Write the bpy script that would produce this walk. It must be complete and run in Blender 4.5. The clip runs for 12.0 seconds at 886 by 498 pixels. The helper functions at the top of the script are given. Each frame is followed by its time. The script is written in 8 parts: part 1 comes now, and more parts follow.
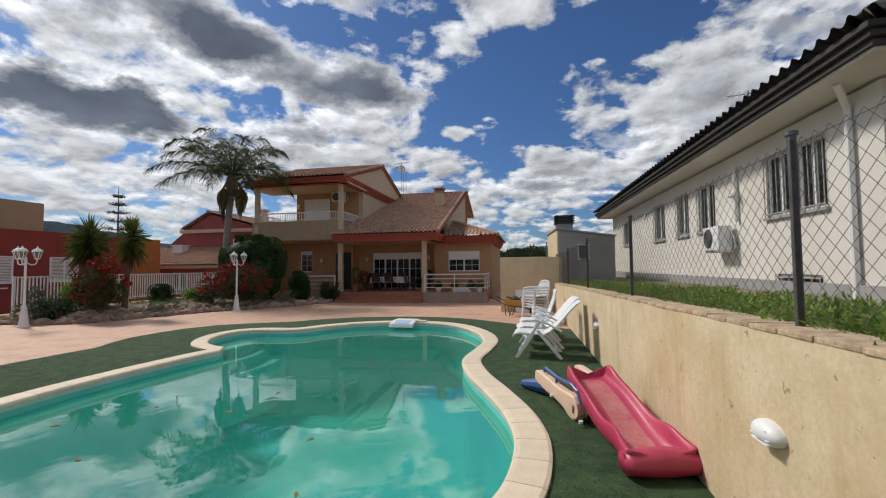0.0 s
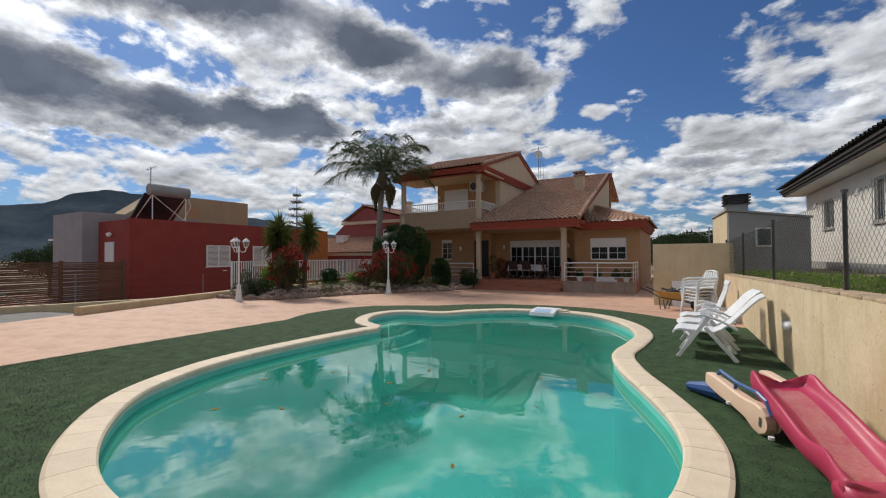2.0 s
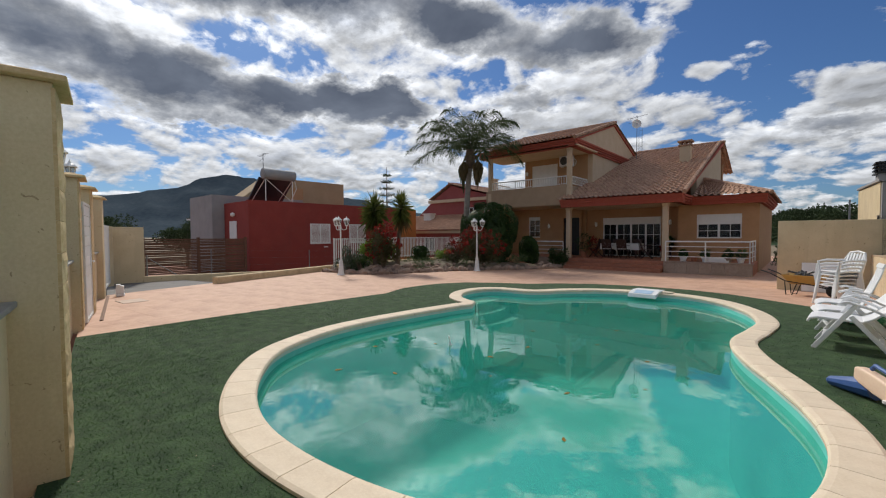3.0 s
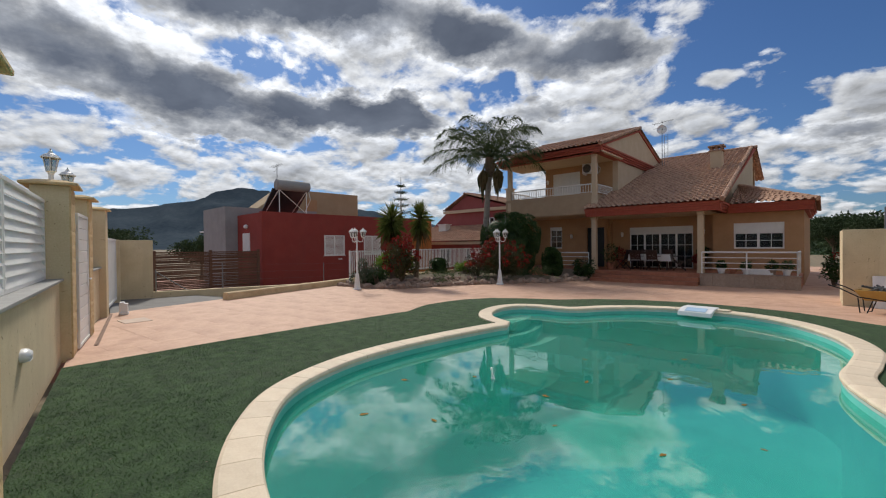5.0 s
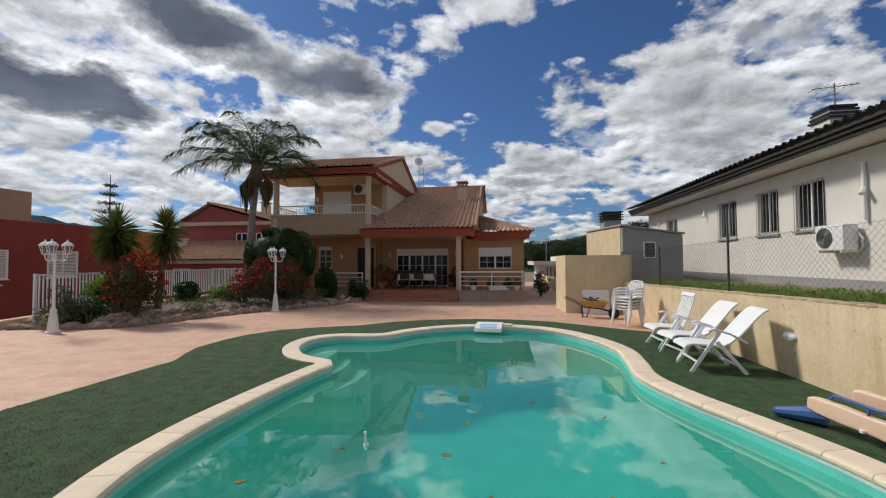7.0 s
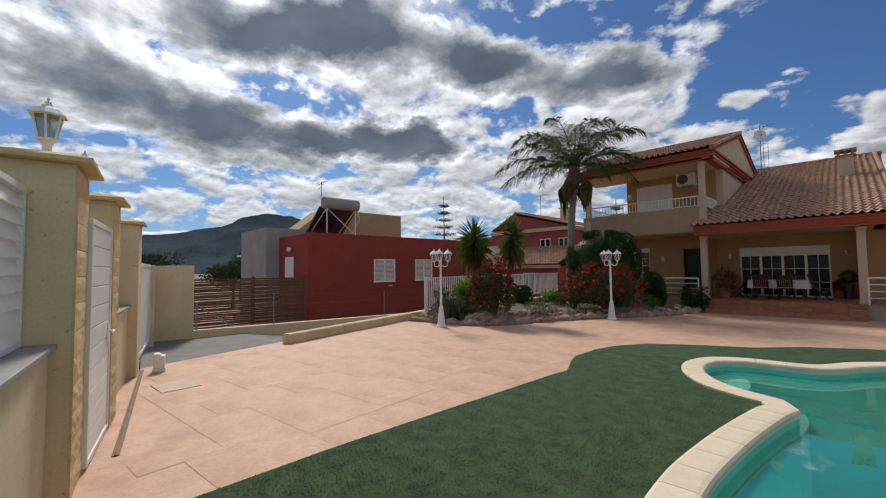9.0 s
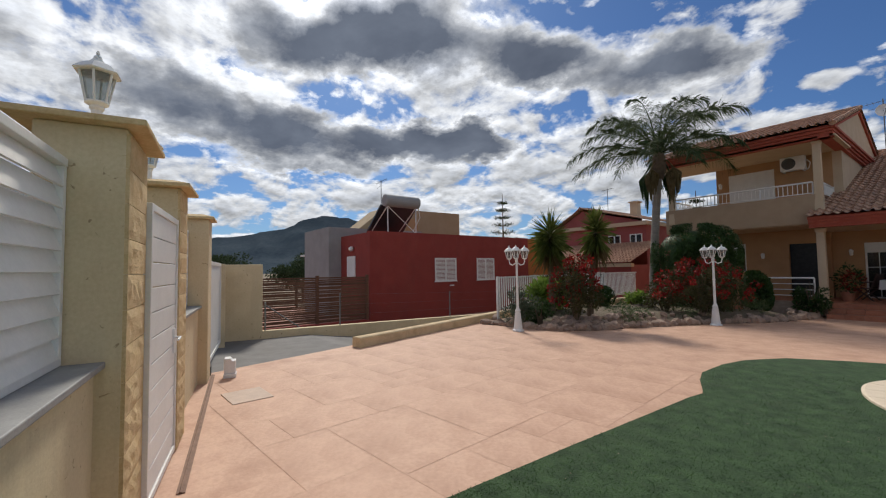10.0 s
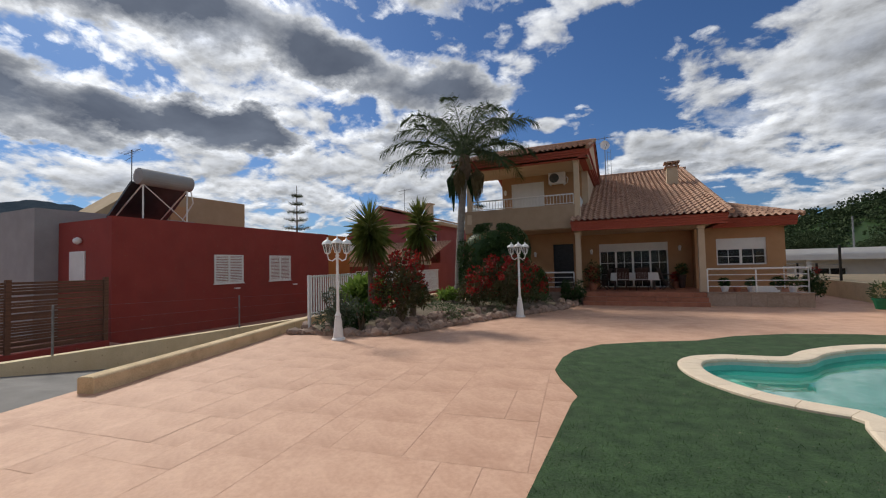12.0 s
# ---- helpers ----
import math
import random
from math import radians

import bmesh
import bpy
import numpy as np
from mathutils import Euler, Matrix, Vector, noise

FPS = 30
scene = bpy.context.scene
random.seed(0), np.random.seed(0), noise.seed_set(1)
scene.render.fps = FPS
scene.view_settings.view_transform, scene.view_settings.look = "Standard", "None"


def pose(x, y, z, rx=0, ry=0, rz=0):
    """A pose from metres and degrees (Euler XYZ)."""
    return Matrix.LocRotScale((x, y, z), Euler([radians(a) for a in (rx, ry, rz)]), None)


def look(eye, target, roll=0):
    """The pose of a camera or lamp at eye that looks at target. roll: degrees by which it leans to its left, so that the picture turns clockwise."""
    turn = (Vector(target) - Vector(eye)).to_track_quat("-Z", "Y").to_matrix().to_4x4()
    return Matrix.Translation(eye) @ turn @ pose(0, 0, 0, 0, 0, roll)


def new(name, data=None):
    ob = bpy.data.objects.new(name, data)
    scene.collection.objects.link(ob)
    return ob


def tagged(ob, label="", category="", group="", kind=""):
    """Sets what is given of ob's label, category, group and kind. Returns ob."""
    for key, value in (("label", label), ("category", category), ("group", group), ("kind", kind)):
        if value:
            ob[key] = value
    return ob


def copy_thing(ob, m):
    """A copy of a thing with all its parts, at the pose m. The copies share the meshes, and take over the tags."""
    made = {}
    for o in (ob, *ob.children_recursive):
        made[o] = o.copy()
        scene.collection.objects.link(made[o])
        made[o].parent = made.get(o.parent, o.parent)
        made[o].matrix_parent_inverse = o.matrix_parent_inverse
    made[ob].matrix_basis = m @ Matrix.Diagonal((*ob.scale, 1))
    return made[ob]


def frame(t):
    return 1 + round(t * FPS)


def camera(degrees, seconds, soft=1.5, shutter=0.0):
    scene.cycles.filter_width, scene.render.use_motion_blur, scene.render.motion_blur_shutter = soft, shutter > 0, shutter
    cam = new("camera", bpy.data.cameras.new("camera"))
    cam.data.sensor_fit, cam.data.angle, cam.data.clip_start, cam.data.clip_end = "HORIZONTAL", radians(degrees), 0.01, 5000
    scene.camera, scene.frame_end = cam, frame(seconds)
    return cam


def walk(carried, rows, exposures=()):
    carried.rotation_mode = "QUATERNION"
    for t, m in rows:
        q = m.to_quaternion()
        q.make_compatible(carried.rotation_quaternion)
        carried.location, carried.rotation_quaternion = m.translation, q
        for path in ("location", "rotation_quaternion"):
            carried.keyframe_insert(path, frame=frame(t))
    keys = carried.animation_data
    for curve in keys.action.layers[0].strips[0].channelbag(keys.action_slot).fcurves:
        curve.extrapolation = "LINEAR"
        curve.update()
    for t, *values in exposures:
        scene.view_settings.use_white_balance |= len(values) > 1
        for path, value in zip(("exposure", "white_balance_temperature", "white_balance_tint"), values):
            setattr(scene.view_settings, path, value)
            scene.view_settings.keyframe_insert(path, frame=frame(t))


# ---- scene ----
cam = camera(94.6, 12.0, soft=1.15)
PATH = [
    (0, (0.659, 0.594, 1.548), (0.278, 2.556, 1.635), -0.6),
    (0.5, (0.645, 0.602, 1.542), (0.111, 2.527, 1.631), -0.6),
    (1, (0.615, 0.596, 1.541), (-0.067, 2.474, 1.628), -0.6),
    (1.5, (0.586, 0.593, 1.541), (-0.248, 2.410, 1.611), -0.4),
    (2, (0.542, 0.575, 1.530), (-0.451, 2.311, 1.565), -0.4),
    (2.5, (0.470, 0.476, 1.531), (-0.689, 2.106, 1.513), -0.3),
    (3, (0.400, 0.351, 1.539), (-0.920, 1.852, 1.467), -0.3),
    (3.2, (0.369, 0.296, 1.550), (-1.011, 1.741, 1.461), -0.4),
    (4.8, (-0.378, 0.79, 1.578), (-1.871, 2.119, 1.524), -0.6),
    (5, (-0.47, 0.784, 1.576), (-1.833, 2.248, 1.557), -0.6),
    (5.5, (-0.73, 0.861, 1.601), (-1.603, 2.661, 1.621), -0.4),
    (6, (-1.139, 0.997, 1.601), (-1.584, 2.947, 1.641), -0.2),
    (6.5, (-1.657, 1.062, 1.581), (-1.924, 3.044, 1.638), -0.1),
    (6.7, (-1.882, 1.08, 1.618), (-2.128, 3.064, 1.679), -0.3),
    (8.3, (-3.632, 1.174, 1.699), (-4.656, 2.89, 1.785), -0.6),
    (8.5, (-3.827, 1.252, 1.664), (-4.994, 2.873, 1.757), -0.8),
    (9, (-4.331, 1.278, 1.655), (-5.76, 2.674, 1.753), -0.8),
    (9.5, (-4.866, 1.356, 1.654), (-6.423, 2.607, 1.751), -0.7),
    (10, (-5.451, 1.48, 1.636), (-7.045, 2.685, 1.736), -0.9),
    (10.5, (-5.976, 1.624, 1.614), (-7.53, 2.878, 1.716), -1.0),
    (11, (-6.416, 1.85, 1.611), (-7.842, 3.249, 1.708), -1.2),
    (11.5, (-6.793, 2.068, 1.593), (-7.957, 3.692, 1.683), -1.4),
    (12, (-7.148, 2.263, 1.562), (-7.954, 4.092, 1.642), -1.4),
]
walk(cam, [(t, look(eye, target, roll)) for t, eye, target, roll in PATH])

# ---- world, sun and exposure ----
SUN_AZ, SUN_EL = 66.0, 44.0       # degrees to the left of +y, and above the horizon


def direction(az, el):
    a, e = radians(az), radians(el)
    return Vector((-math.sin(a) * math.cos(e), math.cos(a) * math.cos(e), math.sin(e)))


class Nodes:
    """A short way to write node trees."""

    def __init__(self, tree):
        self.tree = tree
        tree.nodes.clear()

    def add(self, kind, inputs=(), operation=None, clamp=False, blend=None):
        n = self.tree.nodes.new(kind)
        if operation:
            n.operation = operation
        if clamp:
            n.use_clamp = True
        if blend:
            n.data_type, n.blend_type = "RGBA", blend
        for k, v in (inputs.items() if isinstance(inputs, dict) else enumerate(inputs)):
            if v is None:
                continue
            if isinstance(v, bpy.types.NodeSocket):
                self.tree.links.new(v, n.inputs[k])
            else:
                n.inputs[k].default_value = v
        return n

    def math(self, op, a, b=None, c=None, clamp=False):
        return self.add("ShaderNodeMath", (a, b, c), operation=op, clamp=clamp).outputs[0]

    def vec(self, op, a, b=None):
        n = self.add("ShaderNodeVectorMath", (a, b), operation=op)
        return n.outputs[1 if op in ("DOT_PRODUCT", "LENGTH", "DISTANCE") else 0]

    def noise(self, vector, scale, detail=4.0, rough=0.55, distortion=0.0):
        return self.add("ShaderNodeTexNoise", {"Vector": vector, "Scale": scale, "Detail": detail,
                        "Roughness": rough, "Distortion": distortion}).outputs[0]

    def ramp(self, fac, stops, interpolation="LINEAR"):
        n = self.add("ShaderNodeValToRGB", (fac,))
        n.color_ramp.interpolation = interpolation
        e = n.color_ramp.elements
        while len(e) < len(stops):
            e.new(0.5)
        for el, (p, c) in zip(e, stops):
            el.position = p
            el.color = (*c, 1) if isinstance(c, tuple) else (c, c, c, 1)
        return n.outputs[0]

    def mix(self, fac, a, b, kind="MIX"):
        n = self.add("ShaderNodeMix", {0: fac}, blend=kind)
        for i, v in ((6, a), (7, b)):
            if isinstance(v, bpy.types.NodeSocket):
                self.tree.links.new(v, n.inputs[i])
            else:
                n.inputs[i].default_value = (*v, 1) if len(v) == 3 else v
        return n.outputs[2]


# broken bright cloud: azimuth, elevation, half width, half height (degrees), more (+) or less (-) cover
BANKS = [
    (55, 25, 34, 12, 0.07), (45, 11, 26, 4, 0.05), (-12, 20.5, 8, 4.5, 0.15), (-25, 20, 8, 5, 0.14), (-27, 13, 10, 4, 0.14), (-5, 11.7, 9, 3, 0.15),
    (9, 18.4, 1.8, 1.0, 0.30), (30, 13, 10, 4, 0.06), (100, 24, 16, 9, 0.10), (62, 36, 10, 5, 0.12),
    (3, 23, 8, 4.5, -0.28), (-9, 26, 6, 4, -0.14), (-2, 29, 5, 3, -0.08), (6, 34, 7, 3, 0.10), (-19, 28.5, 6, 3, -0.14), (-2, 17.5, 6, 2.6, -0.20), (28, 30.5, 5, 2, -0.14),
    (67, 21.6, 7, 1.1, -0.13), (62, 13.8, 9, 1.0, -0.13), (84, 14.5, 9, 1.4, -0.12), (82, 24, 6, 1.5, -0.10), (40, 21.2, 3, 0.9, -0.12), (102, 44, 18, 10, -0.14),
]
# heavy grey cloud bodies: azimuth, elevation, half width, half height, tilt, weight
BODIES = [
    (56, 30.5, 8, 5.0, 0, 1.0), (68, 28.5, 7, 3.6, -10, 0.62), (77, 28.5, 7, 3.2, 0, 0.5), (38.5, 26.6, 7.5, 3.2, 12, 0.95),
    (22, 23.8, 6.5, 3.4, 8, 0.95), (59, 17.2, 10, 2.3, -3, 0.95), (48.5, 17.4, 5.5, 2.2, 0, 0.9), (74.5, 17.8, 7, 3.0, -8, 0.75), (86, 20, 8, 3.6, 0, 0.72),
    (70, 13.6, 9, 1.2, 0, 0.42), (30, 17.6, 7, 1.8, 6, 0.50), (-3, 10.6, 9, 1.7, 0, 0.50), (-15, 15.6, 7, 2.2, 0, 0.36), (-28, 11, 9, 2.4, 0, 0.40), (45, 9.5, 12, 1.2, 0, 0.36),
    (58, 40, 9, 3.0, 0, 0.7), (30, 36, 11, 3.0, 6, 0.6), (84, 36, 10, 4, 0, 0.6), (110, 22, 12, 5, 0, 0.6), (-32, 24, 7, 3, 0, 0.4),
]


def make_world():
    world = bpy.data.worlds.new("sky")
    scene.world = world
    world.use_nodes = True
    n = Nodes(world.node_tree)
    d = n.add("ShaderNodeTexCoord").outputs["Generated"]
    air = n.add("ShaderNodeTexSky")
    air.sky_type, air.sun_disc = "NISHITA", False
    air.sun_elevation, air.sun_rotation = radians(SUN_EL), radians(-SUN_AZ)
    air.air_density, air.dust_density, air.ozone_density = 1.0, 0.6, 2.5
    sky = air.outputs[0]
    sep = n.add("ShaderNodeSeparateXYZ", (d,))
    z = n.math("MAXIMUM", sep.outputs[2], 0.0)
    low = n.math("ADD", z, 0.30)
    flat = n.add("ShaderNodeCombineXYZ", (n.math("DIVIDE", sep.outputs[0], low), n.math("DIVIDE", sep.outputs[1], low), 0.0)).outputs[0]

    def field(p):
        big = n.noise(p, 1.6, 3.0, 0.5)
        fine = n.noise(p, 4.6, 10.0, 0.55, 0.25)
        small = n.noise(p, 15.0, 6.0, 0.6, 0.3)
        total = n.math("ADD", n.math("MULTIPLY", big, 0.42), n.math("MULTIPLY_ADD", fine, 0.98, -0.12))
        return n.math("ADD", total, n.math("MULTIPLY", n.math("SUBTRACT", small, 0.5), 0.24))

    def spread(p, rows):
        """The sum of soft ellipses on the sky dome."""
        total = None
        for az, el, wide, high, tilt, amount in rows:
            c = direction(az, el)
            side = Vector((-c.y, c.x, 0)).normalized()
            up = c.cross(side).normalized()
            turn = Matrix.Rotation(radians(tilt), 3, c)
            side, up = turn @ side, turn @ up
            off = n.vec("SUBTRACT", p, tuple(c))
            a = n.vec("DOT_PRODUCT", off, tuple(side / math.sin(radians(wide))))
            b = n.vec("DOT_PRODUCT", off, tuple(up / math.sin(radians(high))))
            r2 = n.math("ADD", n.math("MULTIPLY", a, a), n.math("MULTIPLY", b, b))
            fall = n.math("EXPONENT", n.math("MULTIPLY", r2, -0.95))
            total = n.math("MULTIPLY_ADD", fall, amount, 0.0 if total is None else total)
        return total

    dens = field(flat)
    to_sun = direction(SUN_AZ, SUN_EL)
    goal = (to_sun.x / (to_sun.z + 0.30), to_sun.y / (to_sun.z + 0.30), 0.0)
    step = n.vec("MULTIPLY", n.vec("NORMALIZE", n.vec("SUBTRACT", goal, flat)), (0.045, 0.045, 0.0))
    lit = n.math("SUBTRACT", dens, field(n.vec("ADD", flat, step)))     # edges that face the sun
    dens = n.math("ADD", dens, spread(d, [(a, e, w, h, 0, m) for a, e, w, h, m in BANKS]))
    # ragged outlines for the heavy bodies
    rough = n.add("ShaderNodeTexNoise", {"Vector": flat, "Scale": 5.5, "Detail": 8.0, "Roughness": 0.6}).outputs[1]
    bent = n.vec("ADD", d, n.vec("MULTIPLY", n.vec("SUBTRACT", rough, (0.5, 0.5, 0.5)), (0.20, 0.20, 0.12)))
    body = spread(bent, BODIES)
    grain = n.noise(flat, 7.0, 9.0, 0.6, 0.2)
    body = n.math("ADD", body, n.math("MULTIPLY", n.math("SUBTRACT", grain, 0.5), 0.55))
    cover = n.math("MAXIMUM", n.ramp(dens, [(0.0, 0.0), (0.53, 0.0), (0.60, 0.75), (0.67, 1.0)]), n.ramp(body, [(0.0, 0.0), (0.22, 0.0), (0.42, 1.0)]))
    tone = n.ramp(dens, [(0.0, (0.80, 0.86, 0.94)), (0.62, (0.90, 0.92, 0.95)), (0.74, (0.74, 0.77, 0.82)), (0.90, (0.46, 0.49, 0.55))])
    edge = n.math("MULTIPLY_ADD", lit, 3.2, 1.0)
    edge = n.math("MINIMUM", n.math("MAXIMUM", edge, 0.62), 1.7)
    near = n.math("MAXIMUM", n.vec("DOT_PRODUCT", d, tuple(to_sun)), 0.0)
    glow = n.math("MULTIPLY_ADD", n.math("POWER", near, 7.0), 0.46, 0.84)
    glow = n.math("MULTIPLY_ADD", n.math("POWER", near, 60.0), 1.8, glow)
    rim = n.ramp(body, [(0.12, 0.0), (0.28, 1.0), (0.42, 0.0)])
    glow = n.math("MULTIPLY", n.math("MULTIPLY", glow, edge), n.math("MULTIPLY_ADD", rim, 0.28, 1.0))
    tone = n.mix(1.0, tone, n.add("ShaderNodeCombineColor", (glow,) * 3).outputs[0], "MULTIPLY")
    under = n.ramp(n.noise(flat, 3.2, 7.0, 0.55, 0.3), [(0.3, (0.098, 0.120, 0.172)), (0.7, (0.225, 0.262, 0.335))])
    thick = n.ramp(body, [(0.33, 0.0), (0.54, 0.62), (0.80, 1.0)])
    tone = n.mix(thick, tone, under)
    sky = n.mix(1.0, sky, (0.62, 0.90, 1.28), "MULTIPLY")
    clouds = n.add("ShaderNodeBackground", (tone, CLOUD)).outputs[0]
    clear = n.add("ShaderNodeBackground", (sky, SKY)).outputs[0]
    out = n.add("ShaderNodeMixShader", (cover, clear, clouds)).outputs[0]
    n.add("ShaderNodeOutputWorld", (out,))


SKY, CLOUD = 0.057, 0.79
make_world()
sun = new("sun", bpy.data.lights.new("sun", "SUN"))
sun.data.energy, sun.data.angle, sun.data.color = 2.9, radians(9.0), (1.0, 0.93, 0.82)
sun.matrix_world = look(direction(SUN_AZ, SUN_EL) * 100, (0, 0, 0))
scene.view_settings.exposure = 0.0


# ---- materials ----
def surface(name, a, b, rough=0.8, scale=6.0, fine=60.0, bump=0.15, metal=0.0, mix=(0.35, 0.65), stain=None, vary=0.0, streaks=None, coat=0.0, stretch=None, dist=0.01, spec=0.5):
    """A worn surface: two colours mixed by noise at two scales, optional stains, and fine relief."""
    m = bpy.data.materials.new(name)
    m.use_nodes = True
    n = Nodes(m.node_tree)
    co = n.add("ShaderNodeTexCoord").outputs["Object"]
    if stretch:
        co = n.vec("MULTIPLY", co, stretch)
    n1 = n.noise(co, scale, 5.0)
    n2 = n.noise(co, fine, 4.0, 0.6)
    f = n.math("MULTIPLY_ADD", n2, 0.45, n.math("MULTIPLY", n1, 0.55))
    col = n.ramp(f, [(mix[0], a), (mix[1], b)])
    if stain:
        s = n.noise(co, scale * 0.3, 6.0, 0.65)
        col = n.mix(n.ramp(s, [(0.52, 0.0), (0.68, stain[1])]), col, stain[0])
    if streaks:
        run = n.noise(n.vec("MULTIPLY", co, (7.0, 7.0, 0.55)), 1.0, 6.0, 0.62)
        spots = n.noise(co, 1.1, 5.0, 0.7)
        wear = n.math("MULTIPLY", n.ramp(run, [(0.50, 0.0), (0.66, 1.0)]), n.ramp(spots, [(0.38, 0.0), (0.62, 1.0)]))
        col = n.mix(n.math("MULTIPLY", wear, streaks[1]), col, streaks[0])
        pits = n.ramp(n.noise(co, 16.0, 3.0, 0.5, 0.8), [(0.68, 0.0), (0.72, 0.7)])
        col = n.mix(pits, col, (0.24, 0.15, 0.08))
    if vary:
        r = n.add("ShaderNodeObjectInfo").outputs["Random"]
        col = n.mix(1.0, col, n.add("ShaderNodeCombineColor", (n.math("MULTIPLY_ADD", r, vary, 1.0 - vary / 2),) * 3).outputs[0], "MULTIPLY")
    bsdf = n.add("ShaderNodeBsdfPrincipled", {"Base Color": col, "Metallic": metal, "Coat Weight": coat, "Specular IOR Level": spec,
                 "Roughness": n.math("MULTIPLY_ADD", n2, 0.2, rough - 0.1, True)})
    if bump:
        h = n.math("MULTIPLY_ADD", n2, 0.7, n.math("MULTIPLY", n1, 0.3))
        nb = n.add("ShaderNodeBump", {"Strength": bump, "Distance": dist, "Height": h}).outputs[0]
        m.node_tree.links.new(nb, bsdf.inputs["Normal"])
    n.add("ShaderNodeOutputMaterial", (bsdf.outputs[0],))
    return m


def glass_pane(name, tint=(0.02, 0.025, 0.03)):
    m = bpy.data.materials.new(name)
    m.use_nodes = True
    n = Nodes(m.node_tree)
    b = n.add("ShaderNodeBsdfPrincipled", {"Base Color": (*tint, 1), "Roughness": 0.04, "IOR": 1.5})
    t = n.add("ShaderNodeBsdfTransparent", ((0.8, 0.85, 0.85, 1),))
    s = n.add("ShaderNodeMixShader", (0.55, b.outputs[0], t.outputs[0]))
    n.add("ShaderNodeOutputMaterial", (s.outputs[0],))
    return m


def pool_water():
    m = bpy.data.materials.new("murky_pool_water")
    m.use_nodes = True
    n = Nodes(m.node_tree)
    co = n.add("ShaderNodeTexCoord").outputs["Object"]
    f = n.noise(co, 0.35, 3.0)
    col = n.ramp(f, [(0.35, (0.034, 0.38, 0.29)), (0.65, (0.062, 0.48, 0.40))])
    w1 = n.noise(co, 1.3, 3.0, 0.5, 0.6)
    w2 = n.noise(co, 6.0, 3.0, 0.5, 0.3)
    h = n.math("MULTIPLY_ADD", w2, 0.12, w1)
    nb = n.add("ShaderNodeBump", {"Strength": 0.036, "Distance": 0.08, "Height": h}).outputs[0]
    body = n.add("ShaderNodeBsdfPrincipled", {"Base Color": col, "Roughness": 0.5, "Specular IOR Level": 0.0})
    clear = n.add("ShaderNodeBsdfTransparent", ((0.50, 0.86, 0.79, 1),))
    under = n.add("ShaderNodeMixShader", (0.58, body.outputs[0], clear.outputs[0]))
    gloss = n.add("ShaderNodeBsdfGlossy", {"Color": (1, 1, 1, 1), "Roughness": 0.012, "Normal": nb})
    fres = n.add("ShaderNodeFresnel", {"IOR": 2.2, "Normal": nb}).outputs[0]
    mixs = n.add("ShaderNodeMixShader", (fres, under.outputs[0], gloss.outputs[0]))
    n.add("ShaderNodeOutputMaterial", (mixs.outputs[0],))
    return m


def leafy(name, a, b, rough=0.55, trans=0.25):
    m = bpy.data.materials.new(name)
    m.use_nodes = True
    n = Nodes(m.node_tree)
    co = n.add("ShaderNodeTexCoord").outputs["Object"]
    col = n.ramp(n.noise(co, 5.0, 4.0), [(0.35, a), (0.65, b)])
    bs = n.add("ShaderNodeBsdfPrincipled", {"Base Color": col, "Roughness": rough, "Specular IOR Level": 0.25})
    tr = n.add("ShaderNodeBsdfTranslucent", (col,))
    mx = n.add("ShaderNodeMixShader", (trans, bs.outputs[0], tr.outputs[0]))
    n.add("ShaderNodeOutputMaterial", (mx.outputs[0],))
    return m


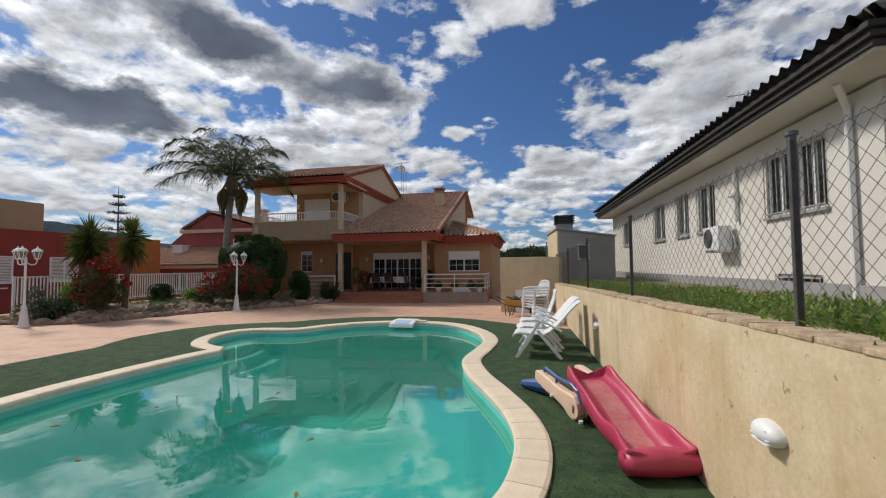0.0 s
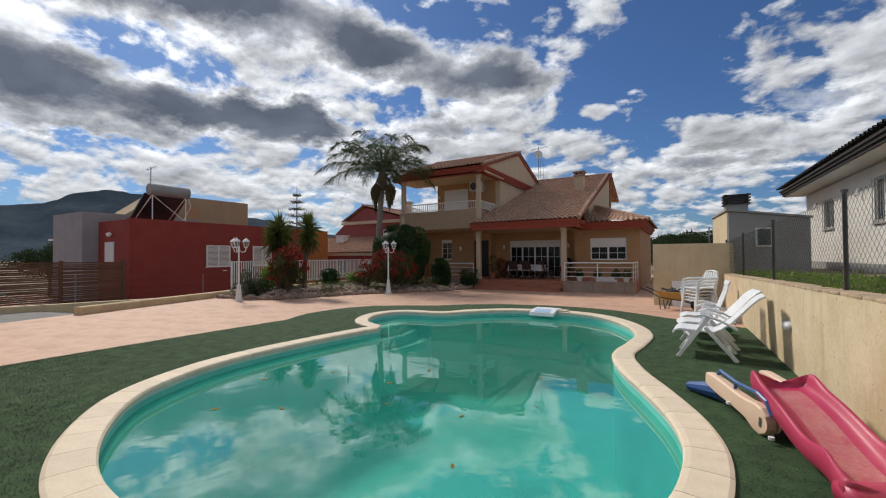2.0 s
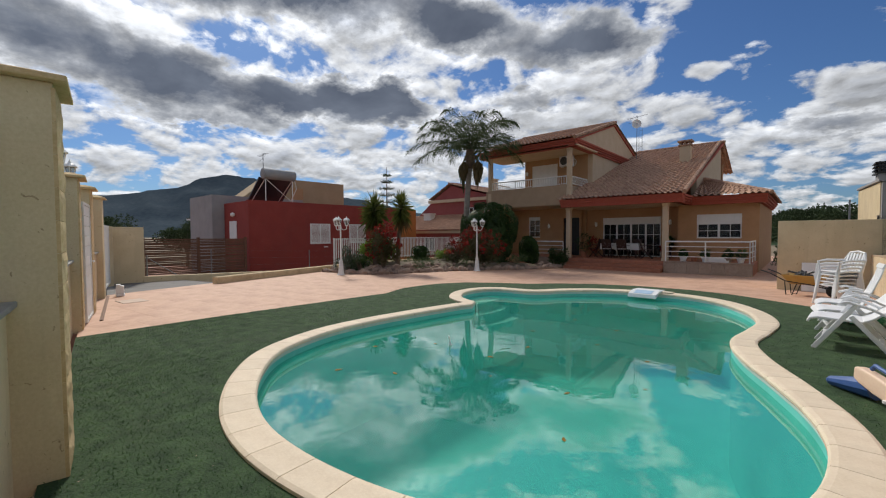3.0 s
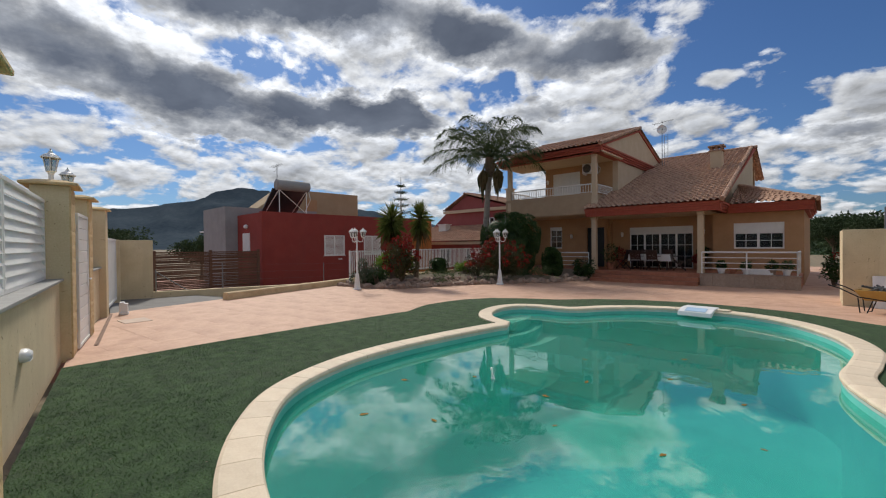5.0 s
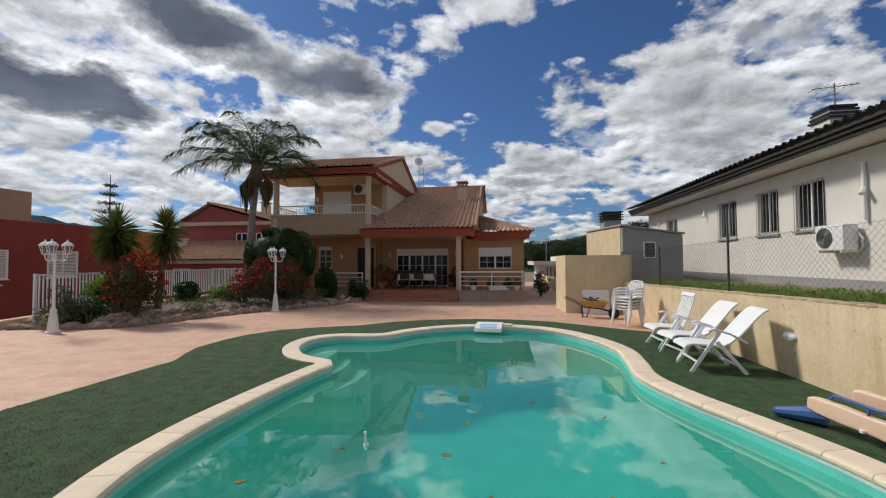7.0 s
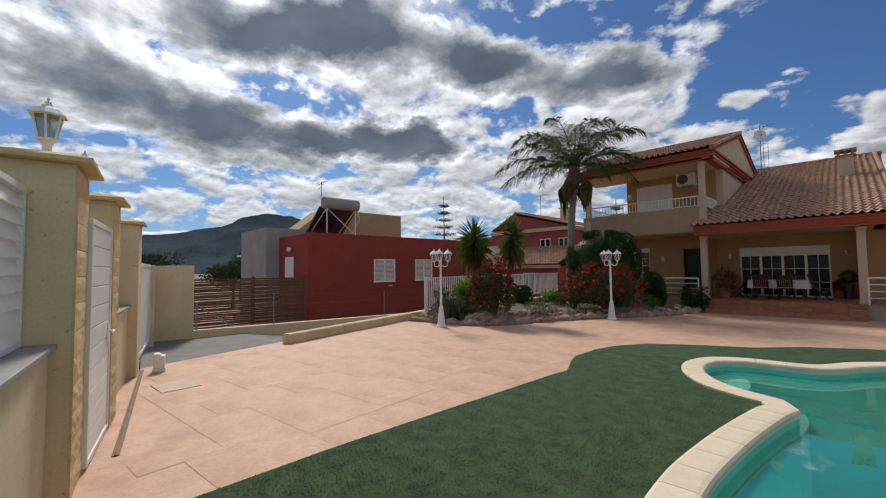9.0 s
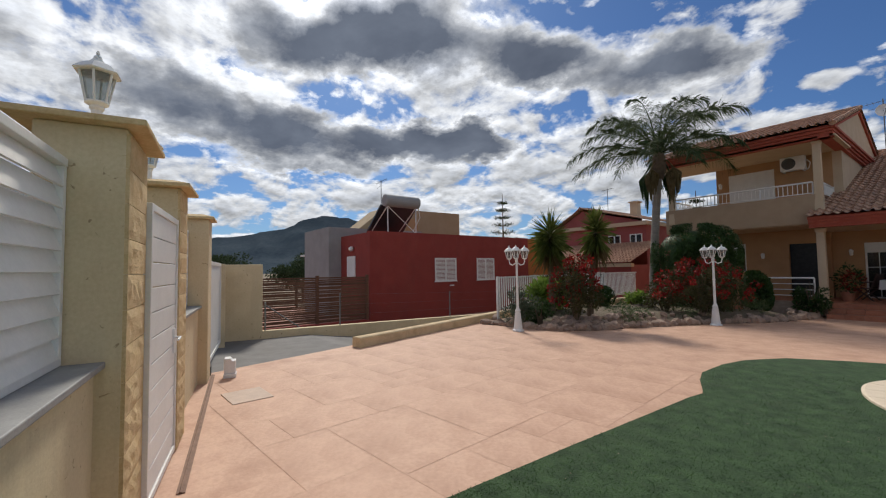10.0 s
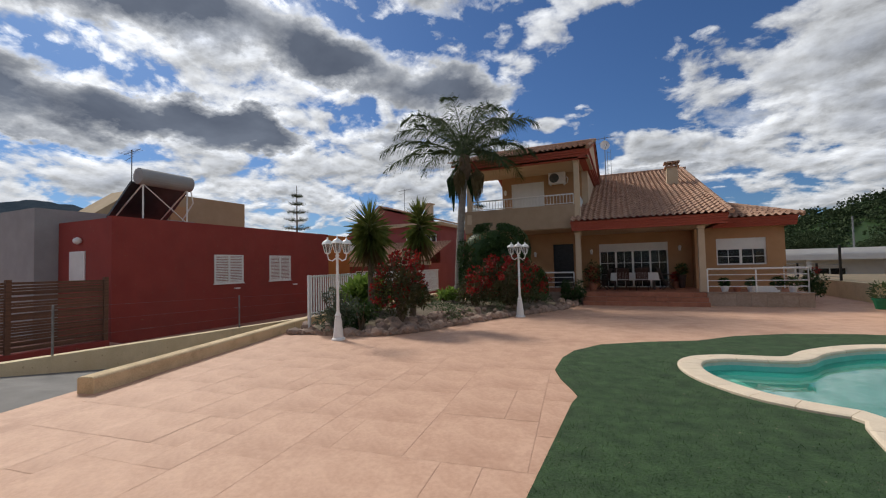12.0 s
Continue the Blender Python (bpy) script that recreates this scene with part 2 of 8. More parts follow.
M = dict(
    patio=surface("stamped_concrete", (0.48, 0.28, 0.188), (0.61, 0.385, 0.272), 0.7, 3.2, 22, 0.5, stain=((0.39, 0.215, 0.14), 0.7), vary=0.02, mix=(0.36, 0.61)),
    joint=surface("patio_joint", (0.36, 0.21, 0.14), (0.60, 0.375, 0.265), 0.9, 0.9, 7, 0.2, mix=(0.32, 0.54)),
    turf=surface("artificial_turf", (0.010, 0.032, 0.009), (0.050, 0.102, 0.036), 0.95, 5, 55, 0.9, mix=(0.36, 0.66), dist=0.02, stain=((0.030, 0.050, 0.022), 0.5)),
    blade=leafy("turf_blades", (0.032, 0.078, 0.024), (0.090, 0.155, 0.062), 0.9, 0.5),
    coping=surface("cast_stone_coping", (0.66, 0.54, 0.40), (0.78, 0.67, 0.52), 0.75, 4, 70, 0.12, stain=((0.48, 0.38, 0.27), 0.4), vary=0.10),
    poolpaint=surface("pool_paint", (0.08, 0.50, 0.43), (0.14, 0.60, 0.53), 0.5, 2, 30, 0.05, stain=((0.06, 0.33, 0.28), 0.5)),
    steppaint=surface("pale_step_paint", (0.40, 0.70, 0.64), (0.52, 0.78, 0.72), 0.5, 2, 30, 0.05, stain=((0.20, 0.48, 0.42), 0.5)),
    water=pool_water(),
    waterline=surface("waterline_band", (0.42, 0.50, 0.47), (0.58, 0.64, 0.60), 0.5, 5, 40, 0.05, stain=((0.30, 0.42, 0.38), 0.5)),
    parapet=surface("brown_render", (0.36, 0.25, 0.16), (0.44, 0.32, 0.215), 0.9, 2, 50, 0.2),
    paleblue=surface("pale_blue_plastic", (0.35, 0.52, 0.70), (0.45, 0.62, 0.80), 0.4, 3, 60, 0.03),
    render_cream=surface("cream_render", (0.58, 0.47, 0.29), (0.70, 0.59, 0.39), 0.9, 2.2, 45, 0.35, stain=((0.47, 0.38, 0.25), 0.6), streaks=((0.40, 0.32, 0.20), 0.25)),
    render_pale=surface("pale_render", (0.55, 0.43, 0.26), (0.71, 0.585, 0.405), 0.9, 2.3, 30, 0.3, stain=((0.50, 0.36, 0.19), 0.7), streaks=((0.40, 0.255, 0.13), 0.5), mix=(0.34, 0.63)),
    coping_brick=surface("worn_coping_brick", (0.30, 0.205, 0.13), (0.60, 0.46, 0.31), 0.95, 9, 50, 0.6, vary=0.2, stain=((0.55, 0.45, 0.31), 0.7), mix=(0.36, 0.62)),
    splitface=surface("split_face_block", (0.52, 0.37, 0.18), (0.68, 0.52, 0.30), 0.95, 14, 60, 0.45, vary=0.12, dist=0.02),
    sill=surface("grey_stone_sill", (0.22, 0.22, 0.22), (0.34, 0.34, 0.33), 0.6, 8, 90, 0.1),
    white=surface("white_paint", (0.72, 0.72, 0.70), (0.82, 0.82, 0.80), 0.45, 3, 40, 0.03),
    plastic=surface("white_plastic", (0.74, 0.75, 0.76), (0.84, 0.85, 0.86), 0.4, 4, 60, 0.03, stain=((0.6, 0.58, 0.52), 0.3)),
    white_wall=surface("white_masonry", (0.62, 0.59, 0.55), (0.71, 0.685, 0.645), 0.9, 1.2, 40, 0.2, stain=((0.62, 0.57, 0.5), 0.4)),
    house_wall=surface("ochre_render", (0.40, 0.225, 0.11), (0.48, 0.285, 0.15), 0.9, 2, 50, 0.2, stain=((0.36, 0.20, 0.10), 0.4)),
    house_pale=surface("beige_render", (0.52, 0.40, 0.27), (0.60, 0.48, 0.34), 0.9, 2, 50, 0.2),
    soffit=surface("soffit_render", (0.55, 0.42, 0.27), (0.62, 0.49, 0.33), 0.9, 2, 50, 0.1),
    brickband=surface("brick_band", (0.36, 0.075, 0.045), (0.44, 0.11, 0.07), 0.85, 10, 60, 0.3),
    tiles=surface("roof_tiles", (0.25, 0.13, 0.085), (0.56, 0.36, 0.25), 0.85, 9, 3.1, 0.3, stain=((0.30, 0.20, 0.13), 0.6)),
    darktile=surface("dark_roof_tiles", (0.022, 0.020, 0.019), (0.05, 0.045, 0.04), 0.7, 7, 40, 0.3),
    terracotta=surface("terracotta_steps", (0.30, 0.11, 0.06), (0.42, 0.17, 0.10), 0.6, 8, 60, 0.15, vary=0.25),
    plinth=surface("granite_plinth", (0.30, 0.22, 0.17), (0.42, 0.33, 0.26), 0.6, 14, 80, 0.1, vary=0.15),
    red_wall=surface("red_render", (0.24, 0.036, 0.028), (0.30, 0.052, 0.04), 0.9, 1.2, 40, 0.2, stain=((0.21, 0.045, 0.035), 0.5), streaks=((0.20, 0.05, 0.04), 0.35)),
    orange_wall=surface("orange_surface", (0.38, 0.13, 0.03), (0.46, 0.17, 0.045), 0.9, 1.4, 40, 0.2, stain=((0.33, 0.11, 0.03), 0.4)),
    grey_wall=surface("grey_render", (0.27, 0.27, 0.27), (0.34, 0.34, 0.34), 0.9, 1.5, 40, 0.2, stain=((0.24, 0.235, 0.23), 0.4)),
    tan_wall=surface("tan_render", (0.36, 0.26, 0.15), (0.43, 0.32, 0.2), 0.9, 1.5, 40, 0.2),
    pink_wall=surface("rose_render", (0.30, 0.075, 0.07), (0.36, 0.10, 0.095), 0.9, 1.5, 40, 0.2),
    concrete=surface("ramp_concrete", (0.13, 0.124, 0.118), (0.20, 0.193, 0.186), 0.85, 2.5, 70, 0.25, stain=((0.13, 0.125, 0.12), 0.5)),
    kerb=surface("worn_kerb_block", (0.42, 0.31, 0.18), (0.64, 0.50, 0.31), 0.95, 3, 50, 0.3, stain=((0.26, 0.16, 0.085), 0.6), mix=(0.32, 0.55), dist=0.015),
    forecourt=surface("red_forecourt", (0.34, 0.16, 0.11), (0.42, 0.21, 0.15), 0.85, 2, 40, 0.2),
    earth=surface("dry_earth", (0.16, 0.12, 0.075), (0.26, 0.20, 0.13), 0.95, 3, 30, 0.5, stain=((0.09, 0.10, 0.045), 0.7)),
    soil=surface("garden_soil", (0.10, 0.075, 0.05), (0.19, 0.15, 0.10), 0.95, 6, 50, 0.7, stain=((0.06, 0.07, 0.03), 0.7), dist=0.04),
    rock=surface("garden_rock", (0.21, 0.14, 0.105), (0.40, 0.30, 0.235), 0.9, 9, 50, 0.6, vary=0.35, stain=((0.25, 0.15, 0.11), 0.5)),
    metal=surface("galvanised_steel", (0.16, 0.165, 0.17), (0.26, 0.265, 0.27), 0.5, 10, 90, 0.05, metal=0.8),
    post=surface("grey_fence_post", (0.055, 0.060, 0.064), (0.13, 0.135, 0.14), 0.55, 10, 60, 0.05, metal=0.3),
    wire=surface("weathered_wire", (0.05, 0.042, 0.036), (0.10, 0.085, 0.072), 0.6, 10, 60, 0.0, metal=0.2),
    black=surface("black_metal", (0.012, 0.012, 0.013), (0.03, 0.03, 0.03), 0.4, 10, 90, 0.05, metal=0.3),
    wood=surface("weathered_fence_wood", (0.085, 0.042, 0.024), (0.17, 0.085, 0.05), 0.85, 3, 40, 0.4, stretch=(1, 1, 6), vary=0.3),
    darkwood=surface("dark_stained_wood", (0.03, 0.014, 0.010), (0.07, 0.03, 0.02), 0.5, 6, 50, 0.15),
    pinkplastic=surface("pink_plastic", (0.40, 0.020, 0.075), (0.50, 0.036, 0.105), 0.42, 3, 60, 0.05, stain=((0.50, 0.10, 0.14), 0.5)),
    wornpink=surface("scuffed_pink_plastic", (0.46, 0.075, 0.12), (0.52, 0.20, 0.19), 0.6, 5, 40, 0.08, stain=((0.50, 0.30, 0.24), 0.7), mix=(0.36, 0.62)),
    peachplastic=surface("peach_plastic", (0.72, 0.50, 0.36), (0.80, 0.60, 0.45), 0.45, 3, 60, 0.03),
    blueplastic=surface("blue_plastic", (0.025, 0.075, 0.24), (0.04, 0.11, 0.32), 0.4, 3, 60, 0.03),
    greennet=surface("green_hose", (0.01, 0.16, 0.07), (0.02, 0.24, 0.11), 0.5, 9, 60, 0.1),
    yellowtray=surface("ochre_metal", (0.42, 0.24, 0.05), (0.52, 0.32, 0.08), 0.55, 6, 60, 0.1, stain=((0.25, 0.13, 0.05), 0.6)),
    grille=surface("pale_grille_paint", (0.30, 0.29, 0.28), (0.42, 0.41, 0.39), 0.6, 6, 60, 0.03),
    glass=glass_pane("window_glass"),
    lampglass=glass_pane("lamp_glass", (0.35, 0.35, 0.33)),
    # dull brown that carries the shade of rooms behind glass
    roomshade=surface("painted_room_shade", (0.16, 0.14, 0.12), (0.24, 0.21, 0.18), 0.9, 2, 20, 0.0),
    bark=surface("palm_bark", (0.19, 0.165, 0.14), (0.32, 0.285, 0.245), 0.95, 4, 40, 0.6, stretch=(1, 1, 5), dist=0.03),
    wood_bark=surface("brown_bark", (0.10, 0.07, 0.045), (0.17, 0.125, 0.085), 0.95, 8, 40, 0.6, dist=0.02),
    palm=leafy("palm_leaflets", (0.034, 0.060, 0.020), (0.09, 0.122, 0.046), 0.62, 0.3),
    deadpalm=leafy("dry_palm", (0.10, 0.075, 0.03), (0.17, 0.13, 0.06), 0.7, 0.2),
    yucca=leafy("yucca_leaves", (0.07, 0.10, 0.018), (0.19, 0.22, 0.06), 0.5, 0.2),
    hedge=leafy("hedge_leaves", (0.016, 0.044, 0.010), (0.048, 0.092, 0.022), 0.5, 0.15),
    shrub=leafy("shrub_leaves", (0.05, 0.085, 0.03), (0.11, 0.15, 0.065), 0.6, 0.2),
    silver=leafy("silvery_leaves", (0.055, 0.075, 0.045), (0.15, 0.18, 0.12), 0.65, 0.15),
    flower=leafy("red_bracts", (0.15, 0.006, 0.008), (0.36, 0.028, 0.018), 0.6, 0.3),
    bougleaf=leafy("bougainvillea_leaves", (0.045, 0.050, 0.018), (0.10, 0.085, 0.035), 0.6, 0.25),
    ivy=leafy("groundcover", (0.10, 0.19, 0.022), (0.26, 0.36, 0.08), 0.5, 0.4),
    pine=leafy("pine_foliage", (0.028, 0.050, 0.020), (0.066, 0.092, 0.040), 0.9, 0.1),
    # distance haze is mixed into this blue-grey base colour
    mountain=surface("hazed_mountain_scrub", (0.042, 0.060, 0.078), (0.076, 0.096, 0.113), 1.0, 0.012, 0.09, 0.0, spec=0.0),
    solar=surface("solar_panel", (0.020, 0.022, 0.027), (0.04, 0.043, 0.05), 0.35, 5, 40, 0.0),
    rust=surface("rusty_steel", (0.16, 0.09, 0.06), (0.28, 0.17, 0.12), 0.8, 12, 80, 0.2),
    copper=surface("cover_plate", (0.45, 0.33, 0.26), (0.55, 0.42, 0.33), 0.7, 6, 40, 0.2),
    leafdebris=leafy("dead_leaves", (0.20, 0.10, 0.02), (0.35, 0.20, 0.04), 0.8, 0.1),
)


# ---- mesh tools ----
class Geo:
    """Collects simple solids into one mesh."""

    def __init__(self):
        self.v, self.f = [], []

    def add(self, verts, faces):
        o = len(self.v)
        self.v += [tuple(p) for p in verts]
        self.f += [tuple(i + o for i in f) for f in faces]
        return self

    def box(self, x0, x1, y0, y1, z0, z1, m=None):
        vs = [Vector((x, y, z)) for x in (x0, x1) for y in (y0, y1) for z in (z0, z1)]
        if m:
            vs = [m @ p for p in vs]
        return self.add(vs, [(0, 1, 3, 2), (4, 6, 7, 5), (0, 4, 5, 1), (2, 3, 7, 6), (0, 2, 6, 4), (1, 5, 7, 3)])

    def tube(self, path, radii, n=8, closed=True):
        path = [Vector(p) for p in path]
        if not isinstance(radii, (list, tuple)):
            radii = [radii] * len(path)
        rings, vs = [], []
        for i, p in enumerate(path):
            t = (path[min(i + 1, len(path) - 1)] - path[max(i - 1, 0)]).normalized()
            a = t.orthogonal().normalized() if i == 0 else (rings[-1] - t * rings[-1].dot(t)).normalized()
            rings.append(a)
            b = t.cross(a)
            for k in range(n):
                w = 2 * math.pi * k / n
                vs.append(p + (a * math.cos(w) + b * math.sin(w)) * radii[i])
        fs = [(i * n + k, i * n + (k + 1) % n, (i + 1) * n + (k + 1) % n, (i + 1) * n + k) for i in range(len(path) - 1) for k in range(n)]
        if closed:
            fs += [tuple(range(n))[::-1], tuple((len(path) - 1) * n + k for k in range(n))]
        return self.add(vs, fs)

    def lathe(self, profile, n=12, at=(0, 0, 0), sides_turn=0.0):
        vs = [(at[0] + r * math.cos(2 * math.pi * k / n + sides_turn), at[1] + r * math.sin(2 * math.pi * k / n + sides_turn), at[2] + z)
              for r, z in profile for k in range(n)]
        fs = [(i * n + k, i * n + (k + 1) % n, (i + 1) * n + (k + 1) % n, (i + 1) * n + k) for i in range(len(profile) - 1) for k in range(n)]
        fs += [tuple(range(n))[::-1], tuple((len(profile) - 1) * n + k for k in range(n))]
        return self.add(vs, fs)

    def prism(self, outline, z0, z1):
        n = len(outline)
        vs = [(x, y, z0) for x, y in outline] + [(x, y, z1) for x, y in outline]
        fs = [(i, (i + 1) % n, n + (i + 1) % n, n + i) for i in range(n)] + [tuple(range(n))[::-1], tuple(range(n, 2 * n))]
        return self.add(vs, fs)

    def sweep(self, outline, p, q, across):
        """A straight bar from p to q with the given outline (along across, and upwards)."""
        a, up = Vector(across).normalized(), Vector((0, 0, 1))
        n = len(outline)
        vs = [Vector(e) + a * u + up * w for e in (p, q) for u, w in outline]
        return self.add(vs, [(i, (i + 1) % n, n + (i + 1) % n, n + i) for i in range(n)] + [tuple(range(n))[::-1], tuple(range(n, 2 * n))])

    def make(self, name, mat, parent=None, bevel=0.0, smooth=False, at=None, segments=2):
        me = bpy.data.meshes.new(name)
        me.from_pydata(self.v, [], self.f)
        me.update()
        bm = bmesh.new()
        bm.from_mesh(me)
        bmesh.ops.recalc_face_normals(bm, faces=bm.faces)
        bm.to_mesh(me)
        bm.free()
        me.materials.append(M[mat] if isinstance(mat, str) else mat)
        if smooth:
            me.polygons.foreach_set("use_smooth", [True] * len(me.polygons))
        ob = new(name, me)
        if at is not None:
            ob.matrix_world = at
        if parent:
            ob.parent = parent
        if bevel:
            b = ob.modifiers.new("bevel", "BEVEL")
            b.width, b.segments, b.limit_method = bevel, segments, "ANGLE"
        return ob


def loose(name, verts, faces, mat, parent=None):
    """A mesh of many small leaves or blades."""
    me = bpy.data.meshes.new(name)
    me.from_pydata(verts, [], faces)
    me.materials.append(M[mat])
    ob = new(name, me)
    if parent:
        ob.parent = parent
    return ob


def group_at(name, m=None):
    e = new(name)
    e.empty_display_size = 0.2
    if m is not None:
        e.matrix_world = m
    return e


def spline(points, per=8, closed=True):
    """A smooth line through control points."""
    n, out = len(points), []
    for i in range(n if closed else n - 1):
        p = [Vector(points[(i + k) % n] if closed else points[min(max(i + k, 0), n - 1)]) for k in (-1, 0, 1, 2)]
        for s in range(per):
            t = s / per
            out.append(0.5 * (2 * p[1] + (p[2] - p[0]) * t + (2 * p[0] - 5 * p[1] + 4 * p[2] - p[3]) * t * t + (3 * p[1] - p[0] - 3 * p[2] + p[3]) * t ** 3))
    if not closed:
        out.append(Vector(points[-1]))
    return out


def evenly(line, count):
    """Points at even steps along a closed line."""
    ring = line + [line[0]]
    lengths = [0]
    for a, b in zip(ring, ring[1:]):
        lengths.append(lengths[-1] + (b - a).length)
    out, j = [], 0
    for i in range(count):
        s = lengths[-1] * i / count
        while lengths[j + 1] < s:
            j += 1
        out.append(ring[j].lerp(ring[j + 1], (s - lengths[j]) / max(lengths[j + 1] - lengths[j], 1e-9)))
    return out


def inset(line, d):
    """A closed line (anticlockwise) moved inwards."""
    n, out = len(line), []
    for i in range(n):
        t = (line[(i + 1) % n] - line[i - 1]).normalized()
        out.append(line[i] + Vector((-t.y, t.x)) * d)
    return out


def sheet(outline, z, holes=()):
    """Flat faces between an outline and holes: vertices and triangles."""
    bm = bmesh.new()
    for ring in (outline, *holes):
        vs = [bm.verts.new((p[0], p[1], z)) for p in ring]
        for a, b in zip(vs, vs[1:] + vs[:1]):
            bm.edges.new((a, b))
    bmesh.ops.triangle_fill(bm, use_beauty=True, use_dissolve=False, edges=bm.edges[:])
    bm.verts.index_update()
    out = [tuple(v.co) for v in bm.verts], [tuple(v.index for v in f.verts) for f in bm.faces]
    bm.free()
    return out


# ---- the plot: ground, patio, turf, pool ----
def ground_z(y):
    """The patio falls a little towards the house."""
    return -0.23 * min(max((y - 13.4) / 7.0, 0.0), 1.0)


def build_ground():
    g = Geo()
    n, far = 48, 3200.0
    ring = [(far * math.cos(2 * math.pi * k / n), far * math.sin(2 * math.pi * k / n), -2.6) for k in range(n)]
    g.add([(0, 20, -2.6)] + ring, [(0, k + 1, (k + 1) % n + 1) for k in range(n)])
    tagged(g.make("ground", "earth"), "dry earth ground reaching to the horizon", "ground", kind="structure")


POOL_EDGE = [Vector(p) for p in (
    (-5.25, 7.10), (-5.19, 7.36), (-5.50, 7.49), (-5.96, 7.80), (-6.36, 8.42), (-6.49, 9.12), (-6.31, 9.70), (-5.83, 10.02), (-5.3, 10.08),
    (-4.93, 10.18), (-4.5, 10.80), (-3.7, 11.45), (-2.7, 11.75), (-1.7, 11.72), (-0.80, 11.2), (-0.15, 10.2), (0.14, 9.1), (0.07, 8.1), (-0.03, 7.3),
    (0.16, 6.5), (0.48, 5.72), (0.77, 4.9), (0.87, 4.12), (0.72, 3.25), (0.25, 2.50), (-0.46, 1.95), (-1.38, 1.60), (-2.4, 1.50),
    (-3.3, 1.66), (-4.21, 2.12), (-4.94, 2.78), (-5.38, 3.78), (-5.49, 4.75), (-5.44, 5.7), (-5.36, 6.4))]
TURF_EDGE = [(-7.80, 1.28), (-7.84, 3.2), (-7.81, 4.6), (-7.76, 6.1), (-7.73, 7.0), (-7.69, 7.28), (-7.78, 7.5), (-7.98, 7.95), (-8.12, 8.4), (-8.12, 9.2), (-8.0, 9.8),
             (-7.6, 10.5), (-6.8, 11.0), (-5.9, 11.4), (-5.2, 12.1), (-4.2, 12.65), (-2.95, 12.95), (-1.8, 12.9), (-0.85, 12.6), (0.7, 11.5), (1.765, 10.95),
             (1.93, -0.24)]


def clockwise_fix(line):
    area = sum(a.x * b.y - b.x * a.y for a, b in zip(line, line[1:] + line[:1]))
    return line if area > 0 else line[::-1]


OUTER = evenly(clockwise_fix(spline(POOL_EDGE, 8)), 216)
INNER = inset(OUTER, 0.31)
WALL = inset(OUTER, 0.290)


def build_patio():
    base = group_at("floor")
    tagged(base, "salmon stamped concrete patio with ashlar joints", "patio", kind="structure")
    south = [(-13.1, 2.13), (1.95, -0.27)]
    outline = [south[0], south[1], (1.95, 13.4), (-15.4, 13.4), (-15.2, 11.4), (-13.95, 5.35)]
    vs, fs = sheet(outline, -0.0045, [INNER])
    g = Geo().add(vs, fs)
    g.add([(x, y, -0.0045 + ground_z(y)) for y in (13.4, 20.4, 40.0) for x in (-15.4, 6.0)], [(0, 1, 3, 2), (2, 3, 5, 4)])
    o = [Vector(p) for p in outline]
    for a, b in zip(o[3:] + o[:1], o[4:] + o[:2]):
        g.add([(a.x, a.y, -0.012), (b.x, b.y, -0.012), (b.x, b.y, -2.6), (a.x, a.y, -2.6)], [(0, 1, 2, 3)])
    me = bpy.data.meshes.new("patio_bed")
    me.from_pydata(g.v, [], g.f)
    me.materials.append(M["joint"])
    bed = new("patio_bed", me)
    bed.parent = base
    return base


def ashlar(x0, x1, y0, y1, unit, rng):
    """Rectangles of mixed sizes that fill a grid of units."""
    nx, ny = int((x1 - x0) / unit), int((y1 - y0) / unit)
    taken, out = set(), []
    for j in range(ny):
        for i in range(nx):
            if (i, j) in taken:
                continue
            w, h = rng.choice(((3, 2), (2, 2), (4, 2), (2, 3), (3, 3), (2, 1), (1, 2), (4, 3)))
            while w > 1 and any((i + a, j) in taken or i + a >= nx for a in range(w)):
                w -= 1
            h = min(h, ny - j)
            for a in range(w):
                for b in range(h):
                    taken.add((i + a, j + b))
            out.append((x0 + i * unit, x0 + (i + w) * unit, y0 + j * unit, y0 + (j + h) * unit))
    return out


def inside(x, y, ring):
    c = False
    for a, b in zip(ring, ring[1:] + ring[:1]):
        if (a[1] > y) != (b[1] > y) and x < (b[0] - a[0]) * (y - a[1]) / (b[1] - a[1]) + a[0]:
            c = not c
    return c


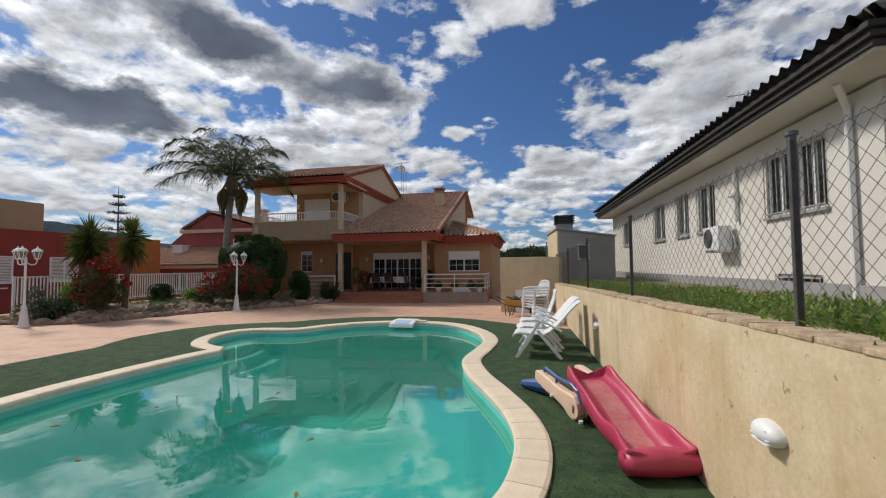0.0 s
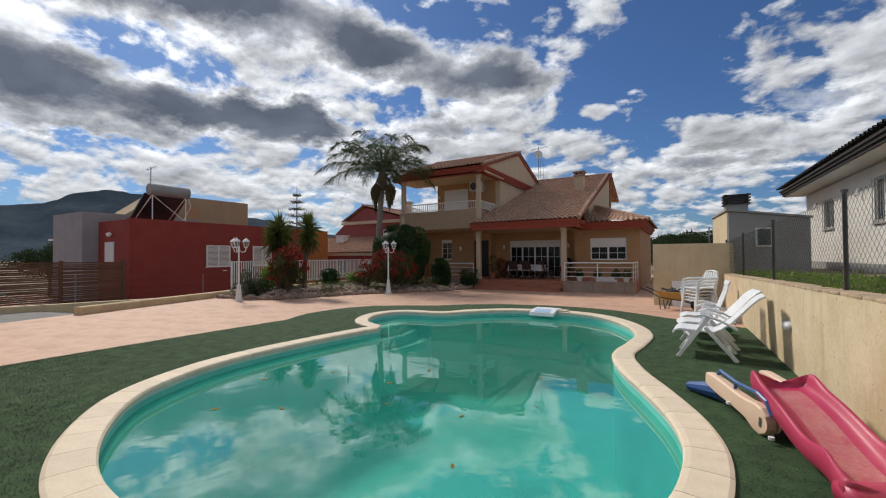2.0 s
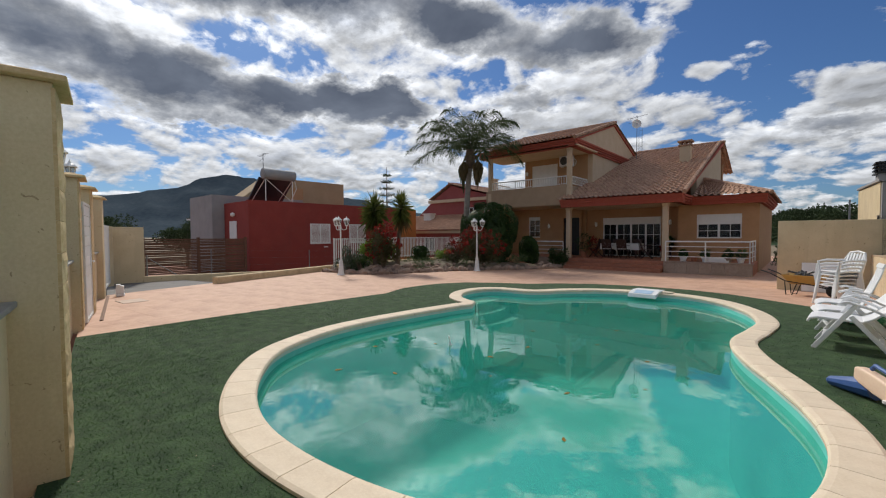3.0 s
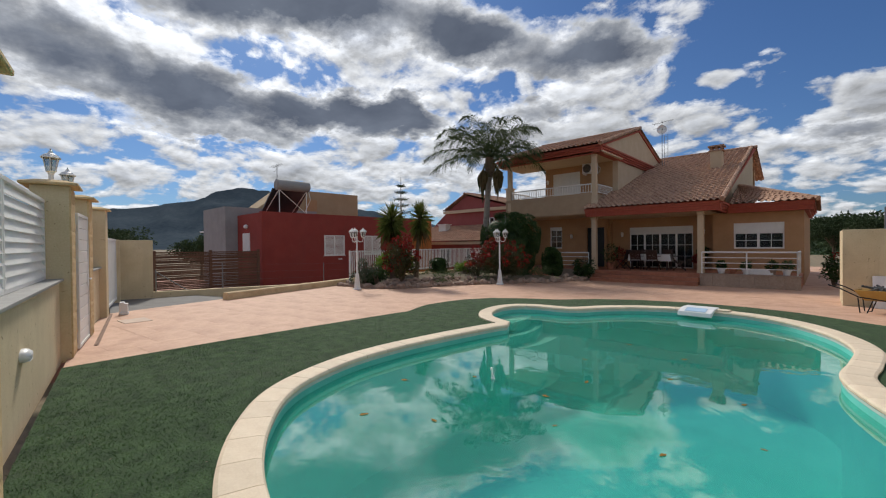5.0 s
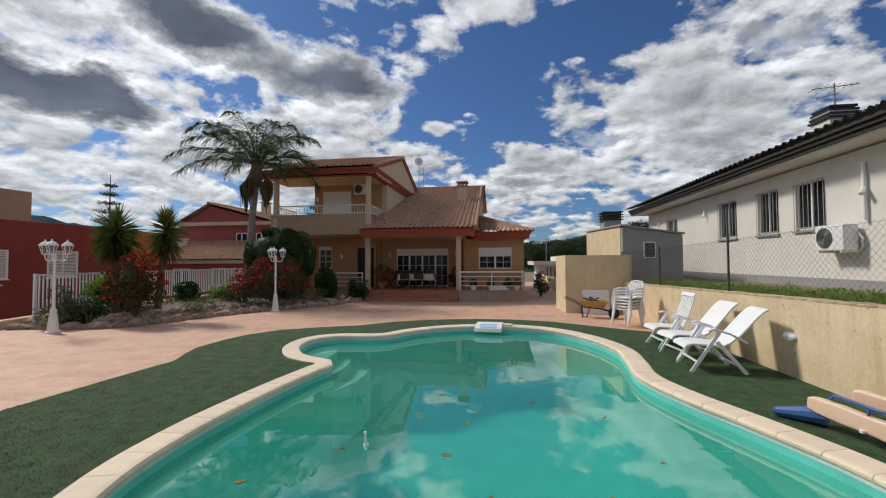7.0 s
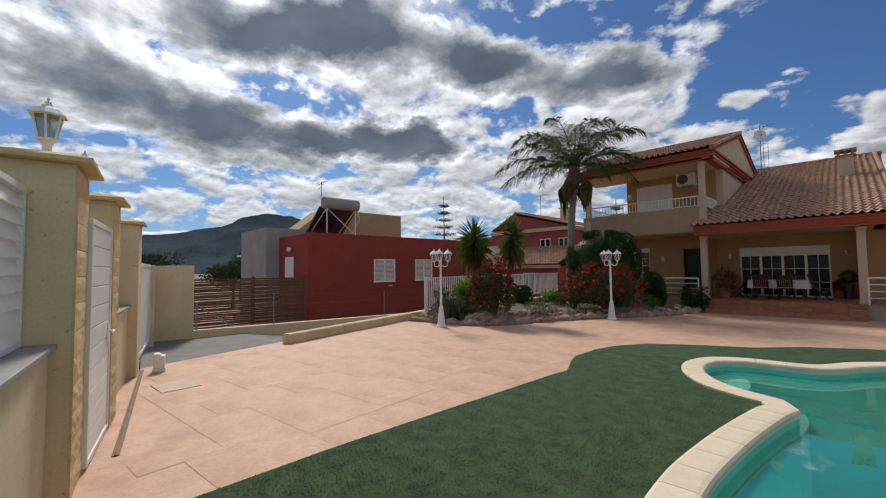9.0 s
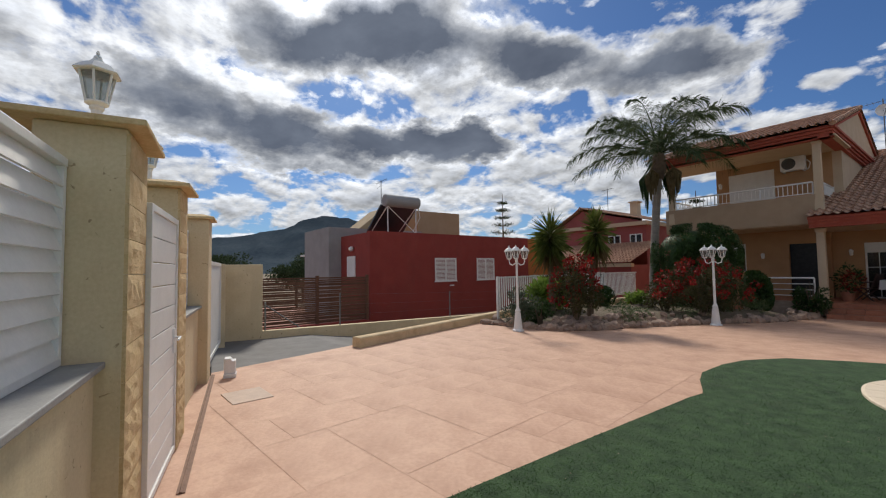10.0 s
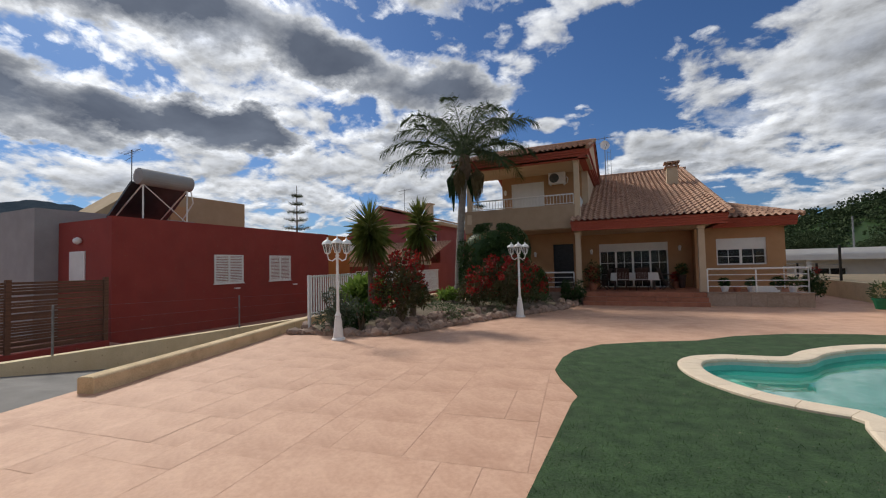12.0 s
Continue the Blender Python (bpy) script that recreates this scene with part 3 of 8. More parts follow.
def build_slabs(base):
    rng = random.Random(5)
    turn = Matrix.Rotation(radians(6.0), 3, "Z")
    edge = [(-13.08, 2.17), (-7.0, 1.17), (-7.0, 14.4), (-15.1, 14.4), (-15.2, 11.6), (-14.0, 5.5)]
    far = Geo()
    for x0, x1, y0, y1 in ashlar(-19.5, 9.0, -1.0, 25.0, 0.34, rng):
        gap = 0.0016
        cs = [turn @ Vector((x, y, 0)) for x, y in ((x0 + gap, y0 + gap), (x1 - gap, y0 + gap), (x1 - gap, y1 - gap), (x0 + gap, y1 - gap))]
        mid = sum(cs, Vector()) / 4
        near = all(inside(c.x, c.y, edge) for c in cs)
        if near and mid.y < 9.0 and mid.x < -7.4:
            s = Geo()
            hx, hy, b = (x1 - x0) / 2 - gap, (y1 - y0) / 2 - gap, 0.006
            s.add([(-hx, -hy, -0.0014), (hx, -hy, -0.0014), (hx, hy, -0.0014), (-hx, hy, -0.0014),
                   (-hx + b, -hy + b, 0), (hx - b, -hy + b, 0), (hx - b, hy - b, 0), (-hx + b, hy - b, 0)],
                  [(4, 5, 6, 7), (0, 1, 5, 4), (1, 2, 6, 5), (2, 3, 7, 6), (3, 0, 4, 7)])
            tilt = rng.uniform(-0.0006, 0.0012)
            s.make("slab", "patio", base, at=pose(mid.x, mid.y, tilt, 0, 0, 6.0))
        elif -15.1 < mid.x < 5.3 and not inside(mid.x, mid.y, OUTER_XY):
            if any((c.x < -15.2 + 0.0 or c.y > 24 or (c.y < 12.5 and (c.x > 1.6 or not inside(c.x, c.y, LOT)))) for c in cs):
                continue
            if all(inside(c.x, c.y, [tuple(p) for p in TURF_EDGE]) for c in cs):
                continue
            far.add([(c.x, c.y, -0.001 + ground_z(c.y)) for c in cs], [(0, 1, 2, 3)])
    # cut pieces along the borders lie as one sheet just under the whole slabs
    tagged(far.make("paving", "patio", base), kind="stuff")
    for p in far_edges():
        tagged(p, kind="stuff").parent = base


LOT = [(-13.08, 2.15), (1.7, -0.22), (1.7, 14.5), (-15.2, 14.5), (-15.2, 11.5), (-13.97, 5.4)]
OUTER_XY = [(p.x, p.y) for p in OUTER]


def far_edges():
    """The cut border of the paving, a few millimetres lower."""
    vs, fs = sheet(LOT[:2] + [(1.7, 13.4), (-15.2, 13.4)] + LOT[4:], -0.0035, [OUTER])
    g = Geo().add(vs, fs)
    g.add([(x, y, -0.0035 + ground_z(y)) for y in (13.4, 20.4, 40.0) for x in (-15.2, 5.5)], [(0, 1, 3, 2), (2, 3, 5, 4)])
    return [g.make("paving_border", "patio")]


def build_turf():
    rim = TURF_EDGE
    vs, fs = sheet(rim, 0.014, [inset(OUTER, 0.02)])
    g = Geo().add(vs, fs)
    o = [Vector(p) for p in rim]
    for a, b in zip(o, o[1:]):
        g.add([(a.x, a.y, 0.014), (b.x, b.y, 0.014), (b.x, b.y, -0.004), (a.x, a.y, -0.004)], [(0, 1, 2, 3)])
    base = g.make("turf", "turf")
    tagged(base, "dark green artificial turf laid round the pool", "artificial turf", kind="structure")
    rng = random.Random(9)
    bv, bf = [], []
    for _ in range(260000):
        x, y = rng.uniform(-8.2, 1.7), rng.uniform(-0.2, 9.5)
        near = min(math.hypot(x + 5, y - 1.5), math.hypot(x - 0.4, y - 0.4), math.hypot(x + 7.5, y - 3))
        if rng.random() > 1.5 / (1 + near) or not inside(x, y, rim) or inside(x, y, OUTER_XY):
            continue
        if len(bv) > 150000:
            break
        a, h = rng.uniform(0, 6.283), rng.uniform(0.009, 0.020)
        c, s = math.cos(a) * 0.004, math.sin(a) * 0.004
        lx, ly = rng.uniform(-0.022, 0.022), rng.uniform(-0.022, 0.022)
        k = len(bv)
        bv += [(x - c, y - s, 0.012), (x + c, y + s, 0.012), (x + lx, y + ly, 0.012 + h)]
        bf.append((k, k + 1, k + 2))
    tagged(loose("turf_pile", bv, bf, "blade", base), kind="stuff")
    # pale petals and crumbs blown over the turf
    bv, bf = [], []
    for _ in range(1500):
        x, y = rng.uniform(-8.1, 1.65), rng.uniform(-0.1, 11.5)
        if not inside(x, y, rim) or inside(x, y, OUTER_XY):
            continue
        a, r = rng.uniform(0, 6.283), rng.uniform(0.003, 0.008)
        k = len(bv)
        for q in range(4):
            w = a + q * math.pi / 2
            bv.append((x + r * math.cos(w) * (1.0 if q % 2 else 0.5), y + r * math.sin(w) * (1.0 if q % 2 else 0.5), 0.027 + rng.uniform(-0.002, 0.004)))
        bf.append((k, k + 1, k + 2, k + 3))
    tagged(loose("litter", bv, bf, "rock", base), kind="stuff")


def build_pool():
    pool = group_at("pool")
    tagged(pool, "kidney-shaped swimming pool with murky turquoise water", "swimming pool", kind="structure")
    n = len(WALL)
    g = Geo()
    g.add([(p.x, p.y, z) for z in (0.03, -1.7) for p in WALL], [(i, (i + 1) % n, n + (i + 1) % n, n + i) for i in range(n)])
    vs, fs = sheet(WALL, -1.7)
    g.add(vs, fs)
    g.make("basin", "poolpaint", pool, smooth=True)
    vs, fs = sheet(inset(OUTER, 0.286), -0.13)
    w = Geo().add(vs, fs).make("water", "water", pool)
    if w.data.polygons[0].normal.z < 0:
        w.data.flip_normals()
    line = inset(OUTER, 0.293)
    Geo().add([(p.x, p.y, z) for z in (0.0, -0.055) for p in line], [(i, (i + 1) % n, n + (i + 1) % n, n + i) for i in range(n)]).make("waterline", "waterline", pool, smooth=True)
    w.visible_shadow = False
    # rounded entry steps across the mouth of the small bay
    for edge, top in ((-5.78, -0.20), (-5.42, -0.40), (-5.06, -0.60)):
        bay = [p for p in WALL if p.y > 7.6 and p.x < edge]
        start = min(range(len(bay)), key=lambda q: bay[q - 1].y if (bay[q] - bay[q - 1]).length > 0.5 else 99)
        bay = bay[start:] + bay[:start]
        a, b = bay[-1], bay[0]
        arc = [a.lerp(b, q / 10) + Vector((0.22 * math.sin(math.pi * q / 10), 0)) for q in range(1, 10)]
        st = Geo().prism([(p.x, p.y) for p in bay + arc], -1.6, top)
        st.make("step", "steppaint", pool)
    # coping stones, one by one
    pieces = 72
    per = n // pieces
    for k in range(pieces):
        ids = [(k * per + j) % n for j in range(per + 1)]
        o, i = [OUTER[j] for j in ids], [INNER[j] for j in ids]
        mid = sum(o + i, Vector((0, 0))) / (2 * len(o))
        gap = 0.006
        o[0], i[0] = o[0].lerp(o[1], gap / max((o[1] - o[0]).length, 0.01)), i[0].lerp(i[1], gap / max((i[1] - i[0]).length, 0.01))
        prof = [(0.0, -0.01), (0.0, 0.038), (0.03, 0.05), (0.26, 0.05), (0.30, 0.042), (0.315, 0.02), (0.31, -0.005), (0.28, -0.012)]
        s, m = Geo(), len(prof)
        for a, b in zip(o, i):
            d = (b - a).normalized()
            w_ = (b - a).length / 0.315
            s.v += [(a.x + d.x * u * w_ - mid.x, a.y + d.y * u * w_ - mid.y, z) for u, z in prof]
        for q in range(len(o) - 1):
            s.f += [(q * m + j, q * m + (j + 1) % m, (q + 1) * m + (j + 1) % m, (q + 1) * m + j) for j in range(m)]
        s.f += [tuple(range(m))[::-1], tuple((len(o) - 1) * m + j for j in range(m))]
        s.make("coping_stone", "coping", pool, at=pose(mid.x, mid.y, 0.0))
    return pool


# ---- walls of the plot ----
SOUTH = pose(0, 0.05, 0, 0, 0, -9.27)     # along local x runs the street wall, local y points into the plot


def at_south(x, y, z=0.0, turn=0.0):
    return SOUTH @ pose(x, y, z, 0, 0, turn)


def at_gate(x, y, z=0.0, turn=0.0):
    """The gate part of the street wall bends outwards a little beyond its first pillar."""
    return at_south(-9.22, 0.04) @ pose(0, 0, 0, 0, 0, -3.0) @ pose(x, y, z, 0, 0, turn)


def wall_lamp(m):
    """A white cast lantern on a short stem."""
    e = group_at("pillar_lantern", m @ Matrix.Scale(0.74, 4))
    tagged(e, "white cast-metal lantern on top of a gate pillar", "lantern", group="pillar lanterns")
    b = Geo().lathe([(0.075, 0), (0.075, 0.015), (0.045, 0.03), (0.04, 0.15), (0.055, 0.17), (0.05, 0.19), (0.085, 0.21), (0.085, 0.225)], 12)
    b.lathe([(0.165, 0.47), (0.175, 0.48), (0.11, 0.545), (0.06, 0.57), (0.035, 0.60), (0.03, 0.625), (0.012, 0.635), (0.016, 0.655), (0.004, 0.68)], 6)
    for k in range(6):
        w = math.pi * k / 3
        b.tube([(0.078 * math.cos(w), 0.078 * math.sin(w), 0.22), (0.128 * math.cos(w), 0.128 * math.sin(w), 0.475)], 0.009, 6)
    b.make("lantern_frame", "white", e, smooth=False)
    Geo().lathe([(0.068, 0.225), (0.115, 0.468)], 6).make("pane", "lampglass", e)
    return e


def gate_pillar(x0, x1, top, front=0.10, back=-0.40, quoin=None, cap=True, line=at_south, over=0.07):
    e = group_at("gate_pillar", line((x0 + x1) / 2, 0))
    tagged(e, "cream rendered wall pillar with a stone cap", "pillar", group="street wall pillars", kind="structure")
    w = (x1 - x0) / 2
    Geo().box(-w, w, back, front, -0.05, top).make("shaft", "render_cream", e, bevel=0.012)
    if cap:
        c = Geo().box(-w - over, w + over, back - over, front + over, top, top + 0.035)
        c.add([(sx * (w + over - i * 0.16), y, top + 0.035 + i * 0.05) for i in (0, 1) for sx in (-1, 1) for y in (back - over + i * 0.16, front + over - i * 0.16)],
              [(0, 1, 3, 2), (4, 5, 7, 6), (0, 4, 6, 2), (1, 3, 7, 5), (0, 1, 5, 4), (2, 6, 7, 3)])
        c.make("cap", "splitface", e, bevel=0.008)
    if quoin:
        rng = random.Random(3)
        for k in range(12):
            z0, hb = 0.01 + k * 0.2035, 0.199
            if z0 + hb > top:
                break
            g = Geo()
            nx, nz = 8, 4
            vs, fs = [], []
            for i in range(nx + 1):
                for j in range(nz + 1):
                    d = 0.014 + rng.uniform(-0.004, 0.007) if 0 < i < nx and 0 < j < nz else 0.0098
                    vs.append((-w + 2 * w * i / nx, front + d, z0 + hb * j / nz))
            for i in range(nx):
                for j in range(nz):
                    q = i * (nz + 1) + j
                    fs.append((q, q + 1, q + nz + 2, q + nz + 1))
            g.add(vs, fs)
            g.box(-w, w, front - 0.01, front + 0.0095, z0, z0 + hb)
            g.make("block", "splitface", e)
    return e


def louvre_panel(x0, x1, z0, z1, y, frame_w=0.045, line=at_south):
    e = group_at("louvre_panel", line((x0 + x1) / 2, y, z0))
    tagged(e, "white aluminium louvre fence panel on a rendered wall", "fence panel", group="louvre panels")
    w, h = (x1 - x0) / 2, z1 - z0
    f = Geo().box(-w, w, -0.02, 0.025, 0, frame_w).box(-w, w, -0.02, 0.03, h - frame_w, h)
    f.box(-w, -w + frame_w, -0.02, 0.025, frame_w, h - frame_w).box(w - frame_w, w, -0.02, 0.025, frame_w, h - frame_w)
    f.make("panel_frame", "white", e, bevel=0.004)
    n = int((h - 2 * frame_w) / 0.105)
    step = (h - 2 * frame_w) / n
    me = None
    for k in range(n):
        z = frame_w + step * (k + 0.5)
        if me is None:
            g = Geo().box(-w + frame_w, w - frame_w, -0.006, 0.006, -0.066, 0.066, Matrix.Rotation(radians(20), 4, "X"))
            ob = g.make("slat", "white", e)
            me = ob.data
        else:
            ob = new("slat", me)
            ob.parent = e
        ob.location = (0, 0, z)
    return e


def low_wall(x0, x1, top, y0=-0.36, y1=-0.11, line=at_south):
    e = group_at("wall_south", line((x0 + x1) / 2, 0))
    tagged(e, "cream rendered street wall with a grey stone sill", "wall", kind="structure")
    w = (x1 - x0) / 2
    Geo().box(-w, w, y0, y1, -0.06, top).make("wall_face", "render_cream", e)
    Geo().box(-w, w, y0 - 0.03, y1 + 0.05, top, top + 0.035).make("sill", "sill", e, bevel=0.006)


def build_south_wall():
    gate_pillar(-3.58, -3.13, 2.48, 0.13, quoin=-1)
    gate_pillar(-9.09, -8.52, 2.48, 0.02, quoin=-1, over=0.10)
    gate_pillar(-1.44, -0.98, 2.45, 0.03, quoin=1, line=at_gate, over=0.10)
    gate_pillar(-3.95, -3.50, 2.45, 0.06, line=at_gate)
    wall_lamp(at_south(-8.88, -0.21, 2.563))
    wall_lamp(at_gate(-1.2, -0.26, 2.53))
    for a, b, line, y in ((-3.13, 2.1, at_south, 0.0), (-8.52, -3.58, at_south, 0.0), (-3.50, -1.44, at_gate, 0.04)):
        low_wall(a, b, 1.12, -0.36 + y, -0.11 + y, line)
        span = b - a
        k = max(1, round(span / 2.4))
        for i in range(k):
            louvre_panel(a + span * i / k + 0.01, a + span * (i + 1) / k - 0.01, 1.157, 2.27, -0.27 + y, line=line)
    # white panelled gate door
    e = group_at("gate_door", at_gate(-0.43, 0.0) @ Matrix.Diagonal((1.11, 1.0, 1.0, 1.0)))
    tagged(e, "closed white metal pedestrian gate with horizontal boards", "gate")
    f = Geo().box(-0.5, -0.455, -0.03, 0.03, 0.02, 2.14).box(0.455, 0.5, -0.03, 0.03, 0.02, 2.14).box(-0.455, 0.455, -0.03, 0.03, 2.09, 2.14).box(-0.455, 0.455, -0.03, 0.03, 0.02, 0.07)
    f.make("door_frame", "white", e, bevel=0.004)
    for k in range(11):
        z0 = 0.07 + k * 2.02 / 11
        Geo().box(-0.455, 0.455, -0.018, 0.018, z0 + 0.004, z0 + 2.02 / 11 - 0.004).make("board", "white", e, bevel=0.005)
    h = Geo().box(-0.40, -0.36, 0.018, 0.035, 0.92, 1.14).tube([(-0.38, 0.035, 1.06), (-0.38, 0.075, 1.06), (-0.27, 0.075, 1.05)], 0.010, 8)
    h.make("handle", "plastic", e, smooth=False)
    # sliding vehicle gate, with its rail and stop
    gate_turn = math.degrees(math.atan2(3.05 - 2.36, -15.95 + 12.95)) - 180.0
    m = pose(-14.45, 2.70, 0.0, 0, 0, gate_turn)
    e = group_at("sliding_gate", m)
    tagged(e, "white metal sliding driveway gate, closed", "gate")
    f = Geo().box(-1.5, 1.5, -0.03, 0.03, 0.06, 0.13).box(-1.5, 1.5, -0.03, 0.03, 1.78, 1.85).box(1.43, 1.5, -0.03, 0.03, 0.13, 1.78).box(-1.5, -1.43, -0.03, 0.03, 0.13, 1.78)
    f.make("gate_frame", "white", e, bevel=0.004)
    for k in range(14):
        x0 = -1.43 + k * 2.86 / 14
        Geo().box(x0 + 0.003, x0 + 2.86 / 14 - 0.003, -0.015, 0.015, 0.13, 1.78).make("board", "white", e, bevel=0.004)
    Geo().box(1.38, 1.52, -0.06, 0.06, 1.86, 1.96).make("roller", "black", e)
    Geo().box(1.36, 1.48, 0.032, 0.12, 0.0, 0.14).make("roller", "black", e)
    s = Geo().box(-0.12, 0.12, -0.09, 0.09, 0, 0.06).box(-0.09, 0.09, -0.08, 0.08, 0.06, 0.26)
    s.add([(x, y, 0.26 if y < 0 else 0.20) for x in (-0.09, 0.09) for y in (-0.08, 0.08)] + [(x, y, 0.30) for x in (-0.09, 0.09) for y in (-0.08, 0.0)],
          [(0, 1, 3, 2), (4, 5, 7, 6), (0, 1, 5, 4), (2, 6, 7, 3), (0, 4, 6, 2), (1, 3, 7, 5)])
    tagged(s.make("gate_motor", "plastic", None, bevel=0.01, at=pose(-12.72, 2.72, 0, 0, 0, gate_turn)), "pale grey sliding gate motor on the patio", "gate motor")
    a, b = at_south(-9.3, 0.24).translation, Vector((-13.0, 2.52, 0))
    t = Geo().tube([(a.x, a.y, 0.004), (b.x, b.y, 0.004)], 0.012, 6)
    side = (b - a).normalized().cross(Vector((0, 0, 1))) * 0.035
    t.sweep([(-0.03, 0.0), (0.03, 0.0), (0.03, 0.006), (-0.03, 0.006)], a, b, side)
    tagged(t.make("gate_rail", "rust"), "rusty steel gate rail set in the patio", "gate rail")
    # wall beyond the gate
    g = Geo().box(-17.3, -16.75, 3.0, 4.15, -2.6, 1.84).box(-16.75, -15.9, 2.9, 3.15, -2.6, 1.84)
    tagged(g.make("wall_west", "render_cream", bevel=0.01), "cream rendered wall closing the driveway gate", "wall", kind="structure")
    # inspection cover
    c = Geo().box(-0.3, 0.3, -0.25, 0.25, -0.01, 0.010)
    tagged(c.make("drain_cover", "copper", None, bevel=0.006, at=pose(-11.45, 2.71, 0, 0, 0, 4)), "square pinkish drain cover flush in the patio", "drain cover")


def wall_top(y):
    """The top of the retaining wall falls gently towards the house."""
    return 1.262 - 0.0215 * y


EAST = pose(1.74, 13.0, 0, 0, 0, 0.85) @ pose(-1.72, -13.0, 0)


def build_east_wall():
    e = group_at("wall_east", EAST)
    tagged(e, "stained cream rendered retaining wall beside the turf", "wall", kind="structure")
    g = Geo()
    ends = ((-0.4, wall_top(-0.4)), (15.2, wall_top(15.2)))
    g.add([(x, y, z) for y, top in ends for x, z in ((1.72, -0.3), (1.98, -0.3), (1.98, top), (1.72, top))],
          [(0, 1, 2, 3), (7, 6, 5, 4), (0, 4, 5, 1), (1, 5, 6, 2), (2, 6, 7, 3), (3, 7, 4, 0)])
    g.make("wall_face", "render_pale", e)
    # worn brick coping
    rng = random.Random(11)
    for k in range(61):
        y0 = -0.4 + k * 0.2545
        g = Geo().box(-0.132, 0.132, -0.1265, 0.1265, 0, 0.03)
        g.make("coping_brick", "coping_brick", e, bevel=0.007, at=pose(1.850 + rng.uniform(-0.006, 0.003), y0 + 0.127, wall_top(y0 + 0.127) - 0.003 + rng.uniform(-0.002, 0.005), -1.3 + rng.uniform(-0.6, 0.6), rng.uniform(-0.8, 0.8), rng.uniform(-1, 1)))
    # wall lamps with louvred covers
    for y, z in ((7.55, 0.58), (2.98, 0.69)):
        m = EAST @ pose(1.72, y, z, 0, 0, 90)
        l = group_at("bulkhead_lamp", m)
        tagged(l, "white oval louvred wall lamp on the rendered wall", "wall lamp", group="garden wall lamps")
        n = 16
        g = Geo()
        rings = []
        for r, d in ((1.0, 0.0), (1.0, 0.03), (0.9, 0.055), (0.6, 0.085), (0.2, 0.095)):
            rings += [(0.115 * r * math.cos(2 * math.pi * k / n), d * 0.8, 0.062 * r * math.sin(2 * math.pi * k / n)) for k in range(n)]
        g.add(rings, [(i * n + k, i * n + (k + 1) % n, (i + 1) * n + (k + 1) % n, (i + 1) * n + k) for i in range(4) for k in range(n)] + [tuple(4 * n + k for k in range(n))])
        g.make("lamp_body", "plastic", l, smooth=True)
        for k in range(4):
            w = 0.115 - 0.012 * abs(k - 1)
            Geo().box(-w * 0.66, w * 0.66, 0.040, 0.070, -0.045 + k * 0.022, -0.038 + k * 0.022).make("louvre", "plastic", l, bevel=0.003)
    # the same lamp low on the street wall
    copy_thing(l, at_south(-5.8, -0.11, 0.62, 0))
    # cream wall at the end
    g = Geo().box(-0.12, 1.98, 15.20, 15.45, -0.3, 1.86).box(-0.12, 0.12, 15.45, 17.6, -0.3, 1.86)
    tagged(g.make("wall_north", "render_cream", bevel=0.01), "cream rendered wall behind the stacked chairs", "wall", kind="structure")


def build_fence():
    """Chain-link fence on the east wall."""
    e = group_at("chain_link_fence", EAST)
    tagged(e, "grey chain-link fence on steel posts above the wall", "fence")
    ys = [-0.2, 3.04, 6.17, 9.42, 12.64, 15.9]
    for y in ys:
        w0 = wall_top(y)
        p = Geo().tube([(1.90, y, w0), (1.90, y, w0 + 1.03)], 0.021, 10)
        p.lathe([(0.030, 0), (0.030, 0.022), (0.01, 0.03)], 10, (1.90, y, w0 + 1.025))
        p.make("post", "post", e)
        Geo().box(1.876, 1.899, y - 0.026, y - 0.022, w0 + 0.03, w0 + 1.0).make("stretcher_bar", "wire", e)
    w = Geo()
    for z in (0.08, 0.97):
        w.tube([(1.90, -0.2, wall_top(-0.2) + z), (1.90, 15.9, wall_top(15.9) + z)], 0.002, 4)
    w.make("tension_wire", "wire", e)
    # zigzag wires, each bent between its neighbours
    c = 0.048
    v, f = [], []

    def bar(p, q, r):
        d = (q - p).normalized()
        a = Vector((1, 0, 0)) * r
        b = d.cross(Vector((1, 0, 0))).normalized() * r
        k = len(v)
        for e_ in (p, q):
            v.extend((e_ + a, e_ - a * 0.5 + b * 0.87, e_ - a * 0.5 - b * 0.87))
        f.extend([(k, k + 1, k + 4, k + 3), (k + 1, k + 2, k + 5, k + 4), (k + 2, k, k + 3, k + 5)])

    y = -0.2
    while y < 15.8:
        for j in range(10):
            z = wall_top(y) + 0.035 + j * 2 * c
            bar(Vector((1.90, y, z)), Vector((1.90, y + c, z + c)), 0.0016)
            bar(Vector((1.90, y + c, z + c)), Vector((1.90, y, z + 2 * c)), 0.0016)
            bar(Vector((1.90, y + 2 * c, z)), Vector((1.90, y + c, z + c)), 0.0016)
            bar(Vector((1.90, y + c, z + c)), Vector((1.90, y + 2 * c, z + 2 * c)), 0.0016)
        y += 2 * c
    me = bpy.data.meshes.new("mesh_wire")
    me.from_pydata([tuple(p) for p in v], [], f)
    me.materials.append(M["wire"])
    ob = new("mesh_wire", me)
    ob.parent = e
    tagged(ob, kind="stuff")


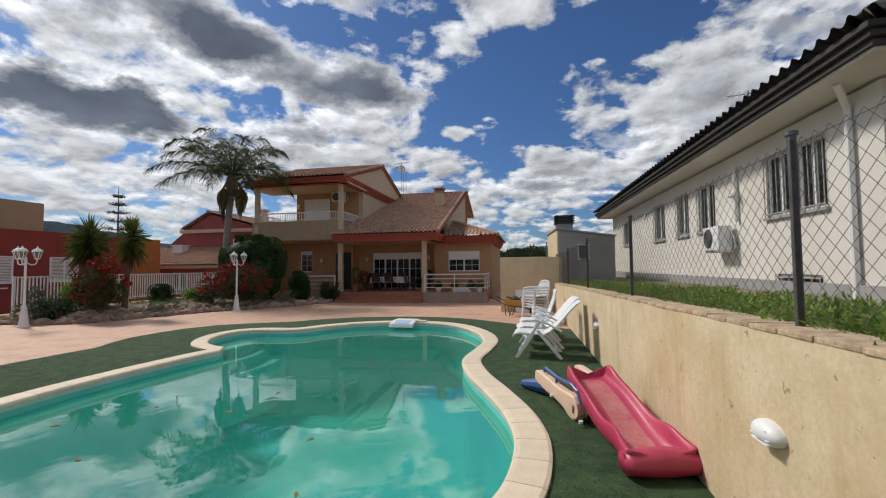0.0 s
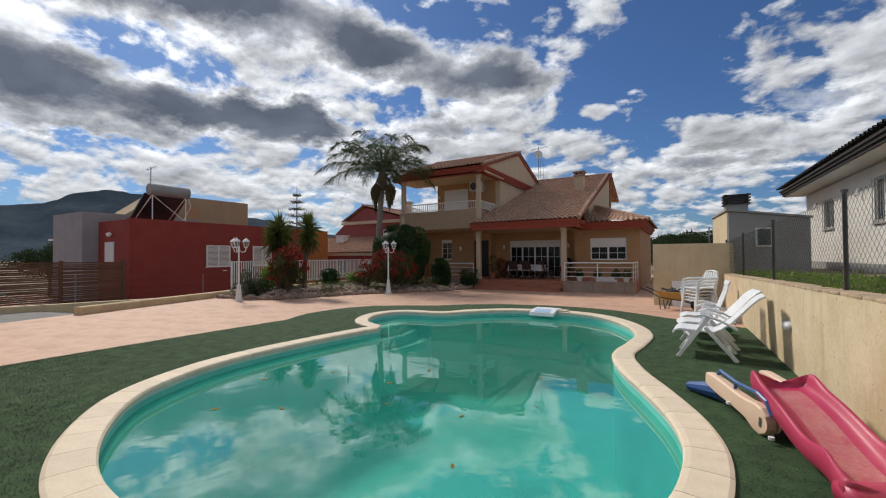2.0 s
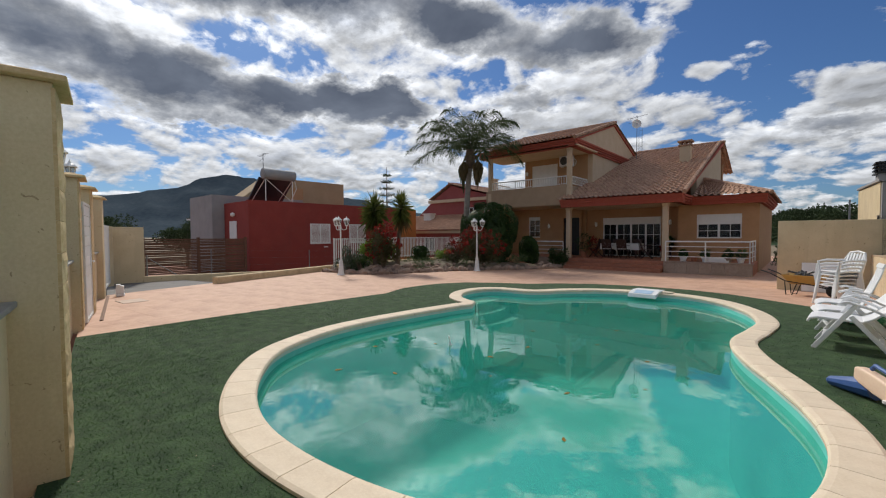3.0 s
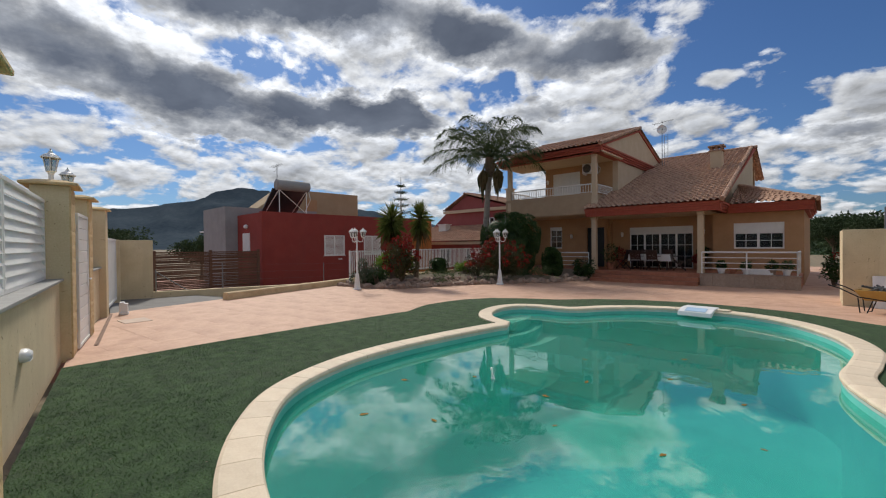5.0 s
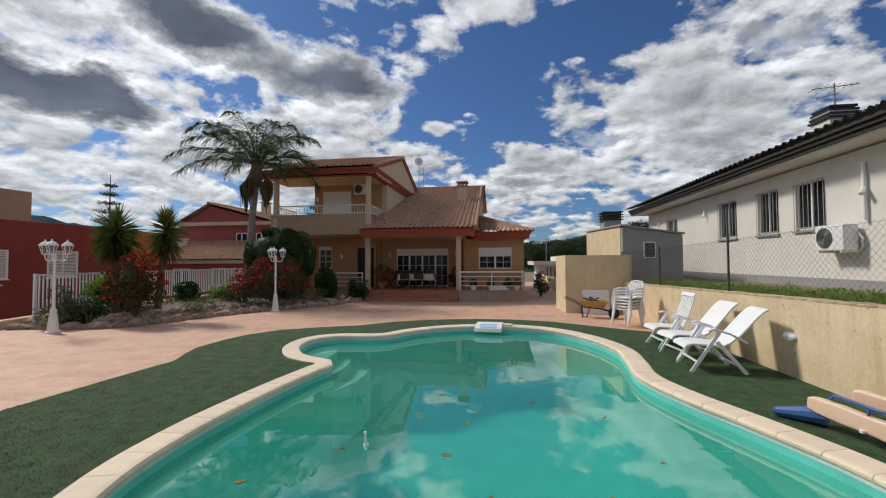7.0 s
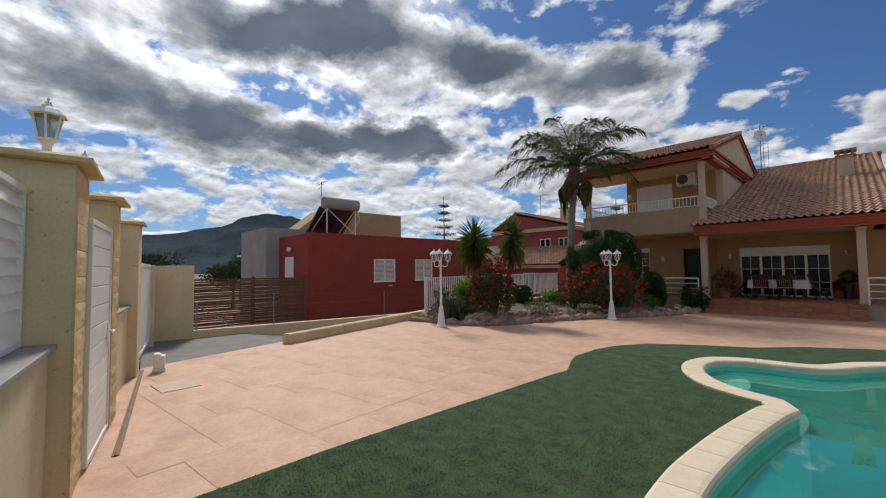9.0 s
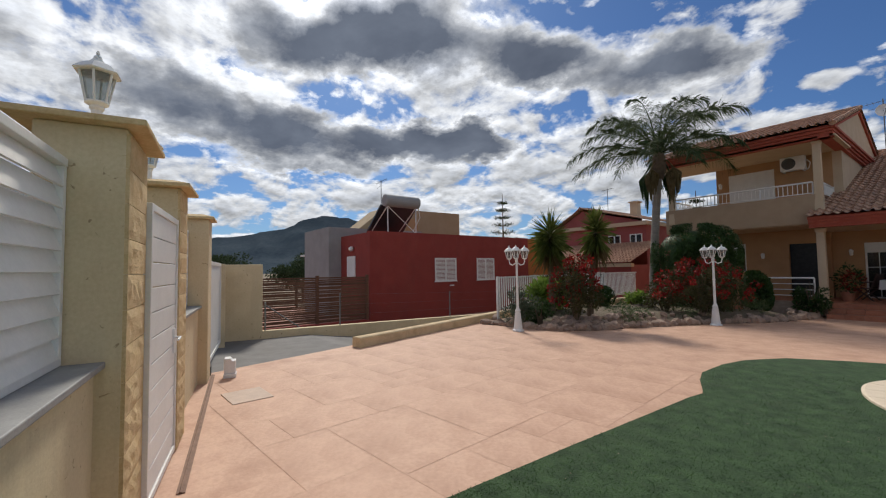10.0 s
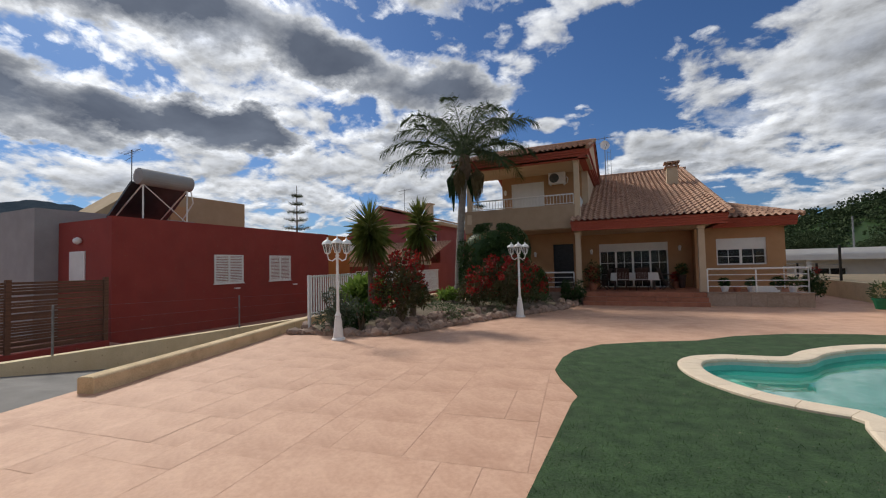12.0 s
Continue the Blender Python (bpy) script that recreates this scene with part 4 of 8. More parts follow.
def build_west_side():
    """Low kerb wall, ramp and the outer boundary."""
    g = Geo()
    a, b = Vector((-13.55, 5.34, 0)), Vector((-15.25, 11.4, 0))
    d = (b - a).normalized()
    across = Vector((0, 0, 1)).cross(d)
    g.sweep([(-0.02, -0.3), (0.24, -0.3), (0.24, 0.19), (0.21, 0.215), (0.01, 0.215), (-0.02, 0.19)], a, b, across)
    g.sweep([(-0.02, -0.3), (0.24, -0.3), (0.24, 0.19), (0.21, 0.215), (0.01, 0.215), (-0.02, 0.19)], b, Vector((-15.5, 20.5, 0)), across)
    tagged(g.make("wall_kerb", "kerb", bevel=0.012), "low worn cream kerb wall edging the patio", "kerb wall", kind="structure")
    r = Geo()
    rows = ((1.6, 0.0), (3.2, -0.05), (5.4, -0.12), (8, -0.55), (11, -1.2), (15, -1.9), (22, -2.3))
    for y, z in rows:
        x1 = -13.05 if y < 5 else -13.9 - (y - 5.4) * 0.2
        r.v += [(-17.6, y, z), (x1, y, z)]
    r.f += [(2 * i, 2 * i + 1, 2 * i + 3, 2 * i + 2) for i in range(len(rows) - 1)]
    tagged(r.make("driveway_ramp", "concrete"), "grey concrete driveway ramp sloping down beside the patio", "driveway", kind="structure")
    o = Geo()
    p, q = Vector((-16.75, 4.15, 0)), Vector((-18.3, 16.0, -0.45))
    o.sweep([(0, -2.6), (0.22, -2.6), (0.22, 0.12), (0, 0.12)], p, q, (-1, 0, 0))
    o.make("wall_outer", "render_cream")
    tagged(bpy.data.objects["wall_outer"], "cream boundary kerb wall along the driveway ramp", "kerb wall", kind="structure")
    f = group_at("wire_fence")
    tagged(f, "thin wire fence on slim posts along the ramp", "fence")
    tops = []
    for k in range(4):
        s = (k * 4.7 + 2.3) / 12.0
        c = p.lerp(q, s)
        x, y, z = c.x - 0.1, c.y, c.z + 0.12
        Geo().tube([(x, y, z), (x, y, z + 0.95)], 0.022, 8).make("post", "metal", f)
        tops.append(Vector((x, y, z)))
    w = Geo()
    for h in (0.3, 0.6, 0.9):
        w.tube([t + Vector((0, 0, h)) for t in tops], 0.002, 4)
    w.make("wire", "metal", f)
    # tubular gate barrier beside the cream wall
    b = group_at("tube_barrier")
    tagged(b, "galvanised tube barrier with a diagonal brace", "barrier")
    g = Geo().tube([(-16.9, 4.25, -0.02), (-16.9, 4.25, 0.85)], 0.025, 8).tube([(-17.0, 4.3, 0.75), (-17.4, 5.3, 0.05)], 0.018, 8)
    g.make("tube", "metal", b)


# ---- the house ----
FLOOR = 0.27       # terrace floor


def tiled_slope(e0, e1, t0, t1, pitch=0.23, course=0.38, name="roof", mat="tiles"):
    """Barrel tiles on the slope between an eave e0-e1 and a top line t0-t1, as one corrugated sheet with stepped courses."""
    e0, e1, t0, t1 = (Vector(p) for p in (e0, e1, t0, t1))
    width = max((e1 - e0).length, (t1 - t0).length)
    rise = ((t0 + t1) / 2 - (e0 + e1) / 2).length
    cols, rows = max(2, int(width / pitch)) * 6, max(2, int(rise / course))
    up = (e1 - e0).cross(t0 - e0)
    if up.length < 1e-6:
        up = (e1 - e0).cross(t1 - e0)
    up.normalize()
    if up.z < 0:
        up = -up
    v, f = [], []
    for r in range(rows):
        for s, lift in ((0.0, 0.042), (1.0, 0.0)):
            q = (r + s) / rows
            a, b = e0.lerp(t0, q), e1.lerp(t1, q)
            for c in range(cols + 1):
                w = math.sin(2 * math.pi * c / 6)
                v.append(a.lerp(b, c / cols) + up * (0.052 * (w if w > 0 else w * 0.6) + lift + 0.02))
    n = cols + 1
    for k in range(2 * rows - 1):
        for c in range(cols):
            f.append((k * n + c, k * n + c + 1, (k + 1) * n + c + 1, (k + 1) * n + c))
    me = bpy.data.meshes.new(name)
    me.from_pydata([tuple(p) for p in v], [], f)
    me.materials.append(M[mat])
    me.polygons.foreach_set("use_smooth", [False] * len(f))
    return tagged(new(name, me), kind="stuff")


def ridge_line(p, q, parent, mat="tiles"):
    p, q = Vector(p), Vector(q)
    n = max(2, int((q - p).length / 0.40))
    g = Geo()
    for k in range(n):
        a, b = p.lerp(q, k / n), p.lerp(q, (k + 1.08) / n)
        g.tube([a, b], [0.10, 0.085], 8)
    g.make("ridge_tiles", mat, parent)


def wall_with_holes(g, axis, at, thick, u0, u1, z0, z1, holes):
    """A wall along x (axis 'x', at y) or along y, with openings (u0, u1, z0, z1)."""
    cuts = sorted({u0, u1, *[h[0] for h in holes], *[h[1] for h in holes]})
    for a, b in zip(cuts, cuts[1:]):
        spans = [(z0, z1)]
        for h in holes:
            if h[0] <= a and h[1] >= b:
                spans = [s for lo, hi in spans for s in ((lo, min(hi, h[2])), (max(lo, h[3]), hi)) if s[1] - s[0] > 1e-4]
        for lo, hi in spans:
            if axis == "x":
                g.box(a, b, at, at + thick, lo, hi)
            else:
                g.box(at, at + thick, a, b, lo, hi)


def window(parent, x0, x1, z0, z1, y, cols=2, rows=2, leaves=2, shutter=0.0, name="window"):
    """A white window in a wall that faces -y: frame, bars, panes, and a shutter box above."""
    e = group_at(name, pose((x0 + x1) / 2, y, z0))
    e.parent = parent
    w, h = (x1 - x0) / 2, z1 - z0
    t = 0.06
    f = Geo().box(-w, w, 0.0, 0.06, 0, t).box(-w, w, 0.0, 0.06, h - t - shutter, h - t - shutter + t)
    f.box(-w, -w + t, 0.0, 0.06, t, h - t - shutter).box(w - t, w, 0.0, 0.06, t, h - t - shutter)
    lw = 2 * w / leaves
    for k in range(leaves):
        a, b = -w + k * lw, -w + (k + 1) * lw
        if k:
            f.box(a - 0.045, a + 0.045, -0.005, 0.065, t, h - t - shutter)
        for c in range(1, cols):
            u = a + (b - a) * c / cols
            f.box(u - 0.011, u + 0.011, 0.012, 0.045, t, h - t - shutter)
        for r in range(1, rows):
            zz = t + (h - 2 * t - shutter) * r / rows
            f.box(a + 0.03, b - 0.03, 0.014, 0.043, zz - 0.011, zz + 0.011)
    f.make("frame", "white", e)
    if shutter:
        s = Geo().box(-w, w, -0.03, 0.05, h - shutter, h)
        for k in range(int(shutter / 0.045)):
            s.box(-w + 0.02, w - 0.02, -0.036, -0.03, h - shutter + k * 0.045 + 0.006, h - shutter + k * 0.045 + 0.04)
        s.make("shutter", "white", e)
    p = Geo().box(-w + t, w - t, 0.028, 0.034, t, h - t - shutter).make("pane", "glass", e)
    p.visible_shadow = False
    return e


def railing(parent, p, q, z, h=0.85, bars=0, rails=4, name="railing", spacing=0.11):
    e = group_at(name)
    e.parent = parent
    p, q = Vector((*p, 0)), Vector((*q, 0))
    n = max(1, round((q - p).length / 1.6))
    for k in range(n + 1):
        c = p.lerp(q, k / n)
        Geo().tube([(c.x, c.y, z), (c.x, c.y, z + h)], 0.025, 8).make("upright", "white", e)
    g = Geo()
    g.tube([(p.x, p.y, z + h), (q.x, q.y, z + h)], 0.032, 8)
    if bars:
        g.tube([(p.x, p.y, z + 0.06), (q.x, q.y, z + 0.06)], 0.018, 6)
        m = int((q - p).length / spacing)
        for k in range(1, m):
            c = p.lerp(q, k / m)
            g.tube([(c.x, c.y, z + 0.06), (c.x, c.y, z + h)], 0.014, 6)
    else:
        for r in range(1, rails):
            zz = z + h * r / rails
            g.tube([(p.x, p.y, zz), (q.x, q.y, zz)], 0.017, 6)
    g.make("bars", "white", e)
    return e


def fascia(parent, p, q, z, out):
    """A stepped brick cornice in three courses under the eave."""
    g = Geo()
    for k in range(4):
        o, z0 = 0.0 + k * 0.06, z + k * 0.095
        g.sweep([(-0.30, z0), (o, z0), (o, z0 + 0.08), (-0.30, z0 + 0.08)], (p[0], p[1], 0), (q[0], q[1], 0), out)
        g.sweep([(-0.30, z0 + 0.08), (o - 0.02, z0 + 0.08), (o - 0.02, z0 + 0.095), (-0.30, z0 + 0.095)], (p[0], p[1], 0), (q[0], q[1], 0), out)
    g.make("cornice", "brickband", parent)


def build_house():
    h = group_at("house")
    tagged(h, "two-storey ochre villa with terracotta roofs, porch and balcony", "house")
    W = Geo()
    # porch back wall with the wide door; the wing; the wall under the balcony
    wall_with_holes(W, "x", 24.15, 0.3, -9.3, -4.25, -0.3, 3.0, [(-8.25, -5.22, FLOOR, 2.42)])
    wall_with_holes(W, "x", 23.3, 0.3, -4.25, -1.05, -0.3, 3.05, [(-3.45, -1.68, 1.28, 2.42)])
    W.box(-4.25, -3.95, 23.6, 24.15, -0.3, 3.0)
    W.box(-1.35, -1.05, 23.6, 32.5, -0.3, 3.05)
    wall_with_holes(W, "x", 23.6, 0.3, -14.0, -9.3, -0.3, 3.05, [(-10.42, -9.42, FLOOR, 2.48), (-12.75, -11.95, 1.3, 2.58)])
    W.box(-9.45, -9.15, 23.9, 24.15, -0.3, 3.05)
    W.box(-14.3, -14.0, 21.4, 33.0, -0.3, 3.05)
    W.box(-14.3, -3.6, 32.5, 32.8, -0.3, 6.0).box(-3.6, -1.05, 32.5, 32.8, -0.3, 3.0)
    W.make("wall", "house_wall", h)
    U = Geo()
    # upper storey
    back = Geo()
    wall_with_holes(back, "x", 23.5, 0.3, -12.95, -8.9, 3.22, 6.08, [(-12.45, -10.75, 4.0, 5.75)])
    back.make("balcony_wall", "house_wall", h)
    U.box(-12.95, -12.65, 23.8, 32.5, 3.0, 6.6)
    g = U
    g.add([(x, y, z) for x in (-8.9, -8.62) for y, z in ((23.5, 3.0), (32.4, 3.0), (32.4, 6.45), (26.4, 8.14), (23.5, 7.25))],
          [(0, 1, 2, 3, 4), (5, 9, 8, 7, 6), (0, 5, 6, 1), (1, 6, 7, 2), (2, 7, 8, 3), (3, 8, 9, 4), (4, 9, 5, 0)])
    g.add([(x, y, z) for x in (-8.9, -8.62) for y, z in ((20.95, 6.42), (23.5, 6.42), (23.5, 7.25))], [(0, 1, 2), (3, 5, 4), (0, 3, 4, 1), (1, 4, 5, 2), (2, 5, 3, 0)])
    U.make("upper_wall", "house_pale", h)
    # gable over the main roof
    U = Geo()
    U.add([(x, y, z) for x in (-3.85, -3.6) for y, z in ((24.0, 3.05), (32.0, 3.05), (31.6, 7.15), (24.0, 4.55))],
          [(0, 1, 2, 3), (4, 7, 6, 5), (0, 4, 5, 1), (1, 5, 6, 2), (2, 6, 7, 3), (3, 7, 4, 0)])
    U.make("gable_wall", "house_pale", h)
    P = Geo()
    P.box(-14.2, -9.0, 21.0, 21.22, 3.08, 4.14).box(-14.2, -13.98, 21.22, 23.6, 3.08, 4.14).box(-9.22, -9.0, 21.22, 23.5, 3.4, 4.14)
    P.make("parapet", "parapet", h, bevel=0.01)
    S = Geo()
    S.box(-14.2, -9.0, 21.22, 23.6, 3.06, 3.22)                       # balcony slab
    S.box(-14.6, -8.35, 20.75, 23.5, 6.08, 6.14)                      # upper soffit
    S.box(-9.15, -3.75, 20.65, 24.15, 2.90, 2.97).box(-3.75, -0.91, 22.85, 23.6, 3.0, 3.06)
    S.make("soffit", "soffit", h)
    for x in (-8.95, -4.32):
        C = Geo().lathe([(0.19, FLOOR), (0.19, FLOOR + 0.10), (0.165, FLOOR + 0.13), (0.16, 2.75), (0.20, 2.80), (0.20, 2.9)], 4, (x, 21.15, 0), math.pi / 4)
        C.make("column", "house_pale", h, bevel=0.012)
    for x in (-13.95, -8.92):
        C = Geo().lathe([(0.18, 3.5), (0.165, 4.2), (0.155, 5.95), (0.19, 6.0), (0.19, 6.08)], 4, (x, 21.12, 0), math.pi / 4)
        C.make("column", "house_pale", h, bevel=0.012)
    # terrace, steps, plinth
    T = Geo().box(-14.0, -1.08, 21.0, 24.15, -0.5, FLOOR)
    T.make("terrace", "terracotta", h)
    for k in range(3):
        z1 = FLOOR - 0.001 - 0.165 * k
        y0 = 20.98 - 0.30 * (k) 
        for i in range(10):
            x0 = -8.75 + i * 0.448
            Geo().box(x0 + 0.003, x0 + 0.445, y0 - 0.30, y0, z1 - 0.165, z1).make("step_tile", "terracotta", h, bevel=0.006)
    for i in range(7):
        x0 = -4.27 + i * 0.457
        Geo().box(x0 + 0.003, x0 + 0.454, 20.62, 21.0, -0.45, FLOOR - 0.02).make("plinth_panel", "plinth", h, bevel=0.006)
    Geo().box(-4.27, -1.05, 20.58, 21.02, FLOOR - 0.02, FLOOR + 0.015).make("plinth_cap", "plinth", h, bevel=0.006)
    Geo().box(-11.3, -8.76, 20.75, 21.0, -0.45, FLOOR).make("terrace_edge", "plinth", h, bevel=0.006)
    # roofs
    e, r = 3.26, 7.25
    for ob in (
        tiled_slope((-9.2, 20.25, e), (-3.4, 20.25, e), (-9.2, 31.7, r), (-3.62, 31.7, r)),
        tiled_slope((-14.8, 20.38, 6.43), (-8.33, 20.38, 6.43), (-14.8, 26.4, 8.30), (-8.33, 26.4, 8.30)),
        tiled_slope((-8.33, 32.6, 6.35), (-14.8, 32.6, 6.35), (-8.33, 26.4, 8.30), (-14.8, 26.4, 8.30)),
        tiled_slope((-3.55, 22.55, 3.22), (-0.58, 22.55, 3.22), (-3.55, 25.65, 4.30), (-3.50, 25.65, 4.30)),
        tiled_slope((-0.58, 22.55, 3.22), (-0.58, 32.0, 3.22), (-3.55, 25.65, 4.30), (-3.55, 32.0, 4.30)),
        tiled_slope((-3.4, 36.0, 5.7), (-9.2, 36.0, 5.7), (-3.4, 31.7, r), (-9.2, 31.7, r)),
    ):
        ob.parent = h
    ridge_line((-14.8, 26.4, 8.36), (-8.33, 26.4, 8.36), h)
    ridge_line((-9.0, 31.7, r + 0.05), (-3.4, 31.7, r + 0.05), h)
    ridge_line((-3.42, 20.3, e + 0.06), (-3.64, 31.6, r + 0.06), h)
    ridge_line((-0.61, 22.58, 3.27), (-3.5, 25.6, 4.36), h)
    ridge_line((-8.36, 20.45, 6.45), (-8.36, 26.35, 8.34), h)
    D = Geo()
    for x0, x1, pts in ((-9.2, -3.45, ((20.62, e + 0.03), (31.7, r - 0.05))), (-14.75, -8.38, ((20.75, 6.42), (26.4, 8.21))), (-14.75, -8.38, ((32.3, 6.30), (26.4, 8.21)))):
        (ya, za), (yb, zb) = pts
        D.add([(x, y, z - d) for d in (0, 0.09) for x in (x0, x1) for y, z in ((ya, za), (yb, zb))],
              [(0, 1, 3, 2), (4, 6, 7, 5), (0, 4, 5, 1), (2, 3, 7, 6), (0, 2, 6, 4), (1, 5, 7, 3)])
    D.make("roof_deck", "brickband", h)
    # brick cornices
    fascia(h, (-9.15, 20.58), (-3.52, 20.58), 2.90, (0, -1, 0))
    fascia(h, (-3.68, 20.56), (-3.68, 23.3), 2.90, (1, 0, 0))
    fascia(h, (-3.6, 22.86), (-0.76, 22.86), 2.87, (0, -1, 0))
    fascia(h, (-0.91, 22.84), (-0.91, 32.0), 2.87, (1, 0, 0))
    fascia(h, (-14.5, 20.75), (-8.4, 20.75), 6.06, (0, -1, 0))
    fascia(h, (-8.5, 20.7), (-8.5, 31.8), 6.06, (1, 0, 0))
    g = Geo().add([(x, y, z) for x in (-8.72, -8.46) for y, z in ((20.62, 6.44), (31.9, 6.44), (26.4, 8.20))], [(0, 1, 2), (3, 5, 4), (0, 3, 4, 1), (1, 4, 5, 2), (2, 5, 3, 0)])
    g.make("pediment", "house_pale", h)
    # openings
    window(h, -8.25, -5.22, FLOOR, 2.42, 24.22, 2, 3, 4, shutter=0.33, name="patio_door")
    window(h, -3.45, -1.68, 1.28, 2.42, 23.38, 2, 2, 2, shutter=0.42)
    window(h, -12.75, -11.95, 1.3, 2.58, 23.68, 2, 3, 1, shutter=0.15)
    window(h, -12.45, -10.75, 4.0, 5.75, 23.56, 1, 1, 2, shutter=1.5)
    Geo().box(-10.42, -9.42, 23.75, 23.8, FLOOR, 2.48).make("entrance_door", "black", h)
    # plain room shell behind the panes, its dimness put into the colour
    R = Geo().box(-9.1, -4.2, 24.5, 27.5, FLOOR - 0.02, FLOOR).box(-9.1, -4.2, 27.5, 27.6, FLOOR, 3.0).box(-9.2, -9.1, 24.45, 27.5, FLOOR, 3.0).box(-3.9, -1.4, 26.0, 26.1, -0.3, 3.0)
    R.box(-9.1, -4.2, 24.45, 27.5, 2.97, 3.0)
    R.make("inner_room", "roomshade", h)
    # railings
    railing(h, (-4.22, 20.78), (-1.17, 20.78), FLOOR + 0.015, 0.88, 0, 4)
    railing(h, (-1.17, 20.78), (-1.17, 23.2), FLOOR + 0.015, 0.88, 0, 4)
    railing(h, (-11.0, 20.88), (-9.15, 20.88), FLOOR, 0.85, 0, 4)
    railing(h, (-13.8, 21.1), (-9.08, 21.1), 4.14, 0.46, 1, name="balcony_railing", spacing=0.14)
    railing(h, (-8.9, 21.3), (-8.9, 23.4), 4.14, 0.46, 1, name="balcony_railing", spacing=0.14)
    railing(h, (-14.1, 21.3), (-14.1, 23.5), 4.14, 0.46, 1, name="balcony_railing", spacing=0.14)
    # chimney
    c = Geo().box(-4.9, -4.38, 26.6, 27.1, 4.9, 6.42)
    c.make("chimney", "house_pale", h, bevel=0.01)
    c = Geo().box(-4.98, -4.3, 26.52, 27.18, 6.42, 6.48)
    for x in (-4.92, -4.69, -4.46):
        for y in (26.58, 27.02):
            c.box(x, x + 0.1, y, y + 0.1, 6.48, 6.66)
    c.box(-5.0, -4.28, 26.5, 27.2, 6.64, 6.72)
    c.make("chimney_cap", "tiles", h)


# ---- neighbours ----
def barred_window(parent, y0, y1, z0, z1, x, bars=7):
    """A grilled window in a wall that faces -x."""
    e = group_at("window", pose(x, (y0 + y1) / 2, z0))
    e.parent = parent
    w, h = (y1 - y0) / 2, z1 - z0
    f = Geo().box(0.05, 0.10, -w, w, 0, 0.05).box(0.05, 0.10, -w, w, h - 0.05, h).box(0.05, 0.10, -w, -w + 0.05, 0.05, h - 0.05).box(0.05, 0.10, w - 0.05, w, 0.05, h - 0.05).box(0.05, 0.1, -0.03, 0.03, 0.05, h - 0.05)
    f.make("frame", "white", e)
    Geo().box(0.075, 0.08, -w + 0.05, w - 0.05, 0.05, h - 0.05).make("pane", "glass", e)
    g = Geo()
    for z in (0.06, h - 0.06):
        g.box(-0.05, -0.03, -w - 0.02, w + 0.02, z - 0.012, z + 0.012)
    for k in range(bars):
        y = -w + 2 * w * k / (bars - 1)
        g.tube([(-0.04, y, 0.0), (-0.04, y, h)], 0.009, 6)
    g.make("grille", "grille", e)
    Geo().box(-0.06, 0.05, -w - 0.06, w + 0.06, -0.05, 0.0).make("sill", "grey_wall", e)


